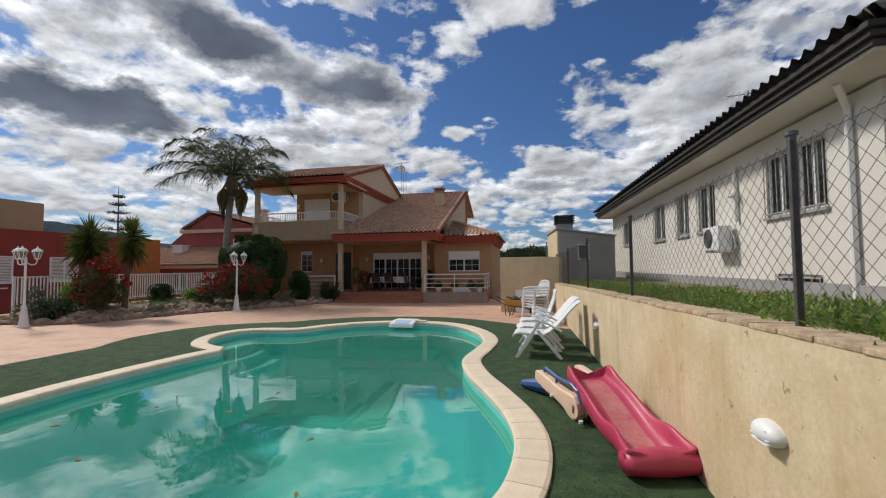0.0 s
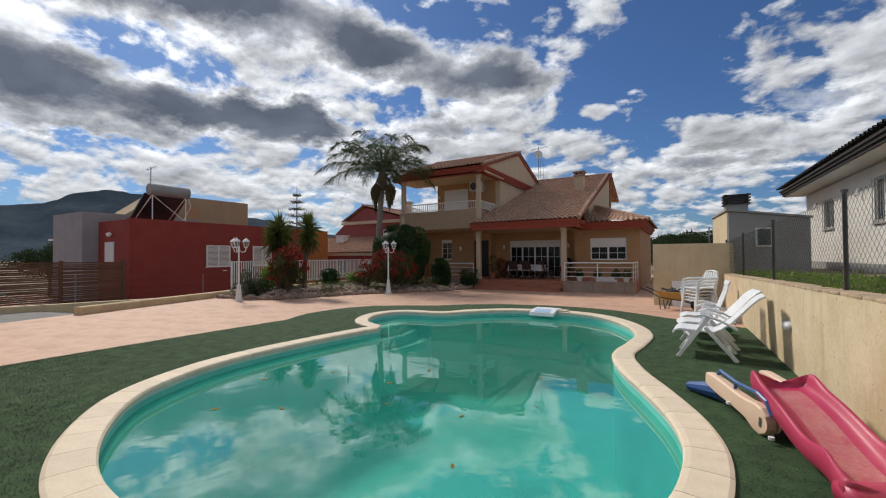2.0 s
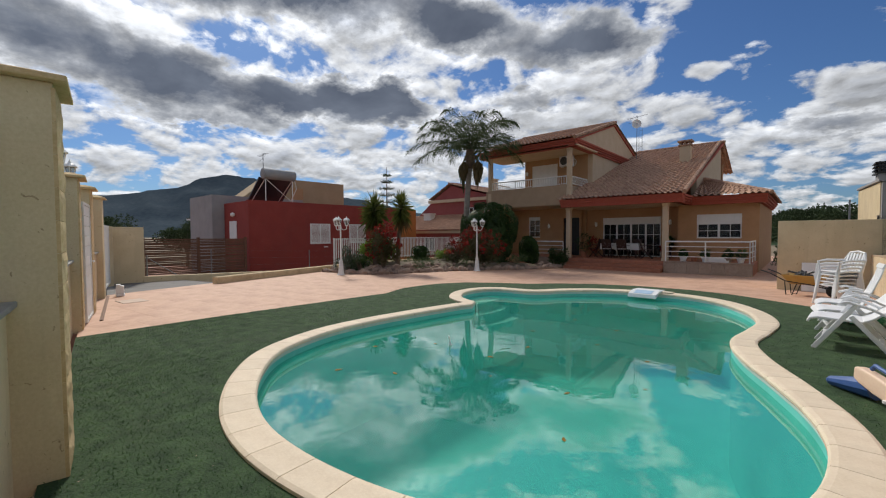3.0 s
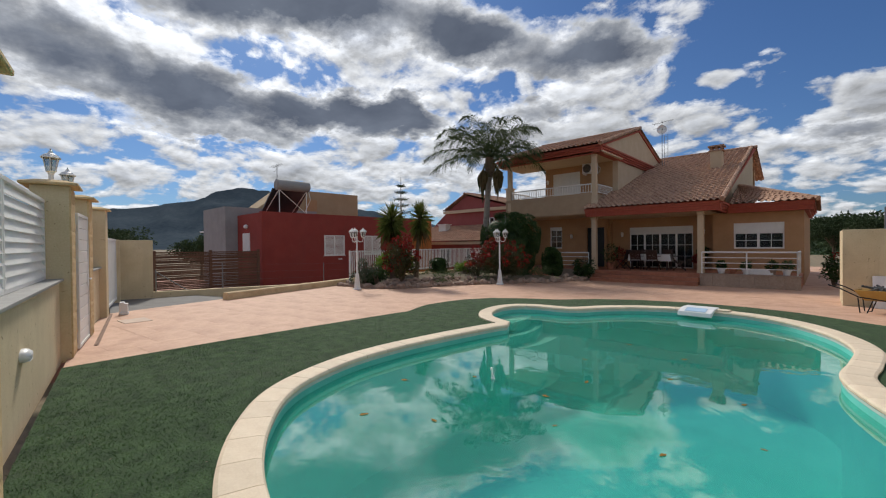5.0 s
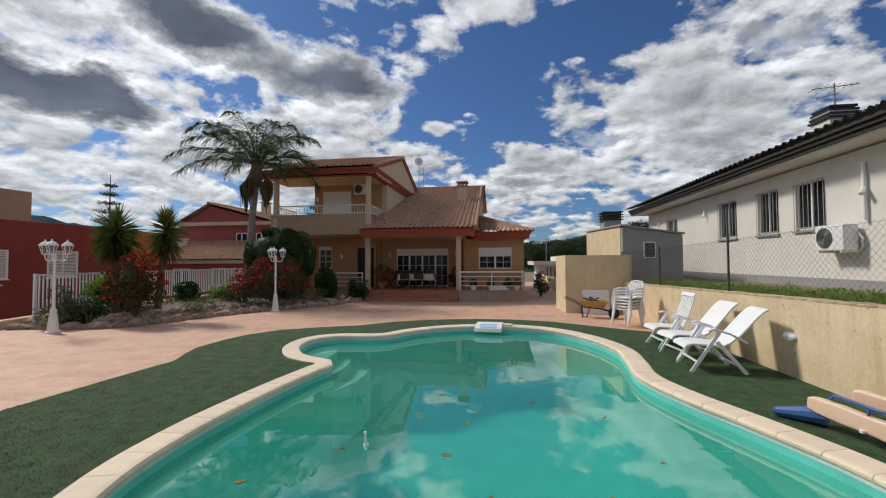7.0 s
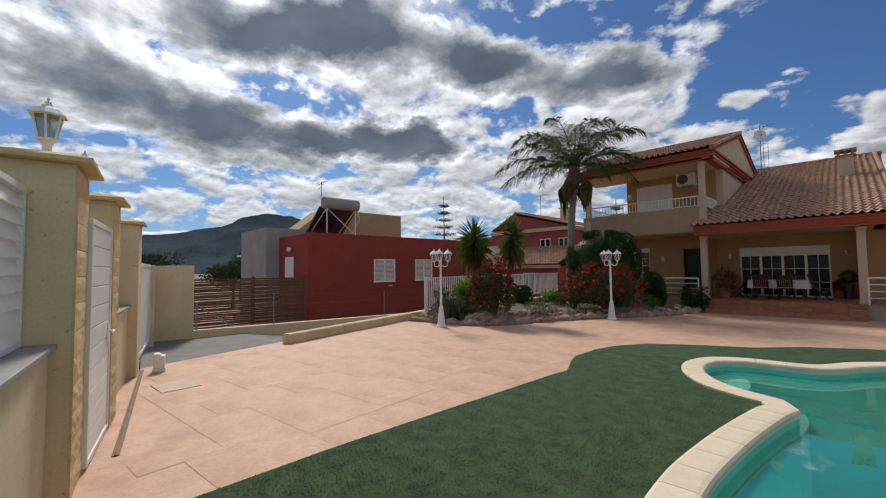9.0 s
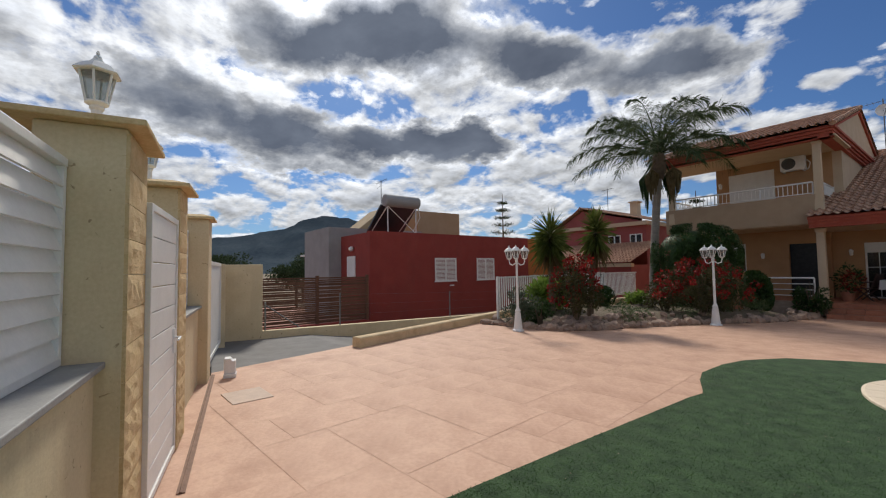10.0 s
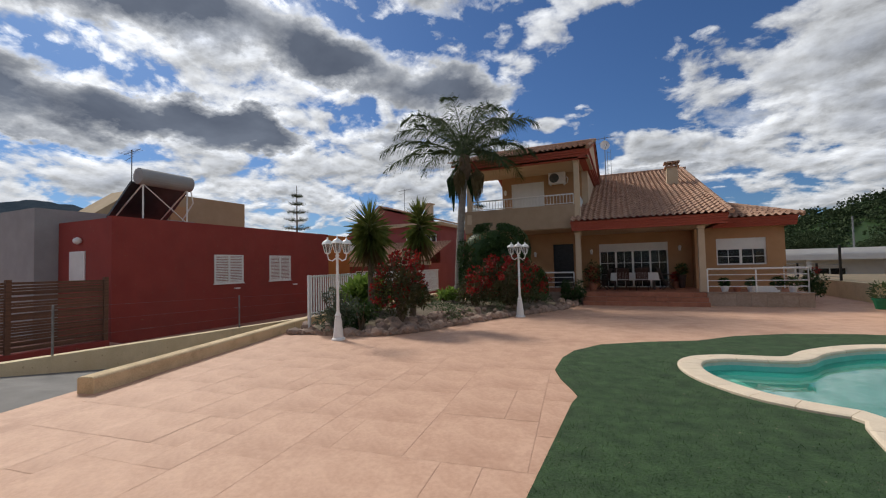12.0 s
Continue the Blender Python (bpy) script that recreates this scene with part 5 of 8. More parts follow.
def build_neighbour_east():
    g = Geo()
    g.add([(x, y, z) for y in (-3.0, 16.0) for x, z in ((1.98, -2.6), (40, -2.6), (40, 0.95), (5.5, 1.0), (1.98, wall_top(y) - 0.09))], [(4, 3, 2, 1, 0), (5, 6, 7, 8, 9), (0, 1, 6, 5), (1, 2, 7, 6), (2, 3, 8, 7), (3, 4, 9, 8), (4, 0, 5, 9)])
    g.box(6.0, 40, 16.0, 26, -2.6, 1.0).box(6.0, 40, 26, 40, -2.6, 0.25).box(2.0, 6.0, 16.0, 23.0, -2.6, 0.95).box(2.0, 6.0, 23.0, 40.0, -2.6, 0.30)
    tagged(g.make("ground_terrace", "earth"), "raised earth plot of the neighbouring house", "ground", kind="structure")
    h = group_at("white_house")
    tagged(h, "long white single-storey house with dark tiled roof", "house")
    wins = [(20.45, 21.6, 2.45, 3.55), (15.85, 16.95, 2.4, 3.68), (13.78, 14.72, 2.4, 3.68), (12.1, 13.1, 2.42, 3.66), (9.05, 9.85, 2.45, 3.66), (8.2, 8.92, 2.45, 3.66), (8.4, 9.6, 1.0, 1.35)]
    W = Geo()
    wall_with_holes(W, "y", 5.5, 0.3, 7.1, 24.0, 0.9, 4.05, wins)
    W.box(5.8, 16.0, 7.1, 7.4, 0.9, 4.05).box(5.8, 16, 23.7, 24, 0.9, 4.05)
    W.make("wall", "white_wall", h)
    Geo().box(5.44, 5.5, 7.1, 24.0, 0.9, 1.22).make("plinth", "grey_wall", h)
    for w in wins:
        barred_window(h, *w, 5.5)
    # one sheet stands for all the rooms, their shade painted in its colour
    Geo().box(5.9, 6.0, 7.5, 23.6, 1.0, 4.0).make("inner_room", "roomshade", h)
    S = Geo().box(4.85, 5.8, 6.3, 24.6, 4.10, 4.16).box(5.8, 16, 6.3, 7.4, 4.10, 4.16)
    S.make("soffit", "white_wall", h)
    F = Geo()
    for k in range(3):
        F.box(4.80 - 0.06 * k, 5.2, 6.25 - 0.06 * k, 24.7, 4.14 + 0.09 * k, 4.22 + 0.09 * k)
        F.box(5.2, 16.0, 6.25 - 0.06 * k, 6.6, 4.14 + 0.09 * k, 4.22 + 0.09 * k)
    F.make("fascia", "darktile", h, bevel=0.01)
    for ob in (tiled_slope((4.6, 24.7, 4.42), (4.6, 6.05, 4.42), (10.3, 24.7, 6.3), (10.3, 11.7, 6.3), 0.26, name="roof", mat="darktile"),
               tiled_slope((4.6, 6.05, 4.42), (16.0, 6.05, 4.42), (10.3, 11.7, 6.3), (10.4, 11.7, 6.3), 0.26, name="roof", mat="darktile")):
        ob.parent = h
    c = Geo().box(6.6, 7.3, 13.4, 14.1, 4.6, 5.75)
    c.make("chimney", "white_wall", h)
    c = Geo()
    for k in range(4):
        c.box(6.55 + 0.02 * k, 7.35 - 0.02 * k, 13.35 + 0.02 * k, 14.15 - 0.02 * k, 5.5 + 0.1 * k, 5.56 + 0.1 * k)
    c.make("chimney_cap", "black", h)
    c = Geo().lathe([(0.30, 4.5), (0.28, 4.72), (0.20, 4.80), (0.08, 4.84)], 12, (5.2, 6.6, 0))
    c.make("hip_finial", "darktile", h)
    Geo().tube([(5.44, 7.62, 1.0), (5.44, 7.62, 3.85), (5.1, 7.3, 4.1)], 0.05, 8).make("pipe", "white", h)
    Geo().tube([(5.44, 10.95, 2.5), (5.44, 10.95, 3.75)], 0.045, 8).make("pipe", "white", h)
    Geo().tube([(5.44, 10.95, 3.2), (5.3, 10.85, 3.05)], 0.045, 8).make("pipe", "white", h)
    for y in (17.9, 22.4):
        Geo().tube([(5.46, y, 3.55), (5.36, y - 0.1, 3.3)], 0.04, 8).make("pipe", "white", h)
    # air conditioner on a bracket
    air_conditioner(pose(5.48, 11.5, 1.82, 0, 0, -90), "east")
    # outbuilding with a sloping roof
    b = group_at("outbuilding")
    tagged(b, "small outbuilding, sunlit side coloured beige and shaded front coloured grey", "outbuilding")
    # sun and shade are put into the wall colours: grey front, beige side
    W = Geo()
    W.add([(x, 16.05, z) for x, z in ((1.95, 0.9), (3.9, 0.9), (3.9, 2.55), (1.95, 2.86))] + [(x, 16.25, z) for x, z in ((1.95, 0.9), (3.9, 0.9), (3.9, 2.55), (1.95, 2.86))],
          [(0, 1, 2, 3), (4, 7, 6, 5), (0, 4, 5, 1), (1, 5, 6, 2), (2, 6, 7, 3), (3, 7, 4, 0)])
    W.make("front_wall", "grey_wall", b)
    W = Geo().add([(x, y, z) for x in (1.93, 2.15) for y, z in ((16.25, 0.9), (22.0, 0.9), (22.0, 3.05), (16.25, 2.86))],
                  [(0, 1, 2, 3), (4, 7, 6, 5), (0, 4, 5, 1), (1, 5, 6, 2), (2, 6, 7, 3), (3, 7, 4, 0)])
    W.make("side_wall", "render_cream", b)
    R = Geo().add([(1.88, 15.98, 2.88), (3.95, 15.98, 2.56), (3.95, 22, 2.76), (1.88, 22, 3.08), (1.88, 15.98, 2.94), (3.95, 15.98, 2.62), (3.95, 22, 2.82), (1.88, 22, 3.14)],
                  [(0, 1, 2, 3), (4, 7, 6, 5), (0, 4, 5, 1), (1, 5, 6, 2), (2, 6, 7, 3), (3, 7, 4, 0)])
    R.make("roof", "grey_wall", b)
    W = Geo().box(2.62, 3.02, 16.0, 16.06, 1.75, 2.32)
    W.make("window", "white", b, bevel=0.01)
    Geo().box(2.66, 2.98, 15.985, 16.0, 1.79, 2.28).make("pane", "glass", b)
    c = Geo().box(2.2, 2.9, 19.6, 20.3, 2.8, 3.42)
    c.make("chimney", "grey_wall", b)
    c = Geo()
    for k in range(4):
        c.box(2.12, 2.98, 19.52, 20.38, 3.43 + k * 0.11, 3.47 + k * 0.11)
    for x in (2.2, 2.84):
        for y in (19.6, 20.24):
            c.box(x, x + 0.06, y, y + 0.06, 3.42, 3.82)
    c.make("chimney_cap", "black", b)


def air_conditioner(m, where):
    e = group_at("air_conditioner", m)
    tagged(e, "white outdoor air-conditioning unit fixed to the wall", "air conditioner", group="air conditioners")
    b = Geo().box(-0.4, 0.4, -0.36, -0.06, 0.05, 0.62)
    b.make("casing", "plastic", e, bevel=0.02)
    g = Geo()
    for r in (0.06, 0.12, 0.18, 0.23):
        ring = [(-0.12 + r * math.cos(2 * math.pi * k / 20), -0.37, 0.335 + r * math.sin(2 * math.pi * k / 20)) for k in range(21)]
        g.tube(ring, 0.005, 5)
    for k in range(8):
        w = math.pi * k / 4
        g.tube([(-0.12 + 0.05 * math.cos(w), -0.37, 0.335 + 0.05 * math.sin(w)), (-0.12 + 0.235 * math.cos(w), -0.37, 0.335 + 0.235 * math.sin(w))], 0.004, 5)
    g.make("fan_guard", "metal", e)
    disc = Geo()
    disc.add([(-0.12 + 0.235 * math.cos(2 * math.pi * k / 20), -0.3615, 0.335 + 0.235 * math.sin(2 * math.pi * k / 20)) for k in range(20)], [tuple(range(20))])
    disc.make("fan_opening", "post", e)
    for x in (-0.32, 0.32):
        Geo().box(x - 0.02, x + 0.02, -0.36, 0.0, 0.0, 0.05).make("bracket", "white", e)
    k = Geo()
    k.tube([(0.42, -0.1, 0.45), (0.52, -0.08, 0.3), (0.46, -0.04, 0.1), (0.3, -0.02, 0.0)], 0.02, 6)
    k.make("hose", "white", e)
    return e


def louvred_shutter(parent, y0, y1, z0, z1, x):
    """White louvred shutters on a wall that faces +x."""
    e = group_at("window", pose(x, (y0 + y1) / 2, z0))
    e.parent = parent
    w, h = (y1 - y0) / 2, z1 - z0
    g = Geo().box(-0.03, 0.06, -w - 0.05, w + 0.05, -0.04, 0.0).box(0, 0.05, -w, w, h - 0.06, h).box(0, 0.05, -w, w, 0, 0.06)
    for y in (-w, -0.035, w - 0.07):
        g.box(0, 0.05, y, y + 0.07, 0.06, h - 0.06)
    g.make("frame", "white", e)
    s = Geo()
    n = int((h - 0.12) / 0.07)
    for k in range(n):
        z = 0.06 + (h - 0.12) * (k + 0.5) / n
        s.box(0.012, 0.038, -w + 0.07, w - 0.07, z - 0.026, z + 0.020)
    s.make("slats", "white", e)


def build_neighbours_west():
    h = group_at("red_house")
    tagged(h, "flat-roofed dark red house with white louvred shutters", "house")
    W = Geo()
    wall_with_holes(W, "y", -23.7, 0.3, 10.6, 22.0, -2.6, 3.58, [])
    wall_with_holes(W, "x", 10.6, 0.3, -26.85, -23.7, -2.6, 3.52, [])
    W.box(-32, -23.7, 10.9, 22.0, 3.2, 3.45).box(-26.85, -26.6, 10.9, 22, -2.6, 3.5)
    W.make("wall", "red_wall", h)
    # far end of the red house, as a block in orange
    Geo().box(-26.6, -23.42, 22.0, 24.1, -2.6, 3.55).make("annexe_wall", "orange_wall", h)
    louvred_shutter(h, 14.48, 15.95, 1.0, 2.27, -23.4)
    louvred_shutter(h, 17.5, 18.9, 1.0, 2.27, -23.4)
    e = Geo().box(-26.0, -25.0, 10.55, 10.6, 1.3, 2.4)
    e.make("window", "white", h, bevel=0.01)
    s = Geo()
    for k in range(14):
        s.box(-25.93, -25.07, 10.53, 10.55, 1.35 + k * 0.073, 1.395 + k * 0.073)
    s.make("slats", "white", h)
    g = Geo().lathe([(0.02, -0.13), (0.11, -0.08), (0.14, 0.0), (0.11, 0.08), (0.02, 0.13)], 12, (-25.3, 10.48, 2.78))
    g.make("globe_lamp", "white", h, smooth=True)
    for y in (15.6, 19.2):
        Geo().box(-23.4, -23.3, y - 0.12, y + 0.12, 0.72, 0.78).make("vent", "white", h)
    # grey and tan volumes behind
    b = group_at("grey_house")
    tagged(b, "grey and tan flat-roofed house beyond the red one", "house")
    Geo().box(-30.8, -26.87, 9.9, 16.0, -2.6, 4.05).make("grey_volume", "grey_wall", b)
    g = Geo().add([(x, y, z) for x in (-32.6, -30.4) for y, z in ((13.2, -2.6), (22.0, -2.6), (22.0, 6.0), (15.3, 5.95), (13.2, 4.3))],
                  [(0, 1, 2, 3, 4), (5, 9, 8, 7, 6), (0, 5, 6, 1), (1, 6, 7, 2), (2, 7, 8, 3), (3, 8, 9, 4), (4, 9, 5, 0)])
    g.make("tan_volume", "tan_wall", b)
    Geo().box(-30.4, -30.3, 17.0, 18.0, 3.4, 5.3).make("roof_door", "house_wall", b)
    Geo().box(-31.6, -31.3, 10.2, 10.5, -2.6, 2.6).make("porch_post", "white", b)
    Geo().box(-31.9, -30.8, 10.0, 12.6, 2.6, 2.7).make("canopy", "white", b)
    # solar water heater on the roof
    s = group_at("solar_water_heater", pose(-24.6, 12.6, 3.45))
    tagged(s, "solar water heater with a steel tank on the red house roof", "solar heater")
    t = Geo().tube([(0.9, -1.05, 1.75), (0.9, -1.0, 1.75), (0.9, 1.0, 1.75), (0.9, 1.05, 1.75)], [0.20, 0.31, 0.31, 0.20], 20)
    t.make("tank", "grey_wall", s, smooth=False)
    p = Geo().add([(x, y, z) for y in (-1.1, 1.1) for x, z in ((-0.9, 0.25), (0.65, 1.5), (0.60, 1.57), (-0.95, 0.32))],
                  [(0, 1, 2, 3), (4, 7, 6, 5), (0, 4, 5, 1), (1, 5, 6, 2), (2, 6, 7, 3), (3, 7, 4, 0)])
    p.make("collector", "solar", s)
    k = Geo()
    for y in (-0.85, 0.85):
        k.tube([(0.95, y, 0.0), (0.95, y, 1.5)], 0.03, 6).tube([(-0.9, y, 0.0), (-0.9, y, 0.3)], 0.03, 6).tube([(0.9, y, 1.45), (-0.9, y, 0.28)], 0.03, 6)
    k.tube([(0.97, -0.85, 1.45), (0.97, 0.85, 0.1)], 0.02, 6)
    k.tube([(1.0, 0.95, 1.6), (0.9, 1.15, 1.0), (0.2, 1.15, 0.3)], 0.025, 6)
    k.make("stand", "white", s)
    antenna(pose(-27.0, 13.2, 3.45), 3.6)
    # slatted fence of the forecourt
    f = group_at("wooden_fence", pose(-22.85, 10.15, -0.75, 0, 0, -90))
    tagged(f, "dark brown slatted wooden fence on the forecourt", "fence")
    n = 4
    for k in range(n + 1):
        Geo().box(k * 2.35 - 0.06, k * 2.35 + 0.06, -0.06, 0.06, 0, 2.2).make("post", "wood", f)
    rng = random.Random(4)
    me = []
    for k in range(3):
        me.append(Geo().box(0.07, 2.28, -0.012, 0.012, 0, 0.064).make("slat", "wood", f).data)
    for ob in [o for o in f.children if o.name.startswith("slat")]:
        bpy.data.objects.remove(ob)
    for k in range(n):
        for j in range(25):
            ob = new("slat", me[rng.randrange(3)])
            ob.parent = f
            ob.matrix_basis = pose(k * 2.35, rng.uniform(-0.02, 0.02), 0.16 + j * 0.079 + rng.uniform(-0.008, 0.008), 0, rng.uniform(-0.5, 0.5), 0)
    g = Geo().box(-36.0, -18.1, -8.0, 10.6, -2.6, -0.80).box(-23.4, -18.3, 10.6, 22.0, -2.6, -0.9)
    tagged(g.make("ground_forecourt", "forecourt"), "reddish paved forecourt of the red house", "ground", kind="structure")
    g = Geo().box(-23.0, -22.7, -2.0, 10.2, -0.8, -0.62)
    tagged(g.make("wall_forecourt", "red_wall"), "low dark red base wall under the slatted fence", "wall", kind="structure")


def antenna(m, high):
    e = group_at("tv_antenna", m)
    tagged(e, "thin metal rooftop television antenna on a mast", "antenna", group="rooftop antennas")
    g = Geo().tube([(0, 0, 0), (0, 0, high)], 0.022, 6).tube([(-0.6, 0, high - 0.15), (0.65, 0, high - 0.05)], 0.012, 5)
    for k in range(7):
        x = -0.5 + k * 0.17
        w = 0.28 - 0.02 * k
        g.tube([(x, -w, high - 0.14 + k * 0.012), (x, w, high - 0.14 + k * 0.012)], 0.007, 4)
    g.tube([(-0.5, 0, high - 0.45), (0.1, 0, high - 0.3)], 0.010, 4)
    g.make("mast", "metal", e)
    return e


def build_pink_house():
    h = group_at("rose_house")
    tagged(h, "two-storey rose house with low tiled roofs", "house")
    W = Geo().box(-27.0, -19.6, 30.0, 40.0, -2.6, 4.55).box(-30.2, -18.8, 26.3, 30.0, -2.6, 1.75)
    front = ((-27.0, 4.8), (-19.7, 4.8), (-24.6, 6.1))
    W.add([(x, y, z) for y in (30.0, 30.25) for x, z in front], [(0, 1, 2), (3, 5, 4), (0, 3, 4, 1), (1, 4, 5, 2), (2, 5, 3, 0)])
    # tall side wing under one long slope
    wing = ((-30.6, -2.6), (-24.9, -2.6), (-24.9, 6.5), (-25.7, 6.62), (-30.6, 3.05))
    W.add([(x, y, z) for y in (31.2, 40.0) for x, z in wing], [(0, 1, 2, 3, 4), (9, 8, 7, 6, 5), (0, 5, 6, 1), (1, 6, 7, 2), (2, 7, 8, 3), (3, 8, 9, 4), (4, 9, 5, 0)])
    W.make("wall", "pink_wall", h)
    T = Geo().box(-27.3, -19.4, 29.7, 30.0, 4.55, 4.82).box(-19.6, -19.4, 30.0, 40.0, 4.55, 4.82).box(-30.4, -18.6, 25.95, 26.3, 1.62, 1.85)
    T.make("trim", "house_pale", h)
    for ob in (tiled_slope((-30.4, 25.85, 1.87), (-18.6, 25.85, 1.87), (-30.4, 30.0, 3.35), (-18.6, 30.0, 3.35)),
               tiled_slope((-19.3, 29.65, 4.84), (-19.3, 40.0, 4.84), (-24.6, 29.65, 6.25), (-24.6, 40.0, 6.25)),
               tiled_slope((-27.3, 40.0, 4.84), (-27.3, 29.65, 4.84), (-24.6, 40.0, 6.25), (-24.6, 29.65, 6.25))):
        ob.parent = h
    ridge_line((-24.6, 29.6, 6.3), (-24.6, 40.0, 6.3), h)
    for x0, x1, z0, z1, y in ((-22.4, -21.45, 3.1, 3.95, 29.95), (-20.75, -19.85, 3.1, 3.95, 29.95), (-24.5, -23.3, 0.1, 1.3, 26.3), (-21.6, -20.6, 0.1, 1.3, 26.3), (-27.3, -26.2, 0.1, 1.3, 26.3)):
        window(h, x0, x1, z0, z1, y - 0.06, 1, 1, 2, shutter=0.0)
    c = Geo().box(-22.3, -21.75, 33, 33.6, 5.0, 6.7).box(-22.4, -21.65, 32.9, 33.7, 6.7, 6.8)
    c.make("chimney", "house_pale", h)
    c = Geo().box(-26.7, -25.8, 28.4, 29.0, 2.6, 3.42).box(-26.8, -25.7, 28.3, 29.1, 3.42, 3.5)
    c.make("small_chimney", "white", h)
    antenna(pose(-24.2, 33, 5.9), 2.3)


def ridge_mesh(name, mat, az0, az1, dist, profile, label, depth=0.35, n=90, rough=0.08):
    """A far range of hills between two azimuths: profile gives the elevation in degrees."""
    v, f = [], []
    rows = 14
    for i in range(n + 1):
        az = az0 + (az1 - az0) * i / n
        top = math.tan(radians(max(profile(az), 0.05))) * dist + 1.5
        for r in range(rows + 1):
            q = r / rows
            d = dist * (1 - depth * (1 - q))
            c = direction(az, 0) * d
            z = -2.6 + (top + 2.6) * (q ** 1.3) * (1 + rough * noise.noise(Vector((az * 0.35, q * 4, dist * 0.01))) * (4 * q * (1 - q) + 0.15))
            v.append((c.x, c.y, z))
    m = rows + 1
    f = [(i * m + r, (i + 1) * m + r, (i + 1) * m + r + 1, i * m + r + 1) for i in range(n) for r in range(rows)]
    me = bpy.data.meshes.new(name)
    me.from_pydata(v, [], f)
    me.materials.append(M[mat])
    me.polygons.foreach_set("use_smooth", [True] * len(f))
    return tagged(new(name, me), label, "hills", kind="structure")


def bump_at(a, c, w, h):
    return h * math.exp(-((a - c) / w) ** 2)


def west_range(a):
    steps = ((10, 1.2), (40, 1.9), (50, 4.2), (53, 4.8), (58, 5.4), (62, 6.3), (66, 7.1), (68, 7.4), (71, 7.3), (72.8, 6.1), (74, 5.6), (77, 5.1), (80.4, 4.4), (83, 4.4), (90, 3.4), (110, 2.4), (150, 1.5))
    for (a0, e0), (a1, e1) in zip(steps, steps[1:]):
        if a0 <= a <= a1:
            q = (a - a0) / (a1 - a0)
            base = e0 + (e1 - e0) * q
            break
    return base + 0.20 * noise.noise(Vector((a * 0.6, 0, 0))) + 0.14 * noise.noise(Vector((a * 1.9, 3, 0)))


def east_hill(a):
    wob = 0.25 * noise.noise(Vector((a * 0.4, 8, 0)))
    return 0.6 + bump_at(a, -25, 14, 5.2) + bump_at(a, -2, 8, 1.0) + wob


build_ground()
floor_base = build_patio()
build_turf()
pool_thing = build_pool()
build_south_wall()
build_east_wall()
build_fence()
build_west_side()
build_house()
build_neighbour_east()
build_neighbours_west()
build_pink_house()
ridge_mesh("backdrop_mountains", "mountain", 10, 150, 1800, west_range, "mountain range on the horizon, haze painted into its blue-grey colour", n=240, rough=0.3)
ridge_mesh("backdrop_hill", "hedge", -60, 12, 260, east_hill, "pine-covered hill behind the houses")


# ---- plants ----
def leaf_cloud(count, centre, radii, size, seed, slim=0.45, shell=0.55, lobes=7, flat=0.0):
    """Small folded leaves in uneven clumps that fill an ellipsoid; returns vertices and faces."""
    r = np.random.default_rng(seed)
    dirs = r.normal(size=(lobes * 3, 3))
    dirs /= np.linalg.norm(dirs, axis=1)[:, None]
    reach = r.uniform(0.75, 1.12, lobes * 3)
    d = r.normal(size=(count, 3))
    d /= np.linalg.norm(d, axis=1)[:, None]
    near = np.argmax(d @ dirs.T, axis=1)
    align = np.max(d @ dirs.T, axis=1)
    rad = (shell + (1 - shell) * r.random(count) ** 0.5) * reach[near] * (0.72 + 0.28 * align ** 3)
    p = np.array(centre) + d * rad[:, None] * np.array(radii)
    out = d + r.normal(scale=0.7, size=(count, 3))
    out[:, 2] *= 1 - flat
    out /= np.linalg.norm(out, axis=1)[:, None]
    side = np.cross(out, r.normal(size=(count, 3)))
    side /= np.linalg.norm(side, axis=1)[:, None] + 1e-9
    s = size * r.uniform(0.6, 1.35, count)[:, None]
    a, b = p, p + out * s
    m1, m2 = p + out * s * 0.5 + side * s * slim * 0.5, p + out * s * 0.5 - side * s * slim * 0.5
    v = np.stack([a, m1, b, m2], 1).reshape(-1, 3)
    i = np.arange(count) * 4
    f = np.stack([i, i + 1, i + 2, i + 3], 1)
    return v, f


def mesh_np(name, parts, mat, parent=None):
    vs, fs, o = [], [], 0
    for v, f in parts:
        vs.append(v)
        fs.append(f + o)
        o += len(v)
    me = bpy.data.meshes.new(name)
    me.from_pydata(np.concatenate(vs).tolist(), [], np.concatenate(fs).tolist())
    me.materials.append(M[mat])
    ob = new(name, me)
    if parent:
        ob.parent = parent
    return tagged(ob, kind="stuff")


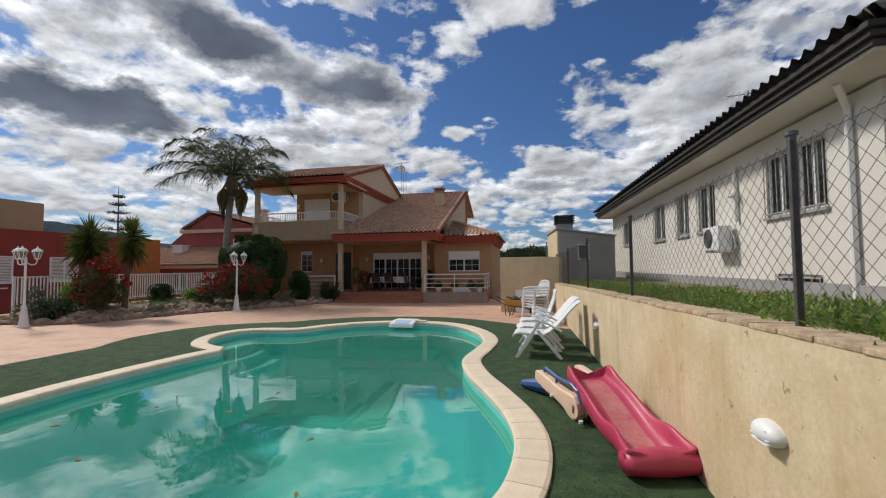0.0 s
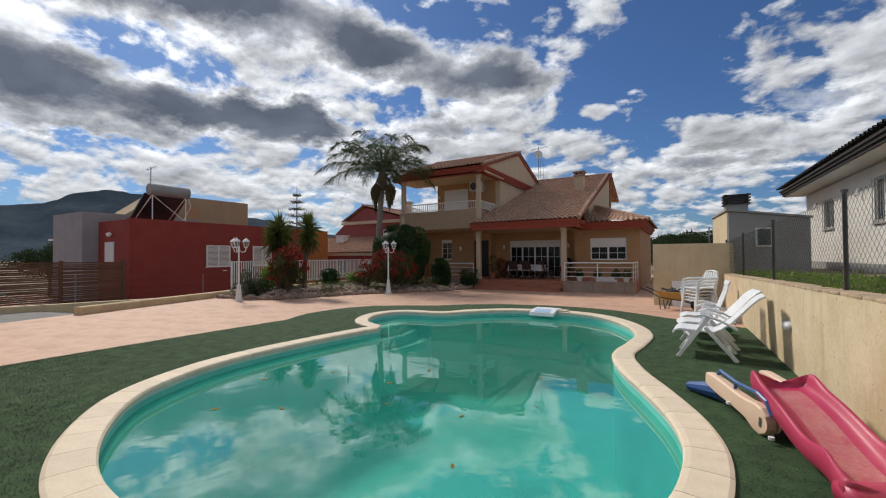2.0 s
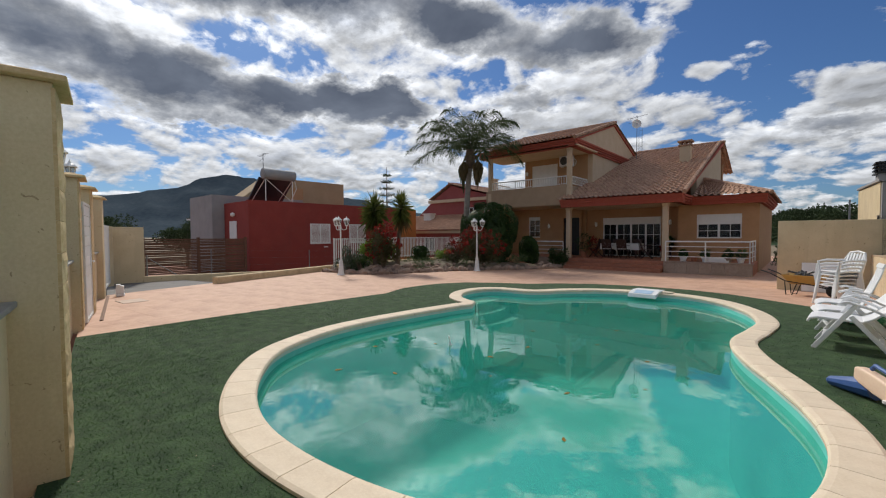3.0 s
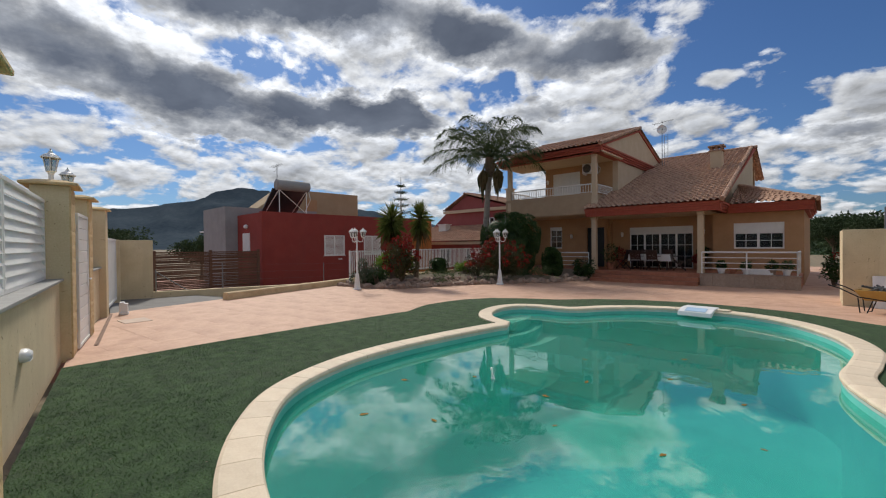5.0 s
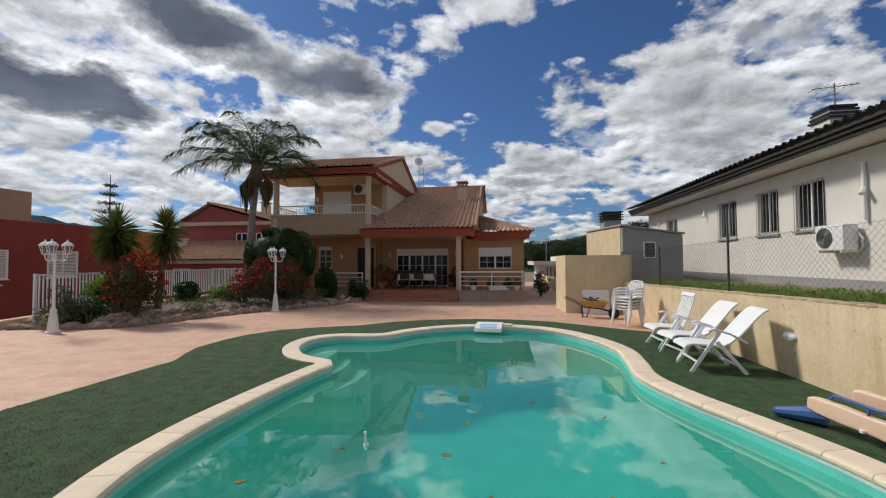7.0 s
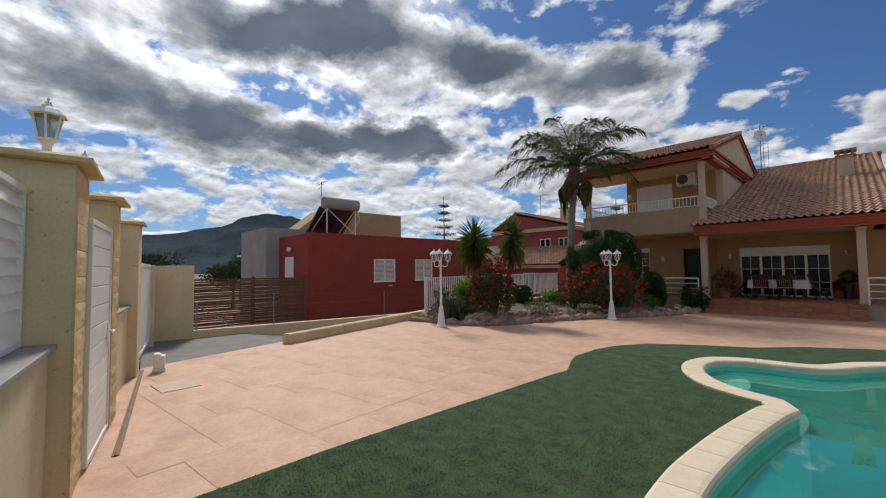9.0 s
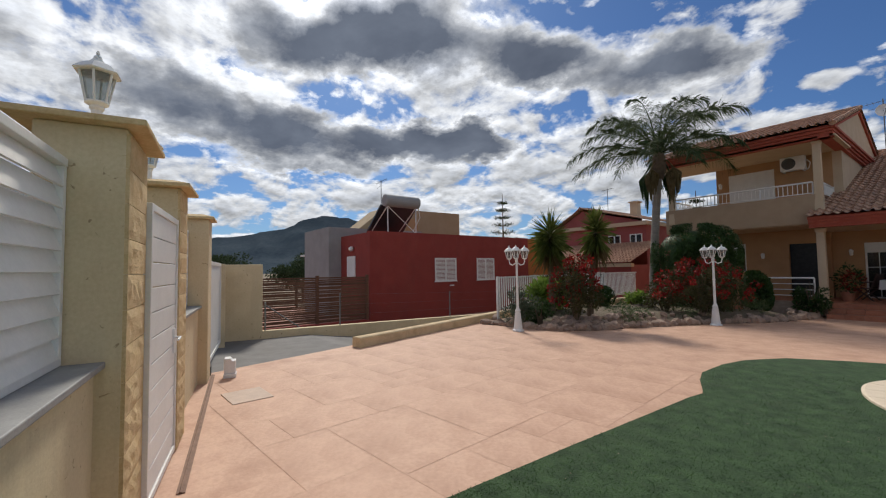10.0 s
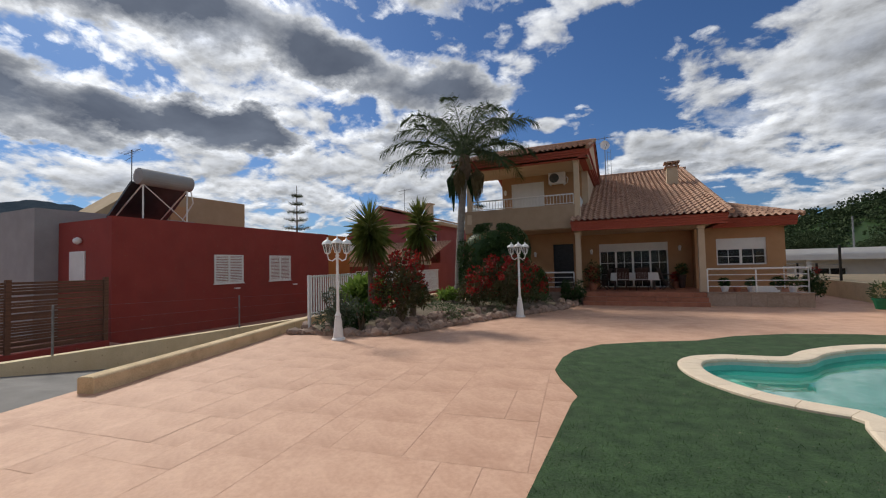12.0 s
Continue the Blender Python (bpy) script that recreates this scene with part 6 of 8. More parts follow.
def bush(name, label, x, y, z, rx, ry, h, leaves, seed, flowers=0, size=0.09, mat="shrub", category="shrub", lobes=9, group="", solid=False):
    e = group_at(name, pose(x, y, z))
    tagged(e, label, category, group=group)
    rng = random.Random(seed)
    g = Geo()
    for k in range(9):
        a = rng.uniform(0, 6.28)
        tip = (rx * 0.7 * math.cos(a) * rng.random(), ry * 0.7 * math.sin(a) * rng.random(), h * rng.uniform(0.55, 0.9))
        g.tube([(tip[0] * 0.1, tip[1] * 0.1, 0), (tip[0] * 0.5, tip[1] * 0.5, h * 0.4), tip], [0.03, 0.02, 0.006], 6)
    g.make("stems", "wood_bark", e)
    if solid:
        v, f = leaf_cloud(leaves, (0, 0, 0), (1, 1, 1), size / min(rx, h * 0.5), seed, lobes=lobes, shell=0.82, slim=0.6)
        r_ = np.linalg.norm(v, axis=1)[:, None] + 1e-9
        u = v / r_
        v = u / (np.sum(np.abs(u) ** 3.2, axis=1)[:, None] ** (1 / 3.2)) * np.clip(r_, 0.84, 1.03) * 0.97
        mesh_np("leaves", [(v * np.array((rx, ry, h * 0.5)) + np.array((0, 0, h * 0.5)), f)], mat, e)
        mesh_np("inner_leaves", [leaf_cloud(leaves // 3, (0, 0, h * 0.5), (rx * 0.70, ry * 0.70, h * 0.40), size * 2.2, seed + 5, slim=0.9, shell=0.75)], mat, e)
    else:
        parts, blooms = [], []
        for k in range(lobes):
            a, q = rng.uniform(0, 6.28), rng.random() ** 0.5
            c = (rx * 0.68 * q * math.cos(a), ry * 0.68 * q * math.sin(a), h * (0.25 + 0.55 * rng.random() * (1.1 - 0.5 * q)))
            s_ = rng.uniform(0.34, 0.55)
            parts.append(leaf_cloud(leaves // lobes, c, (rx * s_, ry * s_, h * s_ * 0.55), size, seed * 40 + k, lobes=4, shell=0.35))
        for k in range(int(flowers / 34)):
            a, el = rng.uniform(0, 6.28), rng.uniform(-0.3, 1.2)
            q = rng.uniform(0.45, 1.06)
            c = (rx * q * math.cos(a) * math.cos(el), ry * q * math.sin(a) * math.cos(el), h * (0.45 + 0.48 * math.sin(el)))
            s_ = rng.uniform(0.07, 0.2)
            blooms.append(leaf_cloud(34, c, (s_, s_, s_ * 0.9), size * 0.75, seed * 90 + k, slim=0.9, shell=0.3))
        mesh_np("leaves", parts, mat, e)
        if blooms:
            mesh_np("flowers", blooms, "flower", e)
    return e


def palm_tree(x, y, z, trunk, seed):
    e = group_at("palm_tree", pose(x, y, z))
    tagged(e, "tall queen palm with a grey ringed trunk and drooping fronds", "palm tree")
    rng = random.Random(seed)
    path, rad = [], []
    n = 34
    for k in range(n + 1):
        q = k / n
        path.append((0.40 * q ** 1.5, 0.0, trunk * q))
        rad.append((0.165 - 0.035 * q + 0.08 * max(0, 1 - q * 9)) * (1.0 + (0.05 if k % 2 else 0.0)))
    Geo().tube(path, rad, 12).make("trunk", "bark", e)
    top = Vector(path[-1])
    Geo().tube([top + Vector((0, 0, -0.5)), top + Vector((0, 0, -0.1)), top + Vector((0, 0, 0.4)), top + Vector((0, 0, 0.85))], [0.15, 0.27, 0.23, 0.05], 10).make("crownshaft", "wood_bark", e)
    v, f, stems = [], [], Geo()
    fronds, steps = 28, 20
    for k in range(fronds):
        az = k * 2.399 + rng.uniform(-0.2, 0.2)
        lift = 86 - 88 * (k / fronds) ** 1.2 + rng.uniform(-7, 7)
        length = rng.uniform(2.7, 3.5) * (1.0 if lift > 10 else 0.8)
        bend = (max(lift, 0) * 0.80 + rng.uniform(38, 74)) / steps
        p, q = top + Vector((0.12 * math.cos(az), 0.12 * math.sin(az), 0.50)), []
        el = radians(lift)
        for s in range(steps + 1):
            q.append(p.copy())
            el = max(el - radians(bend * (0.35 + 1.3 * s / steps)), radians(-84))
            p = p + Vector((math.cos(az) * math.cos(el), math.sin(az) * math.cos(el), math.sin(el))) * (length / steps)
        stems.tube(q, [0.032 * (1 - 0.88 * i / steps) for i in range(steps + 1)], 5)
        across = Vector((-math.sin(az), math.cos(az), 0))
        for i in range(16, steps * 6):
            u = i / 6
            a = q[int(u)].lerp(q[min(int(u) + 1, steps)], u - int(u))
            t = (q[min(int(u) + 1, steps)] - q[int(u)]).normalized()
            size = 0.80 * math.sin(math.pi * min(0.95, 0.14 + 0.80 * u / steps)) ** 0.6 * rng.uniform(0.7, 1.15)
            for sgn in (-1, 1):
                d = (t * rng.uniform(0.45, 0.85) + across * sgn * rng.uniform(0.45, 0.9) + Vector((0, 0, rng.uniform(-0.75, 0.65)))).normalized()
                mid = a + d * size * 0.45 + Vector((0, 0, -size * 0.05))
                tip = a + d * size * 0.86 + Vector((0, 0, -size * rng.uniform(0.15, 0.55)))
                w = t * 0.0085
                b = len(v)
                v += [tuple(a - w * 0.5), tuple(a + w * 0.5), tuple(mid + w), tuple(tip), tuple(mid - w)]
                f.append((b, b + 1, b + 2, b + 3, b + 4))
    stems.make("frond_stalks", "palm", e)
    tagged(loose("leaflets", v, f, "palm", e), kind="stuff")
    # bundles of fruit hanging beside the trunk
    for az, out, drop in ((2.9, 0.62, 1.75), (-0.25, 0.60, 1.85), (-1.7, 0.5, 1.5), (1.3, 0.55, 1.5)):
        g = Geo()
        hang = top + Vector((out * math.cos(az), out * math.sin(az), -0.15))
        g.tube([top + Vector((0, 0, 0.15)), top.lerp(hang, 0.6) + Vector((0, 0, 0.25)), hang], [0.04, 0.035, 0.03], 6)
        for k in range(70):
            w, r = rng.uniform(0, 6.28), 0.30 * rng.random() ** 0.5
            side = Vector((math.cos(w), math.sin(w), 0)) * r
            low = rng.uniform(0.55, 1.0) * drop * (1 - 0.55 * r / 0.30)
            g.tube([hang, hang + side * 0.9 + Vector((0, 0, -low * 0.5)), hang + side * 0.75 + Vector((0, 0, -low))], [0.014, 0.024, 0.012], 4)
        tagged(g.make("fruit_bundle", "deadpalm" if az < 0 else "hedge", e), kind="stuff")
    return e


def yucca_tree(x, y, z, trunk, crown, seed, lean=0.0):
    e = group_at("yucca_tree", pose(x, y, z))
    tagged(e, "yucca with a ball of stiff pointed leaves on a trunk", "yucca", group="garden yuccas")
    rng = random.Random(seed)
    Geo().tube([(0, 0, 0), (lean * 0.4, 0, trunk * 0.5), (lean, 0, trunk)], [0.10, 0.075, 0.07], 8).make("trunk", "wood_bark", e)
    parts = {"yucca": ([], []), "deadpalm": ([], [])}
    for k in range(330):
        az = rng.uniform(0, 6.283)
        s = rng.uniform(-1.0, 1.0)
        el = math.asin(s)
        base = Vector((lean, 0, trunk - 0.55 + 0.65 * (s + 1) / 2))
        d = Vector((math.cos(az) * math.cos(el), math.sin(az) * math.cos(el), math.sin(el)))
        ln = crown * rng.uniform(0.55, 0.95)
        side = d.cross(Vector((0, 0, 1))).normalized() * 0.031
        tip = base + d * ln + Vector((0, 0, -0.26 * ln * (1 - s) * rng.uniform(0.6, 1.3)))
        mid = base + d * ln * 0.5
        v, f = parts["deadpalm" if s < -0.62 else "yucca"]
        b = len(v)
        v += [tuple(base - side * 0.6), tuple(base + side * 0.6), tuple(mid + side), tuple(tip), tuple(mid - side)]
        f.append((b, b + 1, b + 2, b + 3, b + 4))
    loose("leaves", *parts["yucca"], "yucca", e)
    loose("dry_leaves", *parts["deadpalm"], "deadpalm", e)
    return e


def araucaria(x, y, z, high):
    e = group_at("norfolk_pine", pose(x, y, z))
    tagged(e, "slim Norfolk Island pine with tiers of branches", "conifer")
    Geo().tube([(0, 0, 0), (0, 0, high)], [0.16, 0.02], 8).make("trunk", "wood_bark", e)
    g, parts = Geo(), []
    tiers = 9
    for k in range(tiers):
        h = high * (0.42 + 0.56 * k / tiers)
        r = 1.75 * (1 - k / tiers) + 0.15
        for j in range(7):
            a = 2 * math.pi * j / 7 + k
            tip = Vector((r * math.cos(a), r * math.sin(a), h + 0.22 * r))
            g.tube([(0, 0, h), tuple(tip * 0.6 + Vector((0, 0, h * 0.4 - 0.02))), tuple(tip)], [0.03, 0.02, 0.01], 4)
            for q in (0.4, 0.65, 0.9):
                c = (tip.x * q, tip.y * q, h + 0.2 * r * q)
                parts.append(leaf_cloud(20, c, (0.20, 0.20, 0.06), 0.14, k * 31 + j * 3 + int(q * 10), slim=0.25))
    tagged(g.make("branches", "wood_bark", e), kind="stuff")
    mesh_np("needles", parts, "pine", e)


def tree(x, y, z, high, spread, seed, label="dark green pine tree beyond the houses", mat="pine", leaves=2600, size=0.35):
    e = group_at("tree", pose(x, y, z))
    tagged(e, label, "tree", group="background trees")
    rng = random.Random(seed)
    g = Geo().tube([(0, 0, 0), (0.1, 0, high * 0.4), (0.0, 0.1, high * 0.8)], [0.035 * high, 0.025 * high, 0.01 * high], 8)
    parts = []
    for k in range(12):
        a = rng.uniform(0, 6.28)
        r = spread * rng.uniform(0.15, 0.75)
        c = (r * math.cos(a), r * math.sin(a), high * rng.uniform(0.5, 0.92))
        g.tube([(0, 0, high * 0.45), (c[0] * 0.6, c[1] * 0.6, c[2] - 0.3)], [0.016 * high, 0.004 * high], 5)
        parts.append(leaf_cloud(leaves // 12, c, (spread * 0.42, spread * 0.42, high * 0.14), size, seed * 50 + k, shell=0.3))
    g.make("trunk", "wood_bark", e)
    mesh_np("crown", parts, mat, e)


BED = [(-14.6, 9.75), (-13.7, 9.88), (-12.5, 10.02), (-11.75, 10.75), (-11.2, 12.0), (-10.55, 13.5), (-9.95, 15.2), (-9.3, 17.3), (-9.0, 19.3), (-9.0, 20.6), (-15.3, 20.6), (-15.0, 11.0)]


def build_garden():
    # raised soil
    cx, cy = -12.6, 15.2
    rings, n = 7, 60
    ring = evenly([Vector(p) for p in BED], n)
    v = []
    for r in range(rings):
        q = r / rings
        for p in ring:
            x, y = p.x + (cx - p.x) * q, p.y + (cy - p.y) * q
            v.append((x, y, ground_z(y) - 0.02 + 0.34 * (1 - (1 - q) ** 3) + 0.07 * noise.noise(Vector((x, y, 0)) * 1.7) * min(1, 3 * q)))
    v.append((cx, cy, 0.38))
    f = [(r * n + k, r * n + (k + 1) % n, (r + 1) * n + (k + 1) % n, (r + 1) * n + k) for r in range(rings - 1) for k in range(n)]
    f += [((rings - 1) * n + k, (rings - 1) * n + (k + 1) % n, rings * n) for k in range(n)]
    g = Geo().add(v, f)
    bed = g.make("ground_garden_bed", "soil", smooth=True)
    tagged(bed, "raised garden bed of dry soil", "garden bed", kind="structure")
    # border rocks
    border = group_at("rock_border")
    tagged(border, "border of rough pinkish stones round the garden bed", "rock border")
    rng = random.Random(21)
    line = spline([Vector(p) for p in BED[:10]], 24, closed=False)
    shapes = []
    for s in range(6):
        bm = bmesh.new()
        bmesh.ops.create_icosphere(bm, subdivisions=2, radius=1.0)
        for p in bm.verts:
            p.co *= 0.8 + 0.45 * noise.noise(p.co * 1.3 + Vector((s * 9, 0, 0))) + 0.15 * noise.noise(p.co * 3.5 + Vector((0, s * 5, 0)))
        me = bpy.data.meshes.new("rock")
        bm.to_mesh(me)
        bm.free()
        me.materials.append(M["rock"])
        shapes.append(me)
    length, k = 0.0, 0
    while k < len(line) - 1:
        p = line[k]
        for row in range(3):
            if row and rng.random() > (0.75 if 9.95 < p.y < 13.5 else 0.25):
                continue
            r = rng.uniform(0.11, 0.20) if row == 0 else rng.uniform(0.09, 0.17)
            ob = new("rock", shapes[rng.randrange(6)])
            ob.parent = border
            inward = (Vector((cx, cy)) - p).normalized() * (row * 0.30 + rng.uniform(-0.03, 0.05) + 0.12)
            x, y = p.x + inward.x, p.y + inward.y
            ob.matrix_basis = pose(x, y, ground_z(y) + r * 0.32 + row * 0.10, rng.uniform(-25, 25), rng.uniform(-25, 25), rng.uniform(0, 360)) @ Matrix.Diagonal((r * 1.25, r, r * 0.85, 1))
        k += 3
    # small loose ground plants and stones
    parts = []
    for k in range(85):
        x, y = rng.uniform(-14.4, -9.6), rng.uniform(10.4, 19.5)
        if inside(x, y, BED):
            z = 0.22
            s = rng.uniform(0.12, 0.30)
            parts.append(leaf_cloud(90, (x, y, z + s * 0.4), (s, s, s * 0.7), 0.10, 500 + k, slim=0.2))
    tagged(mesh_np("low_plants", parts, "shrub"), "low dry-leaved plants scattered over the bed", "ground plants")
    bush("bougainvillea", "bougainvillea shrub covered in red bracts", -12.12, 11.0, 0.1, 0.72, 0.72, 1.95, 3600, 3, 1250, 0.085, mat="bougleaf", group="bougainvilleas", lobes=9)
    bush("bougainvillea", "sprawling bougainvillea shrub with red bracts", -10.75, 15.35, 0.1, 1.35, 1.1, 1.85, 6400, 4, 1800, 0.085, mat="bougleaf", group="bougainvilleas", lobes=10)
    bush("bougainvillea", "bougainvillea shrub with red bracts", -11.6, 14.9, 0.1, 0.75, 0.75, 1.2, 1300, 14, 600, 0.085, mat="bougleaf", group="bougainvilleas", lobes=8)
    bush("silver_shrub", "rounded shrub with silvery green leaves", -13.55, 10.35, 0.05, 0.78, 0.6, 1.10, 2600, 5, 0, 0.075, mat="silver")
    bush("dark_shrub", "low dark green shrub beside the silvery one", -12.95, 10.45, 0.05, 0.45, 0.45, 0.75, 1100, 25, 30, 0.08, mat="hedge")
    bush("clipped_hedge", "large clipped dark green hedge bush", -11.82, 17.9, -0.1, 1.40, 1.25, 3.3, 44000, 6, 0, 0.065, mat="hedge", category="hedge", lobes=24, solid=True)
    bush("round_shrub", "small clipped dark shrub by the terrace", -10.55, 19.75, -0.1, 0.50, 0.50, 1.55, 4200, 7, 0, 0.07, mat="hedge", solid=True)
    bush("terrace_shrub", "leafy dark shrub beside the steps", -9.15, 20.3, -0.2, 0.55, 0.45, 1.35, 1500, 8, 40, 0.10, mat="hedge")
    bush("ball_shrub", "small round green shrub before the white fence", -13.6, 14.6, 0.25, 0.42, 0.42, 0.75, 2200, 9, 0, 0.05, mat="hedge", solid=True)
    bush("grassy_clump", "bright green grassy clump by the fence", -13.9, 12.2, 0.2, 0.7, 0.7, 1.2, 900, 10, 0, 0.30, mat="ivy", category="plant")
    bush("grassy_clump", "bright green leafy clump in the bed", -12.9, 15.4, 0.25, 0.6, 0.5, 0.55, 700, 11, 0, 0.14, mat="ivy", category="plant")
    palm_tree(-13.3, 17.7, 0.15, 5.35, 2)
    yucca_tree(-13.45, 11.65, 0.2, 2.50, 0.86, 31)
    yucca_tree(-12.35, 11.95, 0.2, 2.58, 0.68, 32, lean=0.28)
    # white picket fence behind the bed
    f = group_at("picket_fence")
    tagged(f, "white metal picket fence behind the garden bed", "fence")
    pts = [Vector((-14.25, 10.15, 0)), Vector((-15.1, 14.5, 0)), Vector((-15.45, 20.5, 0))]
    bars = Geo()
    for a, b in zip(pts, pts[1:]):
        for z in (0.44, 1.36):
            bars.sweep([(-0.02, z - 0.02), (0.02, z - 0.02), (0.02, z + 0.02), (-0.02, z + 0.02)], a, b, (1, 0, 0))
    bars.make("rail", "white", f)
    picket = None
    for a, b in zip(pts, pts[1:]):
        m = int((b - a).length / 0.115)
        for k in range(m):
            c = a.lerp(b, k / m)
            if picket is None:
                ob = Geo().box(-0.014, 0.014, -0.014, 0.014, 0, 1.02).make("picket", "white", f)
                picket = ob.data
            else:
                ob = new("picket", picket)
                ob.parent = f
            ob.location = (c.x, c.y, 0.37)
            ob.rotation_euler = (0, 0, 0.2)
    for c in pts[:2] + [pts[0].lerp(pts[1], 0.5)]:
        Geo().box(c.x - 0.03, c.x + 0.03, c.y - 0.03, c.y + 0.03, 0.05, 1.40).make("fence_post", "white", f)
    # plants on the neighbour's strip
    parts = []
    r = np.random.default_rng(8)
    for k in range(330):
        y = r.uniform(-0.3, 16.0)
        x = 2.16 + r.random() ** 1.3 * 1.6
        h = r.uniform(0.06, 0.13)
        parts.append(leaf_cloud(110, (x, y, wall_top(y) - 0.09 - 0.03 * (x - 2) + h), (0.22, 0.24, h + 0.02), 0.062, 900 + k, slim=0.3, shell=0.4))
    tagged(mesh_np("groundcover", parts, "ivy"), "fleshy green groundcover on the raised strip", "groundcover")
    araucaria(-31.5, 28.0, -2.6, 11.0)
    araucaria(-17.5, 33.0, -2.6, 9.5)
    for k, (x, y, h, s) in enumerate(((5.0, 72, 8.0, 4.0), (10.5, 78, 8.5, 4.5), (17, 76, 7.5, 4.5), (0.5, 80, 7.5, 4), (25, 74, 7, 5))):
        tree(x, y, -2.6, h, s, 60 + k, leaves=12000, size=0.26)
    for k, (x, y, h, s) in enumerate(((-60, 30, 6, 4), (-68, 22, 7, 4), (-75, 34, 6, 4), (-52, 16, 5.5, 3.5), (-58, 9, 6.5, 3.5), (-48, 2, 5.5, 3), (-70, 12, 7, 4))):
        tree(x, y, -2.6, h, s, 80 + k, "olive green tree in the valley", "pine", 4200, 0.28)
    # woods on the hill
    parts = []
    r = np.random.default_rng(18)
    for k in range(900):
        az = r.uniform(-42, 6)
        q = r.random() ** 0.6
        d = 260 * (1 - 0.35 * (1 - q))
        c = direction(az, 0) * d
        top = math.tan(radians(east_hill(az))) * 260 + 1.5
        z = -2.6 + (top + 2.6) * q ** 1.3
        parts.append(leaf_cloud(70, (c.x, c.y, z + 1.4), (3.4, 3.4, 2.4), 1.15, 3000 + k, slim=0.7, shell=0.3))
    tagged(mesh_np("hill_woods", parts, "pine"), "pine woods covering the hill", "woods")


# ---- lamps, furniture and toys ----
def lamp_post(m):
    e = group_at("lamp_post", m)
    tagged(e, "white cast-iron lamp post with three lanterns on the patio", "lamp post", group="garden lamp posts")
    g = Geo().lathe([(0.15, 0), (0.15, 0.03), (0.115, 0.06), (0.10, 0.20), (0.075, 0.45), (0.06, 0.50), (0.075, 0.53), (0.05, 0.57), (0.034, 0.62), (0.03, 1.25), (0.042, 1.27), (0.03, 1.30),
                     (0.028, 1.80), (0.045, 1.83), (0.03, 1.87), (0.028, 1.95)], 12)
    g.make("pole", "white", e)
    for k in range(3):
        a = 2 * math.pi * k / 3 + 0.4
        c, s = math.cos(a), math.sin(a)
        arm = Geo().tube([(0.03 * c, 0.03 * s, 1.78), (0.12 * c, 0.12 * s, 1.72), (0.21 * c, 0.21 * s, 1.75), (0.235 * c, 0.235 * s, 1.84), (0.235 * c, 0.235 * s, 1.88)], 0.014, 8)
        arm.make("arm", "white", e)
        f = Geo().lathe([(0.03, 1.87), (0.055, 1.89), (0.06, 1.905)], 6, (0.235 * c, 0.235 * s, 0))
        f.lathe([(0.125, 2.09), (0.13, 2.10), (0.085, 2.16), (0.04, 2.185), (0.02, 2.20), (0.018, 2.225), (0.004, 2.25)], 6, (0.235 * c, 0.235 * s, 0))
        for j in range(6):
            w = math.pi * j / 3
            f.tube([(0.235 * c + 0.056 * math.cos(w), 0.235 * s + 0.056 * math.sin(w), 1.90), (0.235 * c + 0.105 * math.cos(w), 0.235 * s + 0.105 * math.sin(w), 2.095)], 0.008, 5)
        f.make("lantern_frame", "white", e)
        Geo().lathe([(0.05, 1.905), (0.098, 2.09)], 6, (0.235 * c, 0.235 * s, 0)).make("lantern_glass", "lampglass", e)
    return e


def bar(g, p, q, w, t, up=(0, 0, 1)):
    """A flat bar of width w and thickness t between two points."""
    p, q = Vector(p), Vector(q)
    d = (q - p).normalized()
    side = d.cross(Vector(up)).normalized()
    n = side.cross(d)
    vs = [e + side * a * w / 2 + n * b * t / 2 for e in (p, q) for a, b in ((-1, -1), (1, -1), (1, 1), (-1, 1))]
    g.add(vs, [(0, 1, 2, 3), (4, 7, 6, 5), (0, 4, 5, 1), (1, 5, 6, 2), (2, 6, 7, 3), (3, 7, 4, 0)])


def strip(g, profile, y0, y1, thick):
    """A curved board: an (x, z) line given thickness, from y0 to y1."""
    n = len(profile)
    v = []
    for i, (x, z) in enumerate(profile):
        a, b = Vector(profile[max(i - 1, 0)]), Vector(profile[min(i + 1, n - 1)])
        t = (b - a).normalized()
        nx, nz = -t.y * thick, t.x * thick
        v += [(x, y0, z), (x, y1, z), (x + nx, y1, z + nz), (x + nx, y0, z + nz)]
    f = [(i * 4 + k, i * 4 + (k + 1) % 4, (i + 1) * 4 + (k + 1) % 4, (i + 1) * 4 + k) for i in range(n - 1) for k in range(4)]
    f += [(0, 1, 2, 3)[::-1], tuple((n - 1) * 4 + k for k in range(4))]
    g.add(v, f)


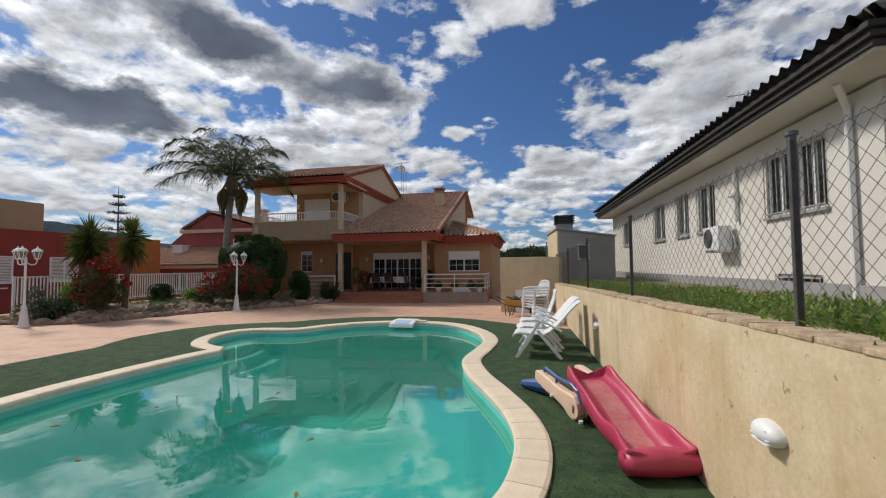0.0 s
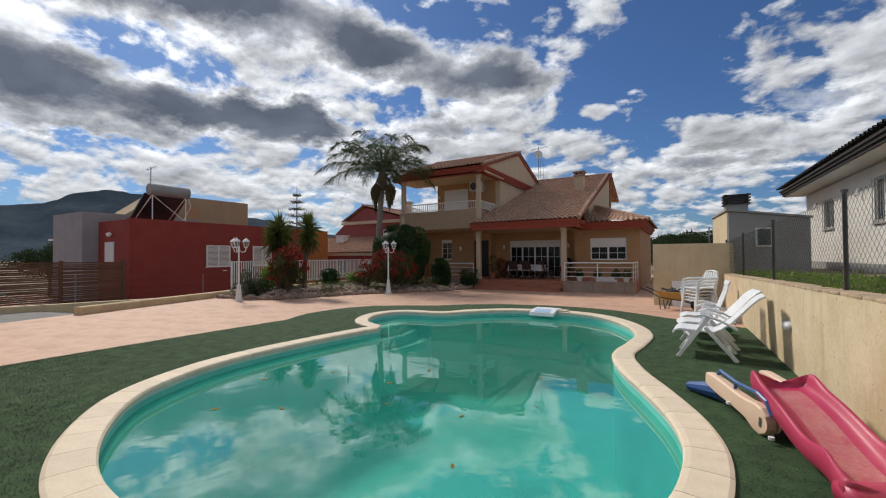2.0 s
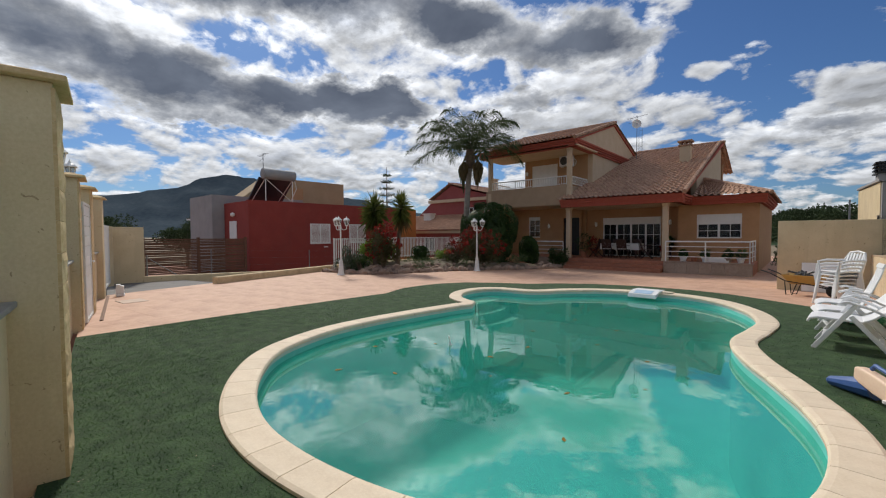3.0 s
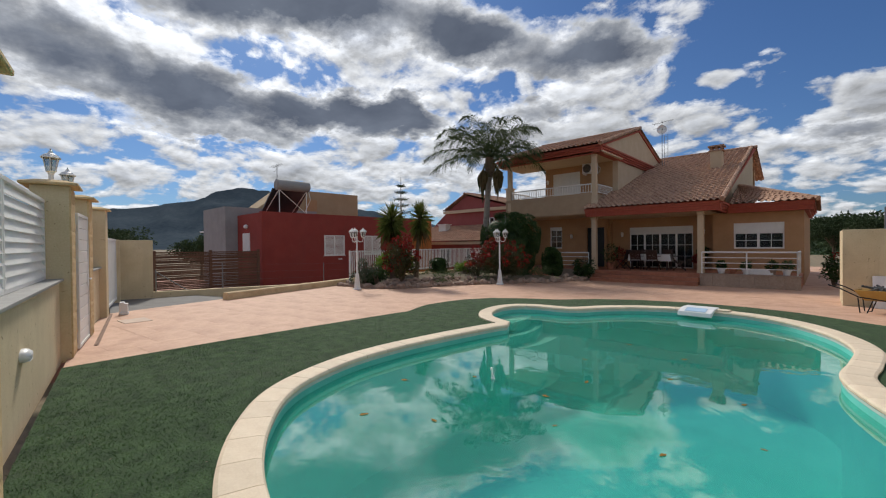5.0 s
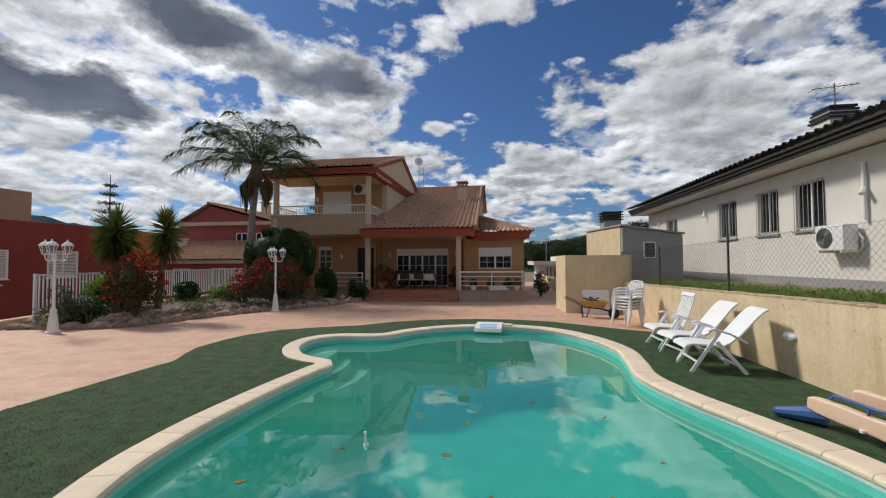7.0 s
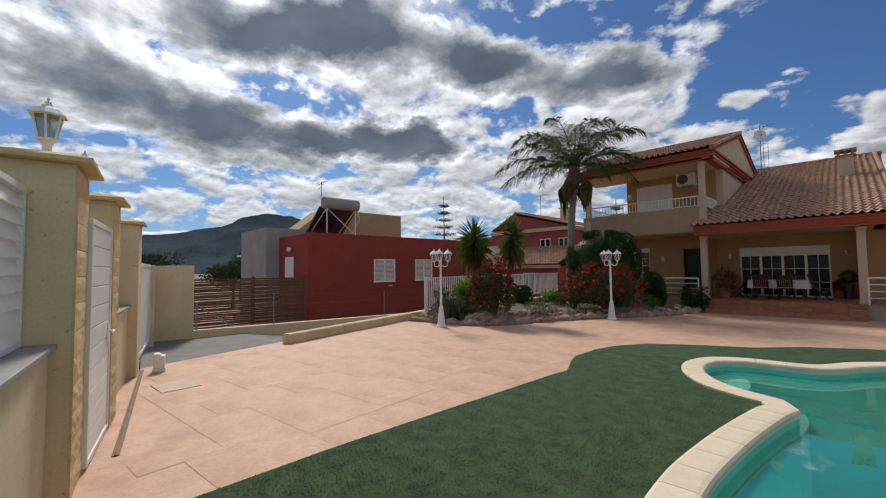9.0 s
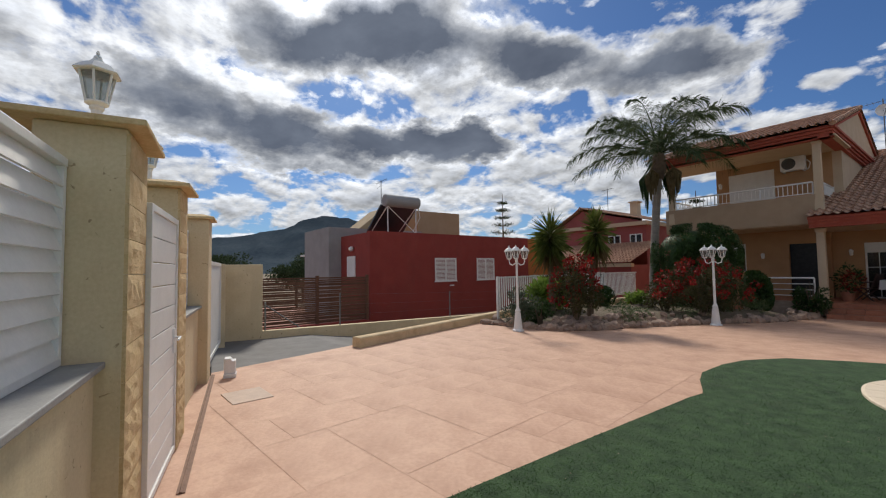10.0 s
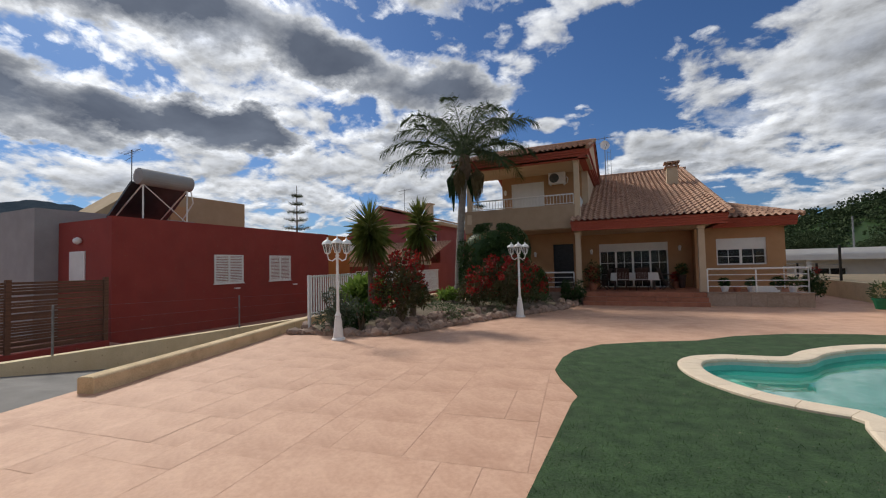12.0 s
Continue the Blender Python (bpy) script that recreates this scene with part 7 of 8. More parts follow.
def sun_lounger(m, recline):
    """A white plastic reclining chair. It faces -x."""
    e = group_at("reclining_chair", m)
    tagged(e, "white plastic reclining garden chair with crossed legs on turf", "garden chair", group="reclining chairs")
    s = Geo()
    strip(s, [(-0.42, 0.33), (-0.40, 0.37), (-0.34, 0.39), (-0.15, 0.385), (0.10, 0.37)], -0.26, 0.26, 0.03)
    s.make("seat", "plastic", e, bevel=0.008)
    b = Geo()
    if recline:
        prof = [(0.10, 0.38), (0.18, 0.42), (0.32, 0.54), (0.44, 0.68), (0.54, 0.80), (0.62, 0.88), (0.69, 0.92)]
        strip(b, prof, -0.25, 0.25, 0.028)
    else:
        for k in range(9):
            y = -0.24 + k * 0.0545
            strip(b, [(0.10, 0.38), (0.20, 0.62), (0.28, 0.84), (0.32, 1.0)], y, y + 0.04, 0.022)
        strip(b, [(0.30, 0.96), (0.335, 1.03)], -0.25, 0.25, 0.03)
    b.make("backrest", "plastic", e, bevel=0.008)
    for y in (-0.29, 0.29):
        g = Geo()
        bar(g, (-0.37, y, 0.0), (0.02, y, 0.60), 0.025, 0.055)
        g.make("front_leg", "plastic", e, bevel=0.008)
        g = Geo()
        bar(g, (0.36, y, 0.0), (-0.02, y, 0.46), 0.025, 0.055)
        g.make("back_leg", "plastic", e, bevel=0.008)
        g = Geo()
        strip(g, [(-0.12, 0.60), (-0.06, 0.625), (0.15, 0.56), (0.36, 0.44)], y - 0.03, y + 0.03, 0.03)
        g.make("armrest", "plastic", e, bevel=0.008)
    for x, z in ((-0.27, 0.15), (0.27, 0.11)):
        c = Geo()
        bar(c, (x, -0.29, z), (x, 0.29, z), 0.045, 0.025)
        c.make("crossbar", "plastic", e, bevel=0.005)
    return e


def stack_chair():
    """A white monobloc chair that faces -y."""
    e = group_at("plastic_chair", pose(0.95, 12.25, 0.0, 0, 0, -55))
    tagged(e, "white plastic stacking chair in a stack by the wall", "garden chair", group="stacked chairs")
    s = Geo()
    s.box(-0.22, 0.22, -0.22, 0.22, 0.41, 0.435)
    s.make("seat", "plastic", e, bevel=0.012)
    b = Geo()
    for k in range(6):
        x = -0.19 + k * 0.068
        bar(b, (x + 0.02, 0.21, 0.43), (x + 0.02, 0.31, 0.80), 0.04, 0.015, (0, 1, 0))
    b.tube([(-0.23, 0.20, 0.42), (-0.24, 0.28, 0.66), (-0.17, 0.325, 0.81), (0, 0.335, 0.84), (0.17, 0.325, 0.81), (0.24, 0.28, 0.66), (0.23, 0.20, 0.42)], 0.022, 7)
    b.make("backrest", "plastic", e)
    for sx in (-1, 1):
        for y0, y1 in ((-0.20, -0.25), (0.20, 0.27)):
            g = Geo().tube([(sx * 0.22, y0, 0.43), (sx * 0.25, y1, 0.0)], [0.032, 0.024], 7)
            g.make("leg", "plastic", e)
        a = Geo().tube([(sx * 0.235, -0.20, 0.42), (sx * 0.27, -0.22, 0.62), (sx * 0.275, -0.05, 0.655), (sx * 0.245, 0.27, 0.65)], 0.022, 7)
        a.make("armrest", "plastic", e)
    return e


def wheelbarrow(m):
    e = group_at("wheelbarrow", m)
    tagged(e, "ochre wheelbarrow with black handles and rubble inside", "wheelbarrow")
    t = Geo()
    lo, hi = [(-0.30, -0.20), (0.30, -0.15), (0.30, 0.15), (-0.30, 0.20)], [(-0.48, -0.33), (0.45, -0.27), (0.45, 0.27), (-0.48, 0.33)]
    t.add([(x, y, 0.32) for x, y in lo] + [(x, y, 0.58) for x, y in hi] + [(x * 0.97, y * 0.96, 0.585) for x, y in hi] + [(x * 0.95, y * 0.93, 0.34) for x, y in lo],
          [(0, 1, 2, 3)] + [(k, (k + 1) % 4, 4 + (k + 1) % 4, 4 + k) for k in range(4)] + [(4 + k, 4 + (k + 1) % 4, 8 + (k + 1) % 4, 8 + k) for k in range(4)] + [(8 + k, 8 + (k + 1) % 4, 12 + (k + 1) % 4, 12 + k) for k in range(4)] + [(12, 13, 14, 15)])
    t.make("tray", "yellowtray", e)
    f = Geo()
    for s in (-1, 1):
        f.tube([(0.62, s * 0.06, 0.20), (0.2, s * 0.17, 0.32), (-0.4, s * 0.24, 0.40), (-0.75, s * 0.27, 0.60), (-0.98, s * 0.28, 0.68)], 0.017, 7)
        f.tube([(-0.15, s * 0.20, 0.33), (-0.25, s * 0.22, 0.0), (-0.38, s * 0.22, 0.0), (-0.42, s * 0.22, 0.38)], 0.014, 6)
    f.make("frame", "black", e)
    w = Geo().tube([(0.62, -0.04, 0.18), (0.62, -0.03, 0.18), (0.62, 0.03, 0.18), (0.62, 0.04, 0.18)], [0.13, 0.18, 0.18, 0.13], 18)
    w.make("wheel", "black", e)
    r = Geo()
    rng = random.Random(2)
    for k in range(9):
        r.tube([(rng.uniform(-0.35, 0.3), rng.uniform(-0.2, 0.2), 0.50), (rng.uniform(-0.4, 0.3), rng.uniform(-0.2, 0.2), rng.uniform(0.60, 0.70))], 0.03, 6)
    r.make("rubble", "post", e)
    return e


def toy_slide():
    e = group_at("toy_slide")
    tagged(e, "toppled pink plastic toy slide with peach and blue frame", "toy slide")
    a, b = Vector((1.33, 5.28, 0.0)), Vector((1.635, 3.82, 0.0))
    d = (b - a).normalized()
    side = Vector((0, 0, 1)).cross(d)
    ln = (b - a).length
    # the chute: a channel with raised rolled sides, wavy along its length
    n = 30
    v, f = [], []
    cross = [(-0.240, -0.10), (-0.245, 0.07), (-0.235, 0.115), (-0.205, 0.115), (-0.180, 0.05), (-0.150, 0.004), (0.150, 0.004), (0.180, 0.05), (0.205, 0.115), (0.235, 0.115), (0.245, 0.07), (0.240, -0.10)]
    for i in range(n + 1):
        q = i / n
        base = 0.24 * (1 - q) ** 1.15 + 0.09 + 0.035 * math.sin(q * 6.0)
        if q > 0.86:
            base += 0.05 * ((q - 0.86) / 0.14)
        flare = 1.0 + 0.16 * max(0.0, (q - 0.78) / 0.22)
        lip = 0.80 + 0.55 * math.exp(-((q - 0.03) / 0.10) ** 2) + 0.80 * math.exp(-((q - 0.80) / 0.13) ** 2)
        for u, w in cross:
            z = base + (w * lip if w > 0 else w)
            if w < 0:
                z = max(0.012, base - 0.17 - 0.05 * q)
            c = a + d * (ln * q) + side * u * flare
            v.append((c.x, c.y, max(z, 0.012)))
    m = len(cross)
    for i in range(n):
        f += [(i * m + k, i * m + (k + 1) % m, (i + 1) * m + (k + 1) % m, (i + 1) * m + k) for k in range(m)]
    f += [tuple(range(m))[::-1], tuple(n * m + k for k in range(m))]
    ob = Geo().add(v, f).make("chute", "pinkplastic", e, smooth=True)
    mod = ob.modifiers.new("rounding", "SUBSURF")
    mod.levels = mod.render_levels = 1
    ob.data.materials.append(M["wornpink"])
    for i in range(2, n - 2):
        ob.data.polygons[i * m + 5].material_index = 1
    # rounded foot of the chute
    c = b - d * 0.06
    g = Geo()
    vs = []
    for k in range(13):
        u = -0.27 + 0.54 * k / 12
        r = 0.12 - 0.03 * abs(u) / 0.27
        for j in range(10):
            w = 2 * math.pi * j / 10
            p = c + side * u + d * (0.11 * math.cos(w))
            vs.append((p.x, p.y, max(0.012, 0.11 + (r - 0.01) * math.sin(w))))
    g.add(vs, [(k * 10 + j, k * 10 + (j + 1) % 10, (k + 1) * 10 + (j + 1) % 10, (k + 1) * 10 + j) for k in range(12) for j in range(10)] + [tuple(range(10))[::-1], tuple(120 + j for j in range(10))])
    g.make("chute_foot", "pinkplastic", e, smooth=True)

    def beam(p, q, name):
        """A flat moulded side beam with one big round end."""
        p, q = Vector(p), Vector(q)
        t = (q - p).normalized()
        up = Vector((0, 0, 1)) - t * t.z
        up.normalize()
        across = t.cross(up)
        pts = []
        L = (q - p).length
        for s, lo, hi in ((0.0, -0.055, 0.055), (0.08, -0.075, 0.075), (0.30, -0.085, 0.085), (0.55, -0.075, 0.08), (0.75, -0.085, 0.09), (0.88, -0.125, 0.115), (0.97, -0.13, 0.11), (1.04, -0.09, 0.07), (1.07, -0.03, 0.02)):
            pts.append((s * L, lo, hi))
        vs, k = [], len(pts)
        for w in (-0.045, 0.045):
            vs += [p + t * s + up * lo + across * w for s, lo, hi in pts] + [p + t * s + up * hi + across * w for s, lo, hi in pts]
        fs = []
        for i in range(k - 1):
            fs += [(i, i + 1, k + i + 1, k + i), (2 * k + i, 3 * k + i, 3 * k + i + 1, 2 * k + i + 1), (i, 2 * k + i, 2 * k + i + 1, i + 1), (k + i, k + i + 1, 3 * k + i + 1, 3 * k + i)]
        fs += [(0, k, 3 * k, 2 * k), (k - 1, 3 * k - 1, 4 * k - 1, 2 * k - 1)]
        ob = Geo().add(vs, fs).make(name, "peachplastic", e, bevel=0.02, segments=3)
        return t, up, across, p, q

    t, up, across, p, q = beam((0.82, 5.72, 0.24), (1.17, 4.86, 0.135), "side_beam")
    beam((1.28, 5.80, 0.30), (1.62, 4.95, 0.17), "side_beam")
    disc = Geo()
    c0 = q + across * 0.047
    cs = [c0 + t * 0.09 * math.cos(2 * math.pi * k / 20) + up * 0.09 * math.sin(2 * math.pi * k / 20) for k in range(20)]
    c2 = q + across * -0.052
    for s_ in (1, -1):
        cs = [q + across * (0.052 * s_) + t * (0.085 * math.cos(2 * math.pi * k / 20)) + up * (0.085 * math.sin(2 * math.pi * k / 20)) for k in range(20)]
        disc.add(cs, [tuple(range(20))])
    disc.make("end_disc", "peachplastic", e)
    tag = Geo()
    for s_ in (1, -1):
        tag.add([q + across * (0.055 * s_) + t * x + up * z for x, z in ((-0.018, -0.04), (0.018, -0.04), (0.018, 0.04), (-0.018, 0.04))], [(0, 1, 2, 3)])
    tag.make("label_plate", "post", e)
    tube = Geo()
    path = [p.lerp(q, 0.18) + up * 0.10, p.lerp(q, 0.22) + up * 0.15, p.lerp(q, 0.55) + up * 0.15, p.lerp(q, 0.85) + up * 0.19, p.lerp(q, 0.98) + up * 0.17, p.lerp(q, 1.06) + up * 0.08]
    tube.tube(path, 0.018, 8)
    tube.tube([p.lerp(q, 0.5) + up * 0.07, p.lerp(q, 0.5) + up * 0.15], 0.014, 6)
    tube.make("handrail", "blueplastic", e)
    foot = Geo()
    f0, f1 = Vector((0.64, 5.93, 0.065)), Vector((0.93, 5.66, 0.12))
    foot.tube([f0 - (f1 - f0).normalized() * 0.03, f0, f0.lerp(f1, 0.5), f1], [0.02, 0.045, 0.075, 0.10], 10)
    foot.make("foot_cap", "blueplastic", e)
    for s in (0.5, 1.15):
        c = p.lerp(q, s) - up * 0.06 + across * 0.05
        Geo().lathe([(0.022, -0.012), (0.022, 0.012)], 10, tuple(c)).make("bolt_cap", "plastic", e)


def build_things():
    for x, y, turn in ((-12.89, 9.53, 46), (-10.03, 14.40, 21)):
        lamp_post(pose(x, y, ground_z(y) - 0.002, 0, 0, turn))
    sun_lounger(pose(0.92, 7.90, 0.012, 0, 0, -4), True)
    sun_lounger(pose(0.98, 8.72, 0.012, 0, 0, 6), True)
    sun_lounger(pose(1.02, 9.55, 0.012, 0, 0, 2), False)
    first = stack_chair()
    for k in range(1, 5):
        copy_thing(first, pose(0.95 + 0.012 * k, 12.25 - 0.015 * k, 0.075 * k, 0, 0, -55))
    wheelbarrow(pose(0.48, 13.75, ground_z(13.75), 0, 0, -14) @ Matrix.Scale(0.86, 4))
    g = Geo().box(-0.42, 0.42, -0.012, 0.012, 0, 0.78)
    tagged(g.make("board", "plastic", None, bevel=0.004, at=pose(0.82, 15.02, -0.05, -11, 0, 0)), "pale grey board leaning on the cream wall", "board")
    toy_slide()
    # heap of green netting
    rng = random.Random(6)
    h = Geo()
    for k in range(34):
        a = rng.uniform(0, 6.28)
        c = Vector((1.12, 9.95, 0.0))
        pts = []
        for j in range(10):
            w = a + j * 0.75
            r = rng.uniform(0.08, 0.27)
            pts.append(c + Vector((r * math.cos(w) * 1.2, r * math.sin(w), 0.03 + rng.uniform(0, 0.20) * (1 - r))))
        h.tube(pts, 0.010, 5)
    tagged(h.make("netting_heap", "greennet"), "heap of green netting on the turf by the wall", "netting")
    # pool gear at the far edge
    e = group_at("pool_skimmer", pose(-2.55, 11.45, 0.022, 0, 0, -4) @ Matrix.Diagonal((0.92, 0.9, 0.58, 1.0)))
    tagged(e, "white and blue pool skimmer unit on the pool edge", "pool skimmer")
    s = Geo().box(-0.36, 0.36, 0.0, 0.42, 0.05, 0.13)
    s.add([(x, y, z) for x in (-0.36, 0.36) for y, z in ((0.0, 0.13), (-0.30, 0.02), (-0.34, -0.13), (-0.30, -0.16), (0.0, 0.05))], [(0, 1, 2, 3, 4), (5, 9, 8, 7, 6), (0, 5, 6, 1), (1, 6, 7, 2), (2, 7, 8, 3), (3, 8, 9, 4), (4, 9, 5, 0)])
    s.make("body", "plastic", e, bevel=0.02)
    Geo().add([(x, y, z) for x in (-0.22, 0.22) for y, z in ((-0.03, 0.128), (-0.27, 0.040), (-0.27, 0.050), (-0.03, 0.138))], [(0, 1, 2, 3), (4, 7, 6, 5), (0, 4, 5, 1), (1, 5, 6, 2), (2, 6, 7, 3), (3, 7, 4, 0)]).make("flap", "paleblue", e)
    Geo().box(0.30, 0.62, 0.10, 0.34, 0.05, 0.10).make("side_tray", "coping", e, bevel=0.015)
    # leaves afloat
    rng = random.Random(12)
    leaf = None
    spots = [(-3.2, 3.6), (-2.3, 4.3), (-3.8, 4.9), (-2.6, 5.6), (-1.4, 4.4), (-3.0, 6.6), (-1.1, 6.0), (-3.9, 3.2), (-2.0, 7.5), (-2.9, 7.9), (-1.0, 3.4), (-3.6, 7.1), (-4.4, 4.2), (-0.8, 5.0), (-2.8, 4.9), (-1.9, 6.4)]
    for x, y in spots:
        if leaf is None:
            g = Geo()
            g.add([(0, 0, 0), (0.03, 0.022, 0.004), (0.07, 0.016, 0.002), (0.10, 0, 0.006), (0.07, -0.018, 0.003), (0.03, -0.024, 0.001)], [(0, 1, 2, 3, 4, 5)])
            ob = g.make("floating_leaf", "leafdebris")
            leaf = ob.data
        else:
            ob = new("floating_leaf", leaf)
        ob.matrix_basis = pose(x, y, -0.126, 0, 0, rng.uniform(0, 360)) @ Matrix.Diagonal((*[rng.uniform(0.5, 1.1)] * 3, 1))
        tagged(ob, "dry yellow-brown leaf floating on the pool", "leaf", group="floating leaves")
    t = group_at("floating_thermometer", pose(-3.55, 5.0, -0.13, 12, 0, 0))
    tagged(t, "small white pool thermometer floating upright", "pool thermometer")
    Geo().lathe([(0.012, -0.05), (0.028, -0.02), (0.028, 0.01), (0.014, 0.03), (0.012, 0.12), (0.018, 0.13), (0.01, 0.15)], 10).make("float_body", "plastic", t)
    # roof gear of the house
    antenna(pose(-7.95, 29.3, 6.2), 3.1)
    d = group_at("satellite_dish", pose(-7.95, 29.22, 8.72, 0, 0, 20) @ Matrix.Scale(0.8, 4))
    tagged(d, "pale satellite dish on the roof mast", "satellite dish")
    prof = [(0.02, 0.0), (0.14, 0.012), (0.26, 0.04), (0.36, 0.08)]
    g = Geo()
    n = 20
    vs = [(r * math.cos(2 * math.pi * k / n), -z_, r * math.sin(2 * math.pi * k / n)) for r, z_ in prof for k in range(n)]
    vs += [(r * math.cos(2 * math.pi * k / n), -z_ + 0.015, r * math.sin(2 * math.pi * k / n)) for r, z_ in prof for k in range(n)]
    fs = [(i * n + k, i * n + (k + 1) % n, (i + 1) * n + (k + 1) % n, (i + 1) * n + k) for i in range(3) for k in range(n)]
    fs += [tuple(4 * n + q for q in f_) for f_ in fs] + [(3 * n + k, 3 * n + (k + 1) % n, 7 * n + (k + 1) % n, 7 * n + k) for k in range(n)]
    g.add(vs, fs)
    g.make("dish", "plastic", d)
    Geo().tube([(0, 0.0, -0.33), (0, -0.40, -0.1)], 0.012, 6).tube([(0, -0.42, -0.12), (0, -0.38, 0.0)], 0.03, 8).make("receiver_arm", "metal", d)
    air_conditioner(pose(-10.05, 23.46, 5.45), "balcony")
    g = group_at("roof_ladder", pose(-7.72, 29.3, 6.3))
    tagged(g, "narrow metal lattice mast beside the upper gable", "mast")
    l = Geo()
    for s in (-0.1, 0.1):
        l.tube([(s, 0, 0), (s, 0, 2.1)], 0.012, 5)
    for k in range(8):
        l.tube([(-0.1, 0, 0.15 + k * 0.26), (0.1, 0, 0.15 + k * 0.26)], 0.008, 4)
    l.make("rungs", "metal", g)
    antenna(pose(7.6, 14.6, 5.4), 1.5)
    build_porch()
    build_far_east()


def folding_chair(m):
    e = group_at("folding_chair", m)
    tagged(e, "dark wooden folding chair on the tiled porch", "chair", group="porch chairs")
    s = Geo()
    for k in range(6):
        s.box(-0.22, 0.22, -0.20 + k * 0.068, -0.14 + k * 0.068, 0.43, 0.45)
    s.make("seat", "darkwood", e)
    b = Geo()
    for k in range(7):
        bar(b, (-0.19 + k * 0.063, 0.20, 0.50), (-0.19 + k * 0.063, 0.36, 0.96), 0.056, 0.014, (0, 1, 0))
    bar(b, (-0.23, 0.36, 0.95), (0.23, 0.36, 0.95), 0.05, 0.025)
    b.make("backrest", "darkwood", e)
    for x in (-0.23, 0.23):
        g = Geo()
        bar(g, (x, -0.26, 0), (x, 0.24, 0.50), 0.025, 0.04)
        bar(g, (x, 0.26, 0), (x, -0.20, 0.44), 0.025, 0.04)
        bar(g, (x, 0.20, 0.45), (x, 0.37, 0.98), 0.025, 0.04)
        bar(g, (x, -0.22, 0.66), (x, 0.27, 0.67), 0.05, 0.022)
        g.make("leg_frame", "darkwood", e)
    return e


def pot(m, r, h, mat="terracotta", plant=None, seed=0, size=0.4):
    e = group_at("flower_pot", m)
    tagged(e, "round flower pot with a leafy plant on the terrace", "flower pot", group="terrace pots")
    Geo().lathe([(r * 0.7, 0), (r * 0.95, h * 0.8), (r * 1.08, h * 0.82), (r * 1.08, h), (r * 0.9, h), (r * 0.85, h * 0.85)], 14).make("pot_body", mat, e)
    if plant:
        mesh_np("leaves", [leaf_cloud(260, (0, 0, h + size * 0.5), (size * 0.5, size * 0.5, size * 0.6), 0.13, 700 + seed, slim=0.35)], plant, e)
    return e


def build_porch():
    t = group_at("dining_table", pose(-6.75, 22.75, FLOOR))
    tagged(t, "porch dining table under a white tablecloth", "table")
    c = Geo().box(-0.95, 0.95, -0.45, 0.45, 0.72, 0.745)
    n = 28
    rim = []
    for k in range(n):
        q = k / n * 4
        s, u = int(q), q - int(q)
        cs = ((-0.95, -0.45), (0.95, -0.45), (0.95, 0.45), (-0.95, 0.45), (-0.95, -0.45))
        rim.append((cs[s][0] + (cs[s + 1][0] - cs[s][0]) * u, cs[s][1] + (cs[s + 1][1] - cs[s][1]) * u))
    c.add([(x, y, 0.74) for x, y in rim] + [(x * (1.02 + 0.03 * (k % 2)), y * (1.03 + 0.05 * (k % 2)), 0.42) for k, (x, y) in enumerate(rim)], [(k, (k + 1) % n, n + (k + 1) % n, n + k) for k in range(n)])
    c.make("tablecloth", "white", t)
    for x in (-0.8, 0.8):
        for y in (-0.35, 0.35):
            Geo().box(x - 0.035, x + 0.035, y - 0.035, y + 0.035, 0, 0.72).make("leg", "darkwood", t)
    first = folding_chair(pose(-7.2, 22.05, FLOOR, 0, 0, 180))
    for x, y, a in ((-6.45, 22.05, 178), (-8.05, 22.6, 255), (-5.45, 22.5, 100), (-7.3, 23.5, 5), (-6.3, 23.5, -4)):
        copy_thing(first, pose(x, y, FLOOR, 0, 0, a))
    for k, (x, y, r, h, m_, p, s) in enumerate(((-8.45, 21.9, 0.2, 0.35, "terracotta", "hedge", 0.9), (-4.75, 23.7, 0.17, 0.6, "darkwood", "hedge", 0.5), (-5.0, 23.85, 0.15, 0.3, "terracotta", "flower", 0.35),
                                                (-3.6, 21.2, 0.15, 0.22, "plastic", "hedge", 0.25), (-3.2, 21.25, 0.14, 0.2, "terracotta", None, 0.3), (-2.75, 21.2, 0.16, 0.22, "plastic", "shrub", 0.25),
                                                (-1.95, 21.25, 0.15, 0.22, "plinth", "hedge", 0.3), (-1.5, 21.2, 0.14, 0.2, "plastic", "shrub", 0.3), (-8.55, 23.6, 0.16, 0.3, "terracotta", "flower", 0.7))):
        pot(pose(x, y, FLOOR), r, h, m_, p, k, s)
    g = Geo().box(-0.45, 0.45, -0.12, 0.12, 0, 0.2)
    tagged(g.make("planter_box", "plastic", None, bevel=0.01, at=pose(-2.35, 21.25, FLOOR)), "white rectangular planter box behind the railing", "planter")
    # wall lanterns of the porch and the balcony
    for x, y, z in ((-8.6, 24.13, 2.05), (-4.75, 24.13, 2.1), (-11.3, 23.58, 2.0), (-12.75, 23.48, 5.3)):
        e = group_at("wall_lantern", pose(x, y, z))
        tagged(e, "small white lantern on the house wall", "wall lamp", group="house wall lanterns")
        Geo().box(-0.04, 0.04, -0.03, 0.0, -0.1, 0.1).lathe([(0.04, -0.12), (0.07, 0.05), (0.08, 0.06), (0.02, 0.14)], 6, (0, -0.12, 0)).make("lantern_body", "white", e)


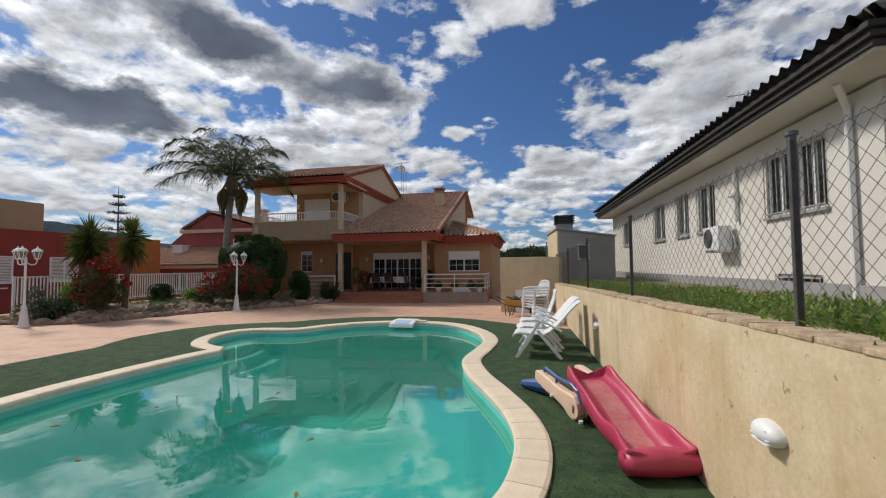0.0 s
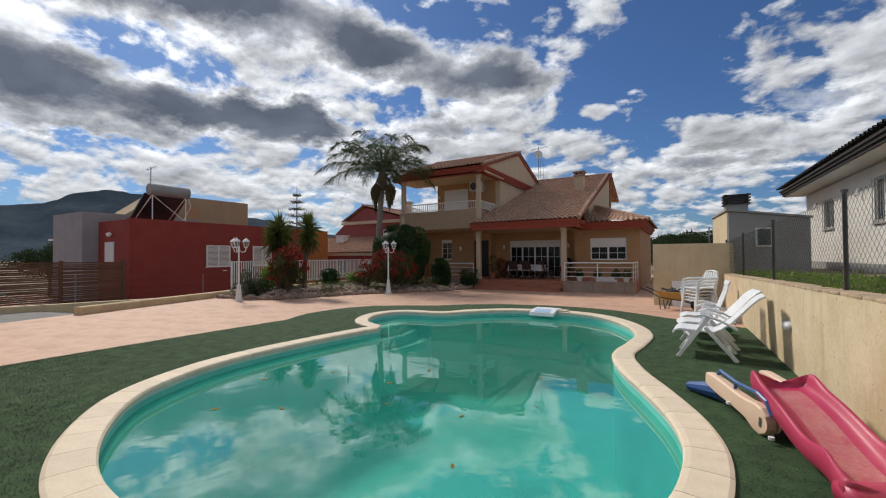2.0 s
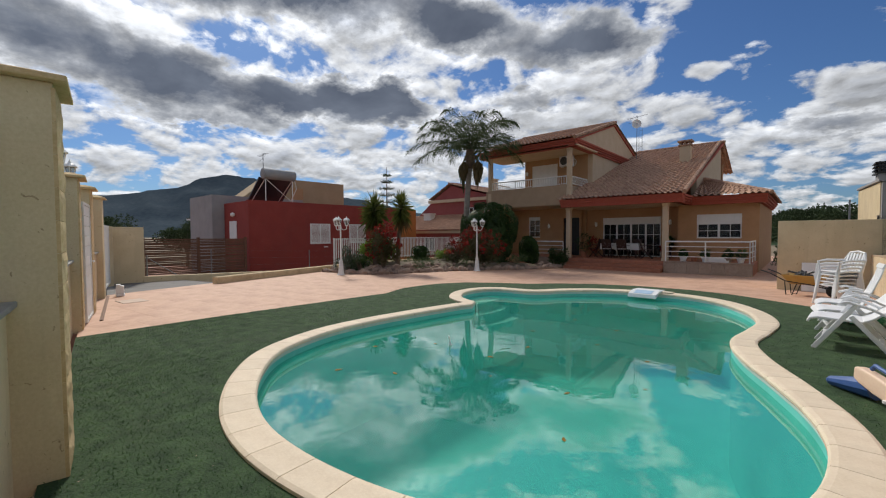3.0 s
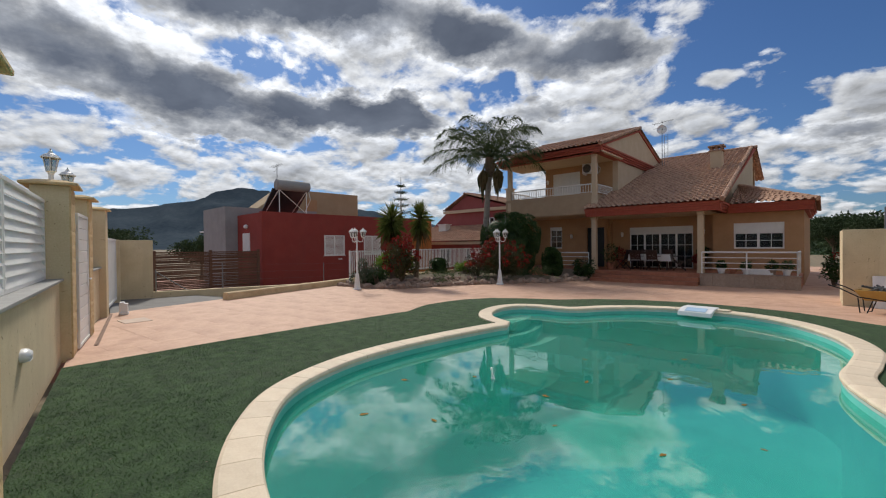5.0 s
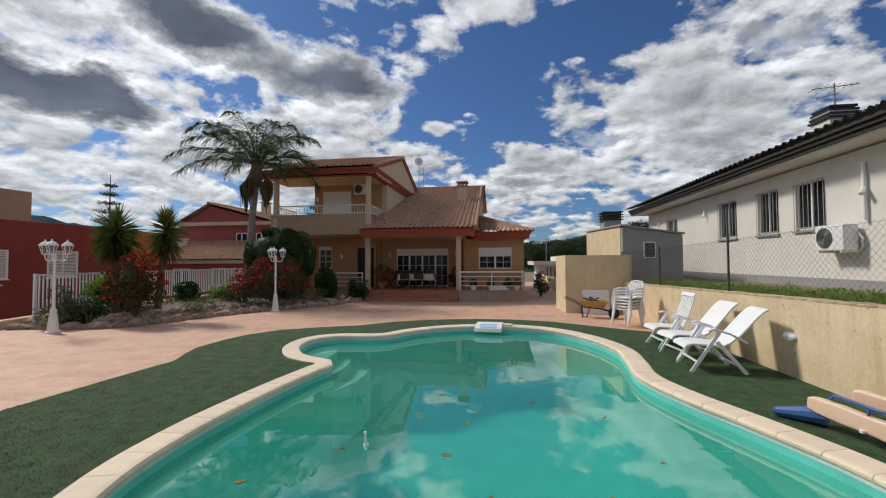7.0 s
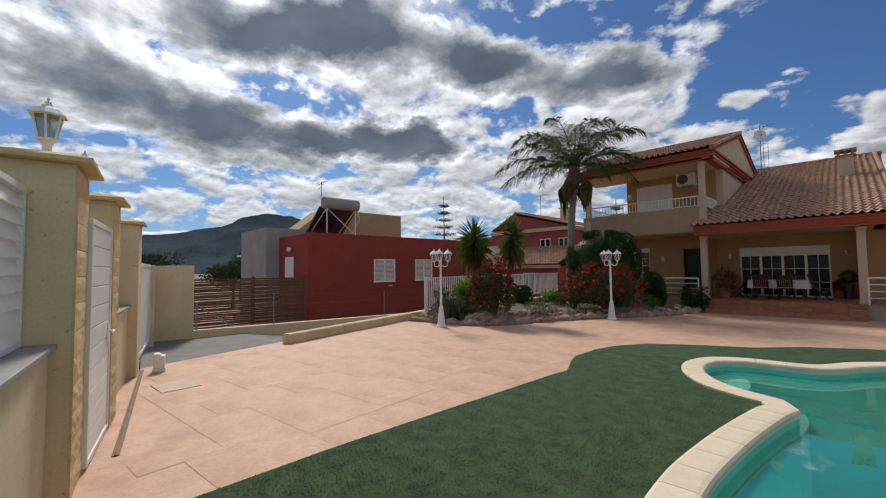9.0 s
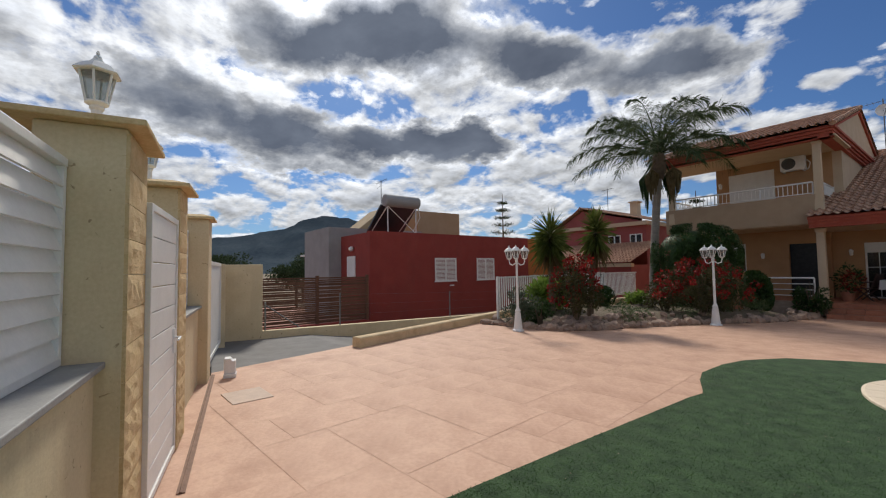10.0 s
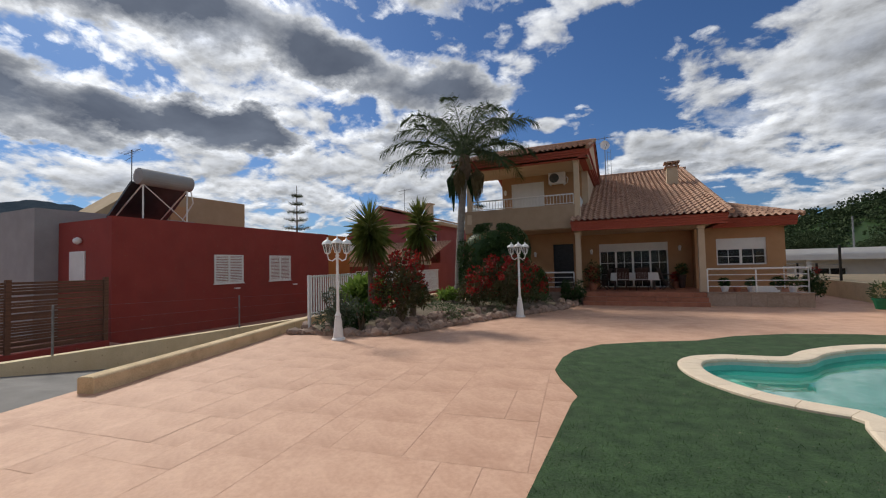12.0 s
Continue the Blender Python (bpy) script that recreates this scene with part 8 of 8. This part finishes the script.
def build_far_east():
    # low planter wall, pots and plants beyond the house corner
    g = Geo().box(1.3, 1.55, 22.6, 40.0, -0.4, 0.48).box(1.55, 2.6, 22.6, 22.85, -0.4, 0.48)
    tagged(g.make("wall_planter", "render_cream", bevel=0.01), "low cream planter wall by the house path", "wall", kind="structure")
    bush("bougainvillea", "dark bougainvillea with a few red bracts by the path", -0.15, 23.6, -0.25, 0.55, 0.5, 1.5, 1500, 44, 200, 0.09, mat="hedge", group="bougainvilleas")
    f = group_at("garden_fence", pose(1.42, 25.4, 0.48))
    tagged(f, "thin black metal fence on the low planter wall", "fence")
    for y, high in ((0.0, 1.55), (2.4, 0.75), (4.8, 0.75), (7.2, 0.75), (9.6, 0.75)):
        Geo().box(-0.04, 0.04, y - 0.04, y + 0.04, 0.0, high).make("post", "black", f, bevel=0.006)
    for z in (0.15, 0.7):
        Geo().tube([(0, 0, z), (0, 9.6, z)], 0.012, 6).make("rail", "metal", f)
    pot(pose(0.55, 20.4, ground_z(20.4)), 0.22, 0.36, "greennet", "shrub", 41, 0.5)
    h = group_at("white_bungalow", pose(0, 0, -1.45))
    tagged(h, "low white bungalow with a flat roof beyond the garden", "house")
    W = Geo()
    wall_with_holes(W, "x", 48.0, 0.3, 2.0, 22.0, -2.6, 2.7, [(4, 6, 0.2, 2.0), (8, 10.2, -0.2, 2.0), (13.5, 15.5, 0.4, 2.0), (17.5, 19.5, 0.4, 2.0)])
    W.box(2.0, 2.3, 48.3, 56, -2.6, 2.7)
    W.make("wall", "white_wall", h)
    Geo().box(1.2, 22.8, 46.2, 56.5, 2.7, 3.15).make("roof_slab", "white_wall", h)
    Geo().box(4, 14, 49, 55, 3.15, 3.7).make("roof_upstand", "white_wall", h)
    for x in (1.5, 7.0, 12.0):
        Geo().box(x, x + 0.35, 46.4, 46.75, -2.6, 2.7).make("porch_post", "white_wall", h)
    # sheet added behind the windows, coloured for the shade indoors
    Geo().box(2.4, 21.8, 50.0, 50.1, -2.6, 2.7).make("inner_room", "roomshade", h)
    for x0, x1, z0 in ((4, 6, 0.2), (8, 10.2, -0.2), (13.5, 15.5, 0.4), (17.5, 19.5, 0.4)):
        window(h, x0, x1, z0, 2.0, 48.08, 1, 1, 2)
    for x, y, hgt in ((9.0, 38.0, 7.0), (13.5, 55.0, 8.0), (4.0, 60.0, 7.5)):
        e = group_at("utility_pole", pose(x, y, -2.6))
        tagged(e, "thin grey utility pole beyond the gardens", "utility pole", group="utility poles")
        Geo().tube([(0, 0, 0), (0, 0, hgt)], [0.11, 0.07], 8).make("pole", "metal", e)


build_garden()
build_things()
build_slabs(floor_base)
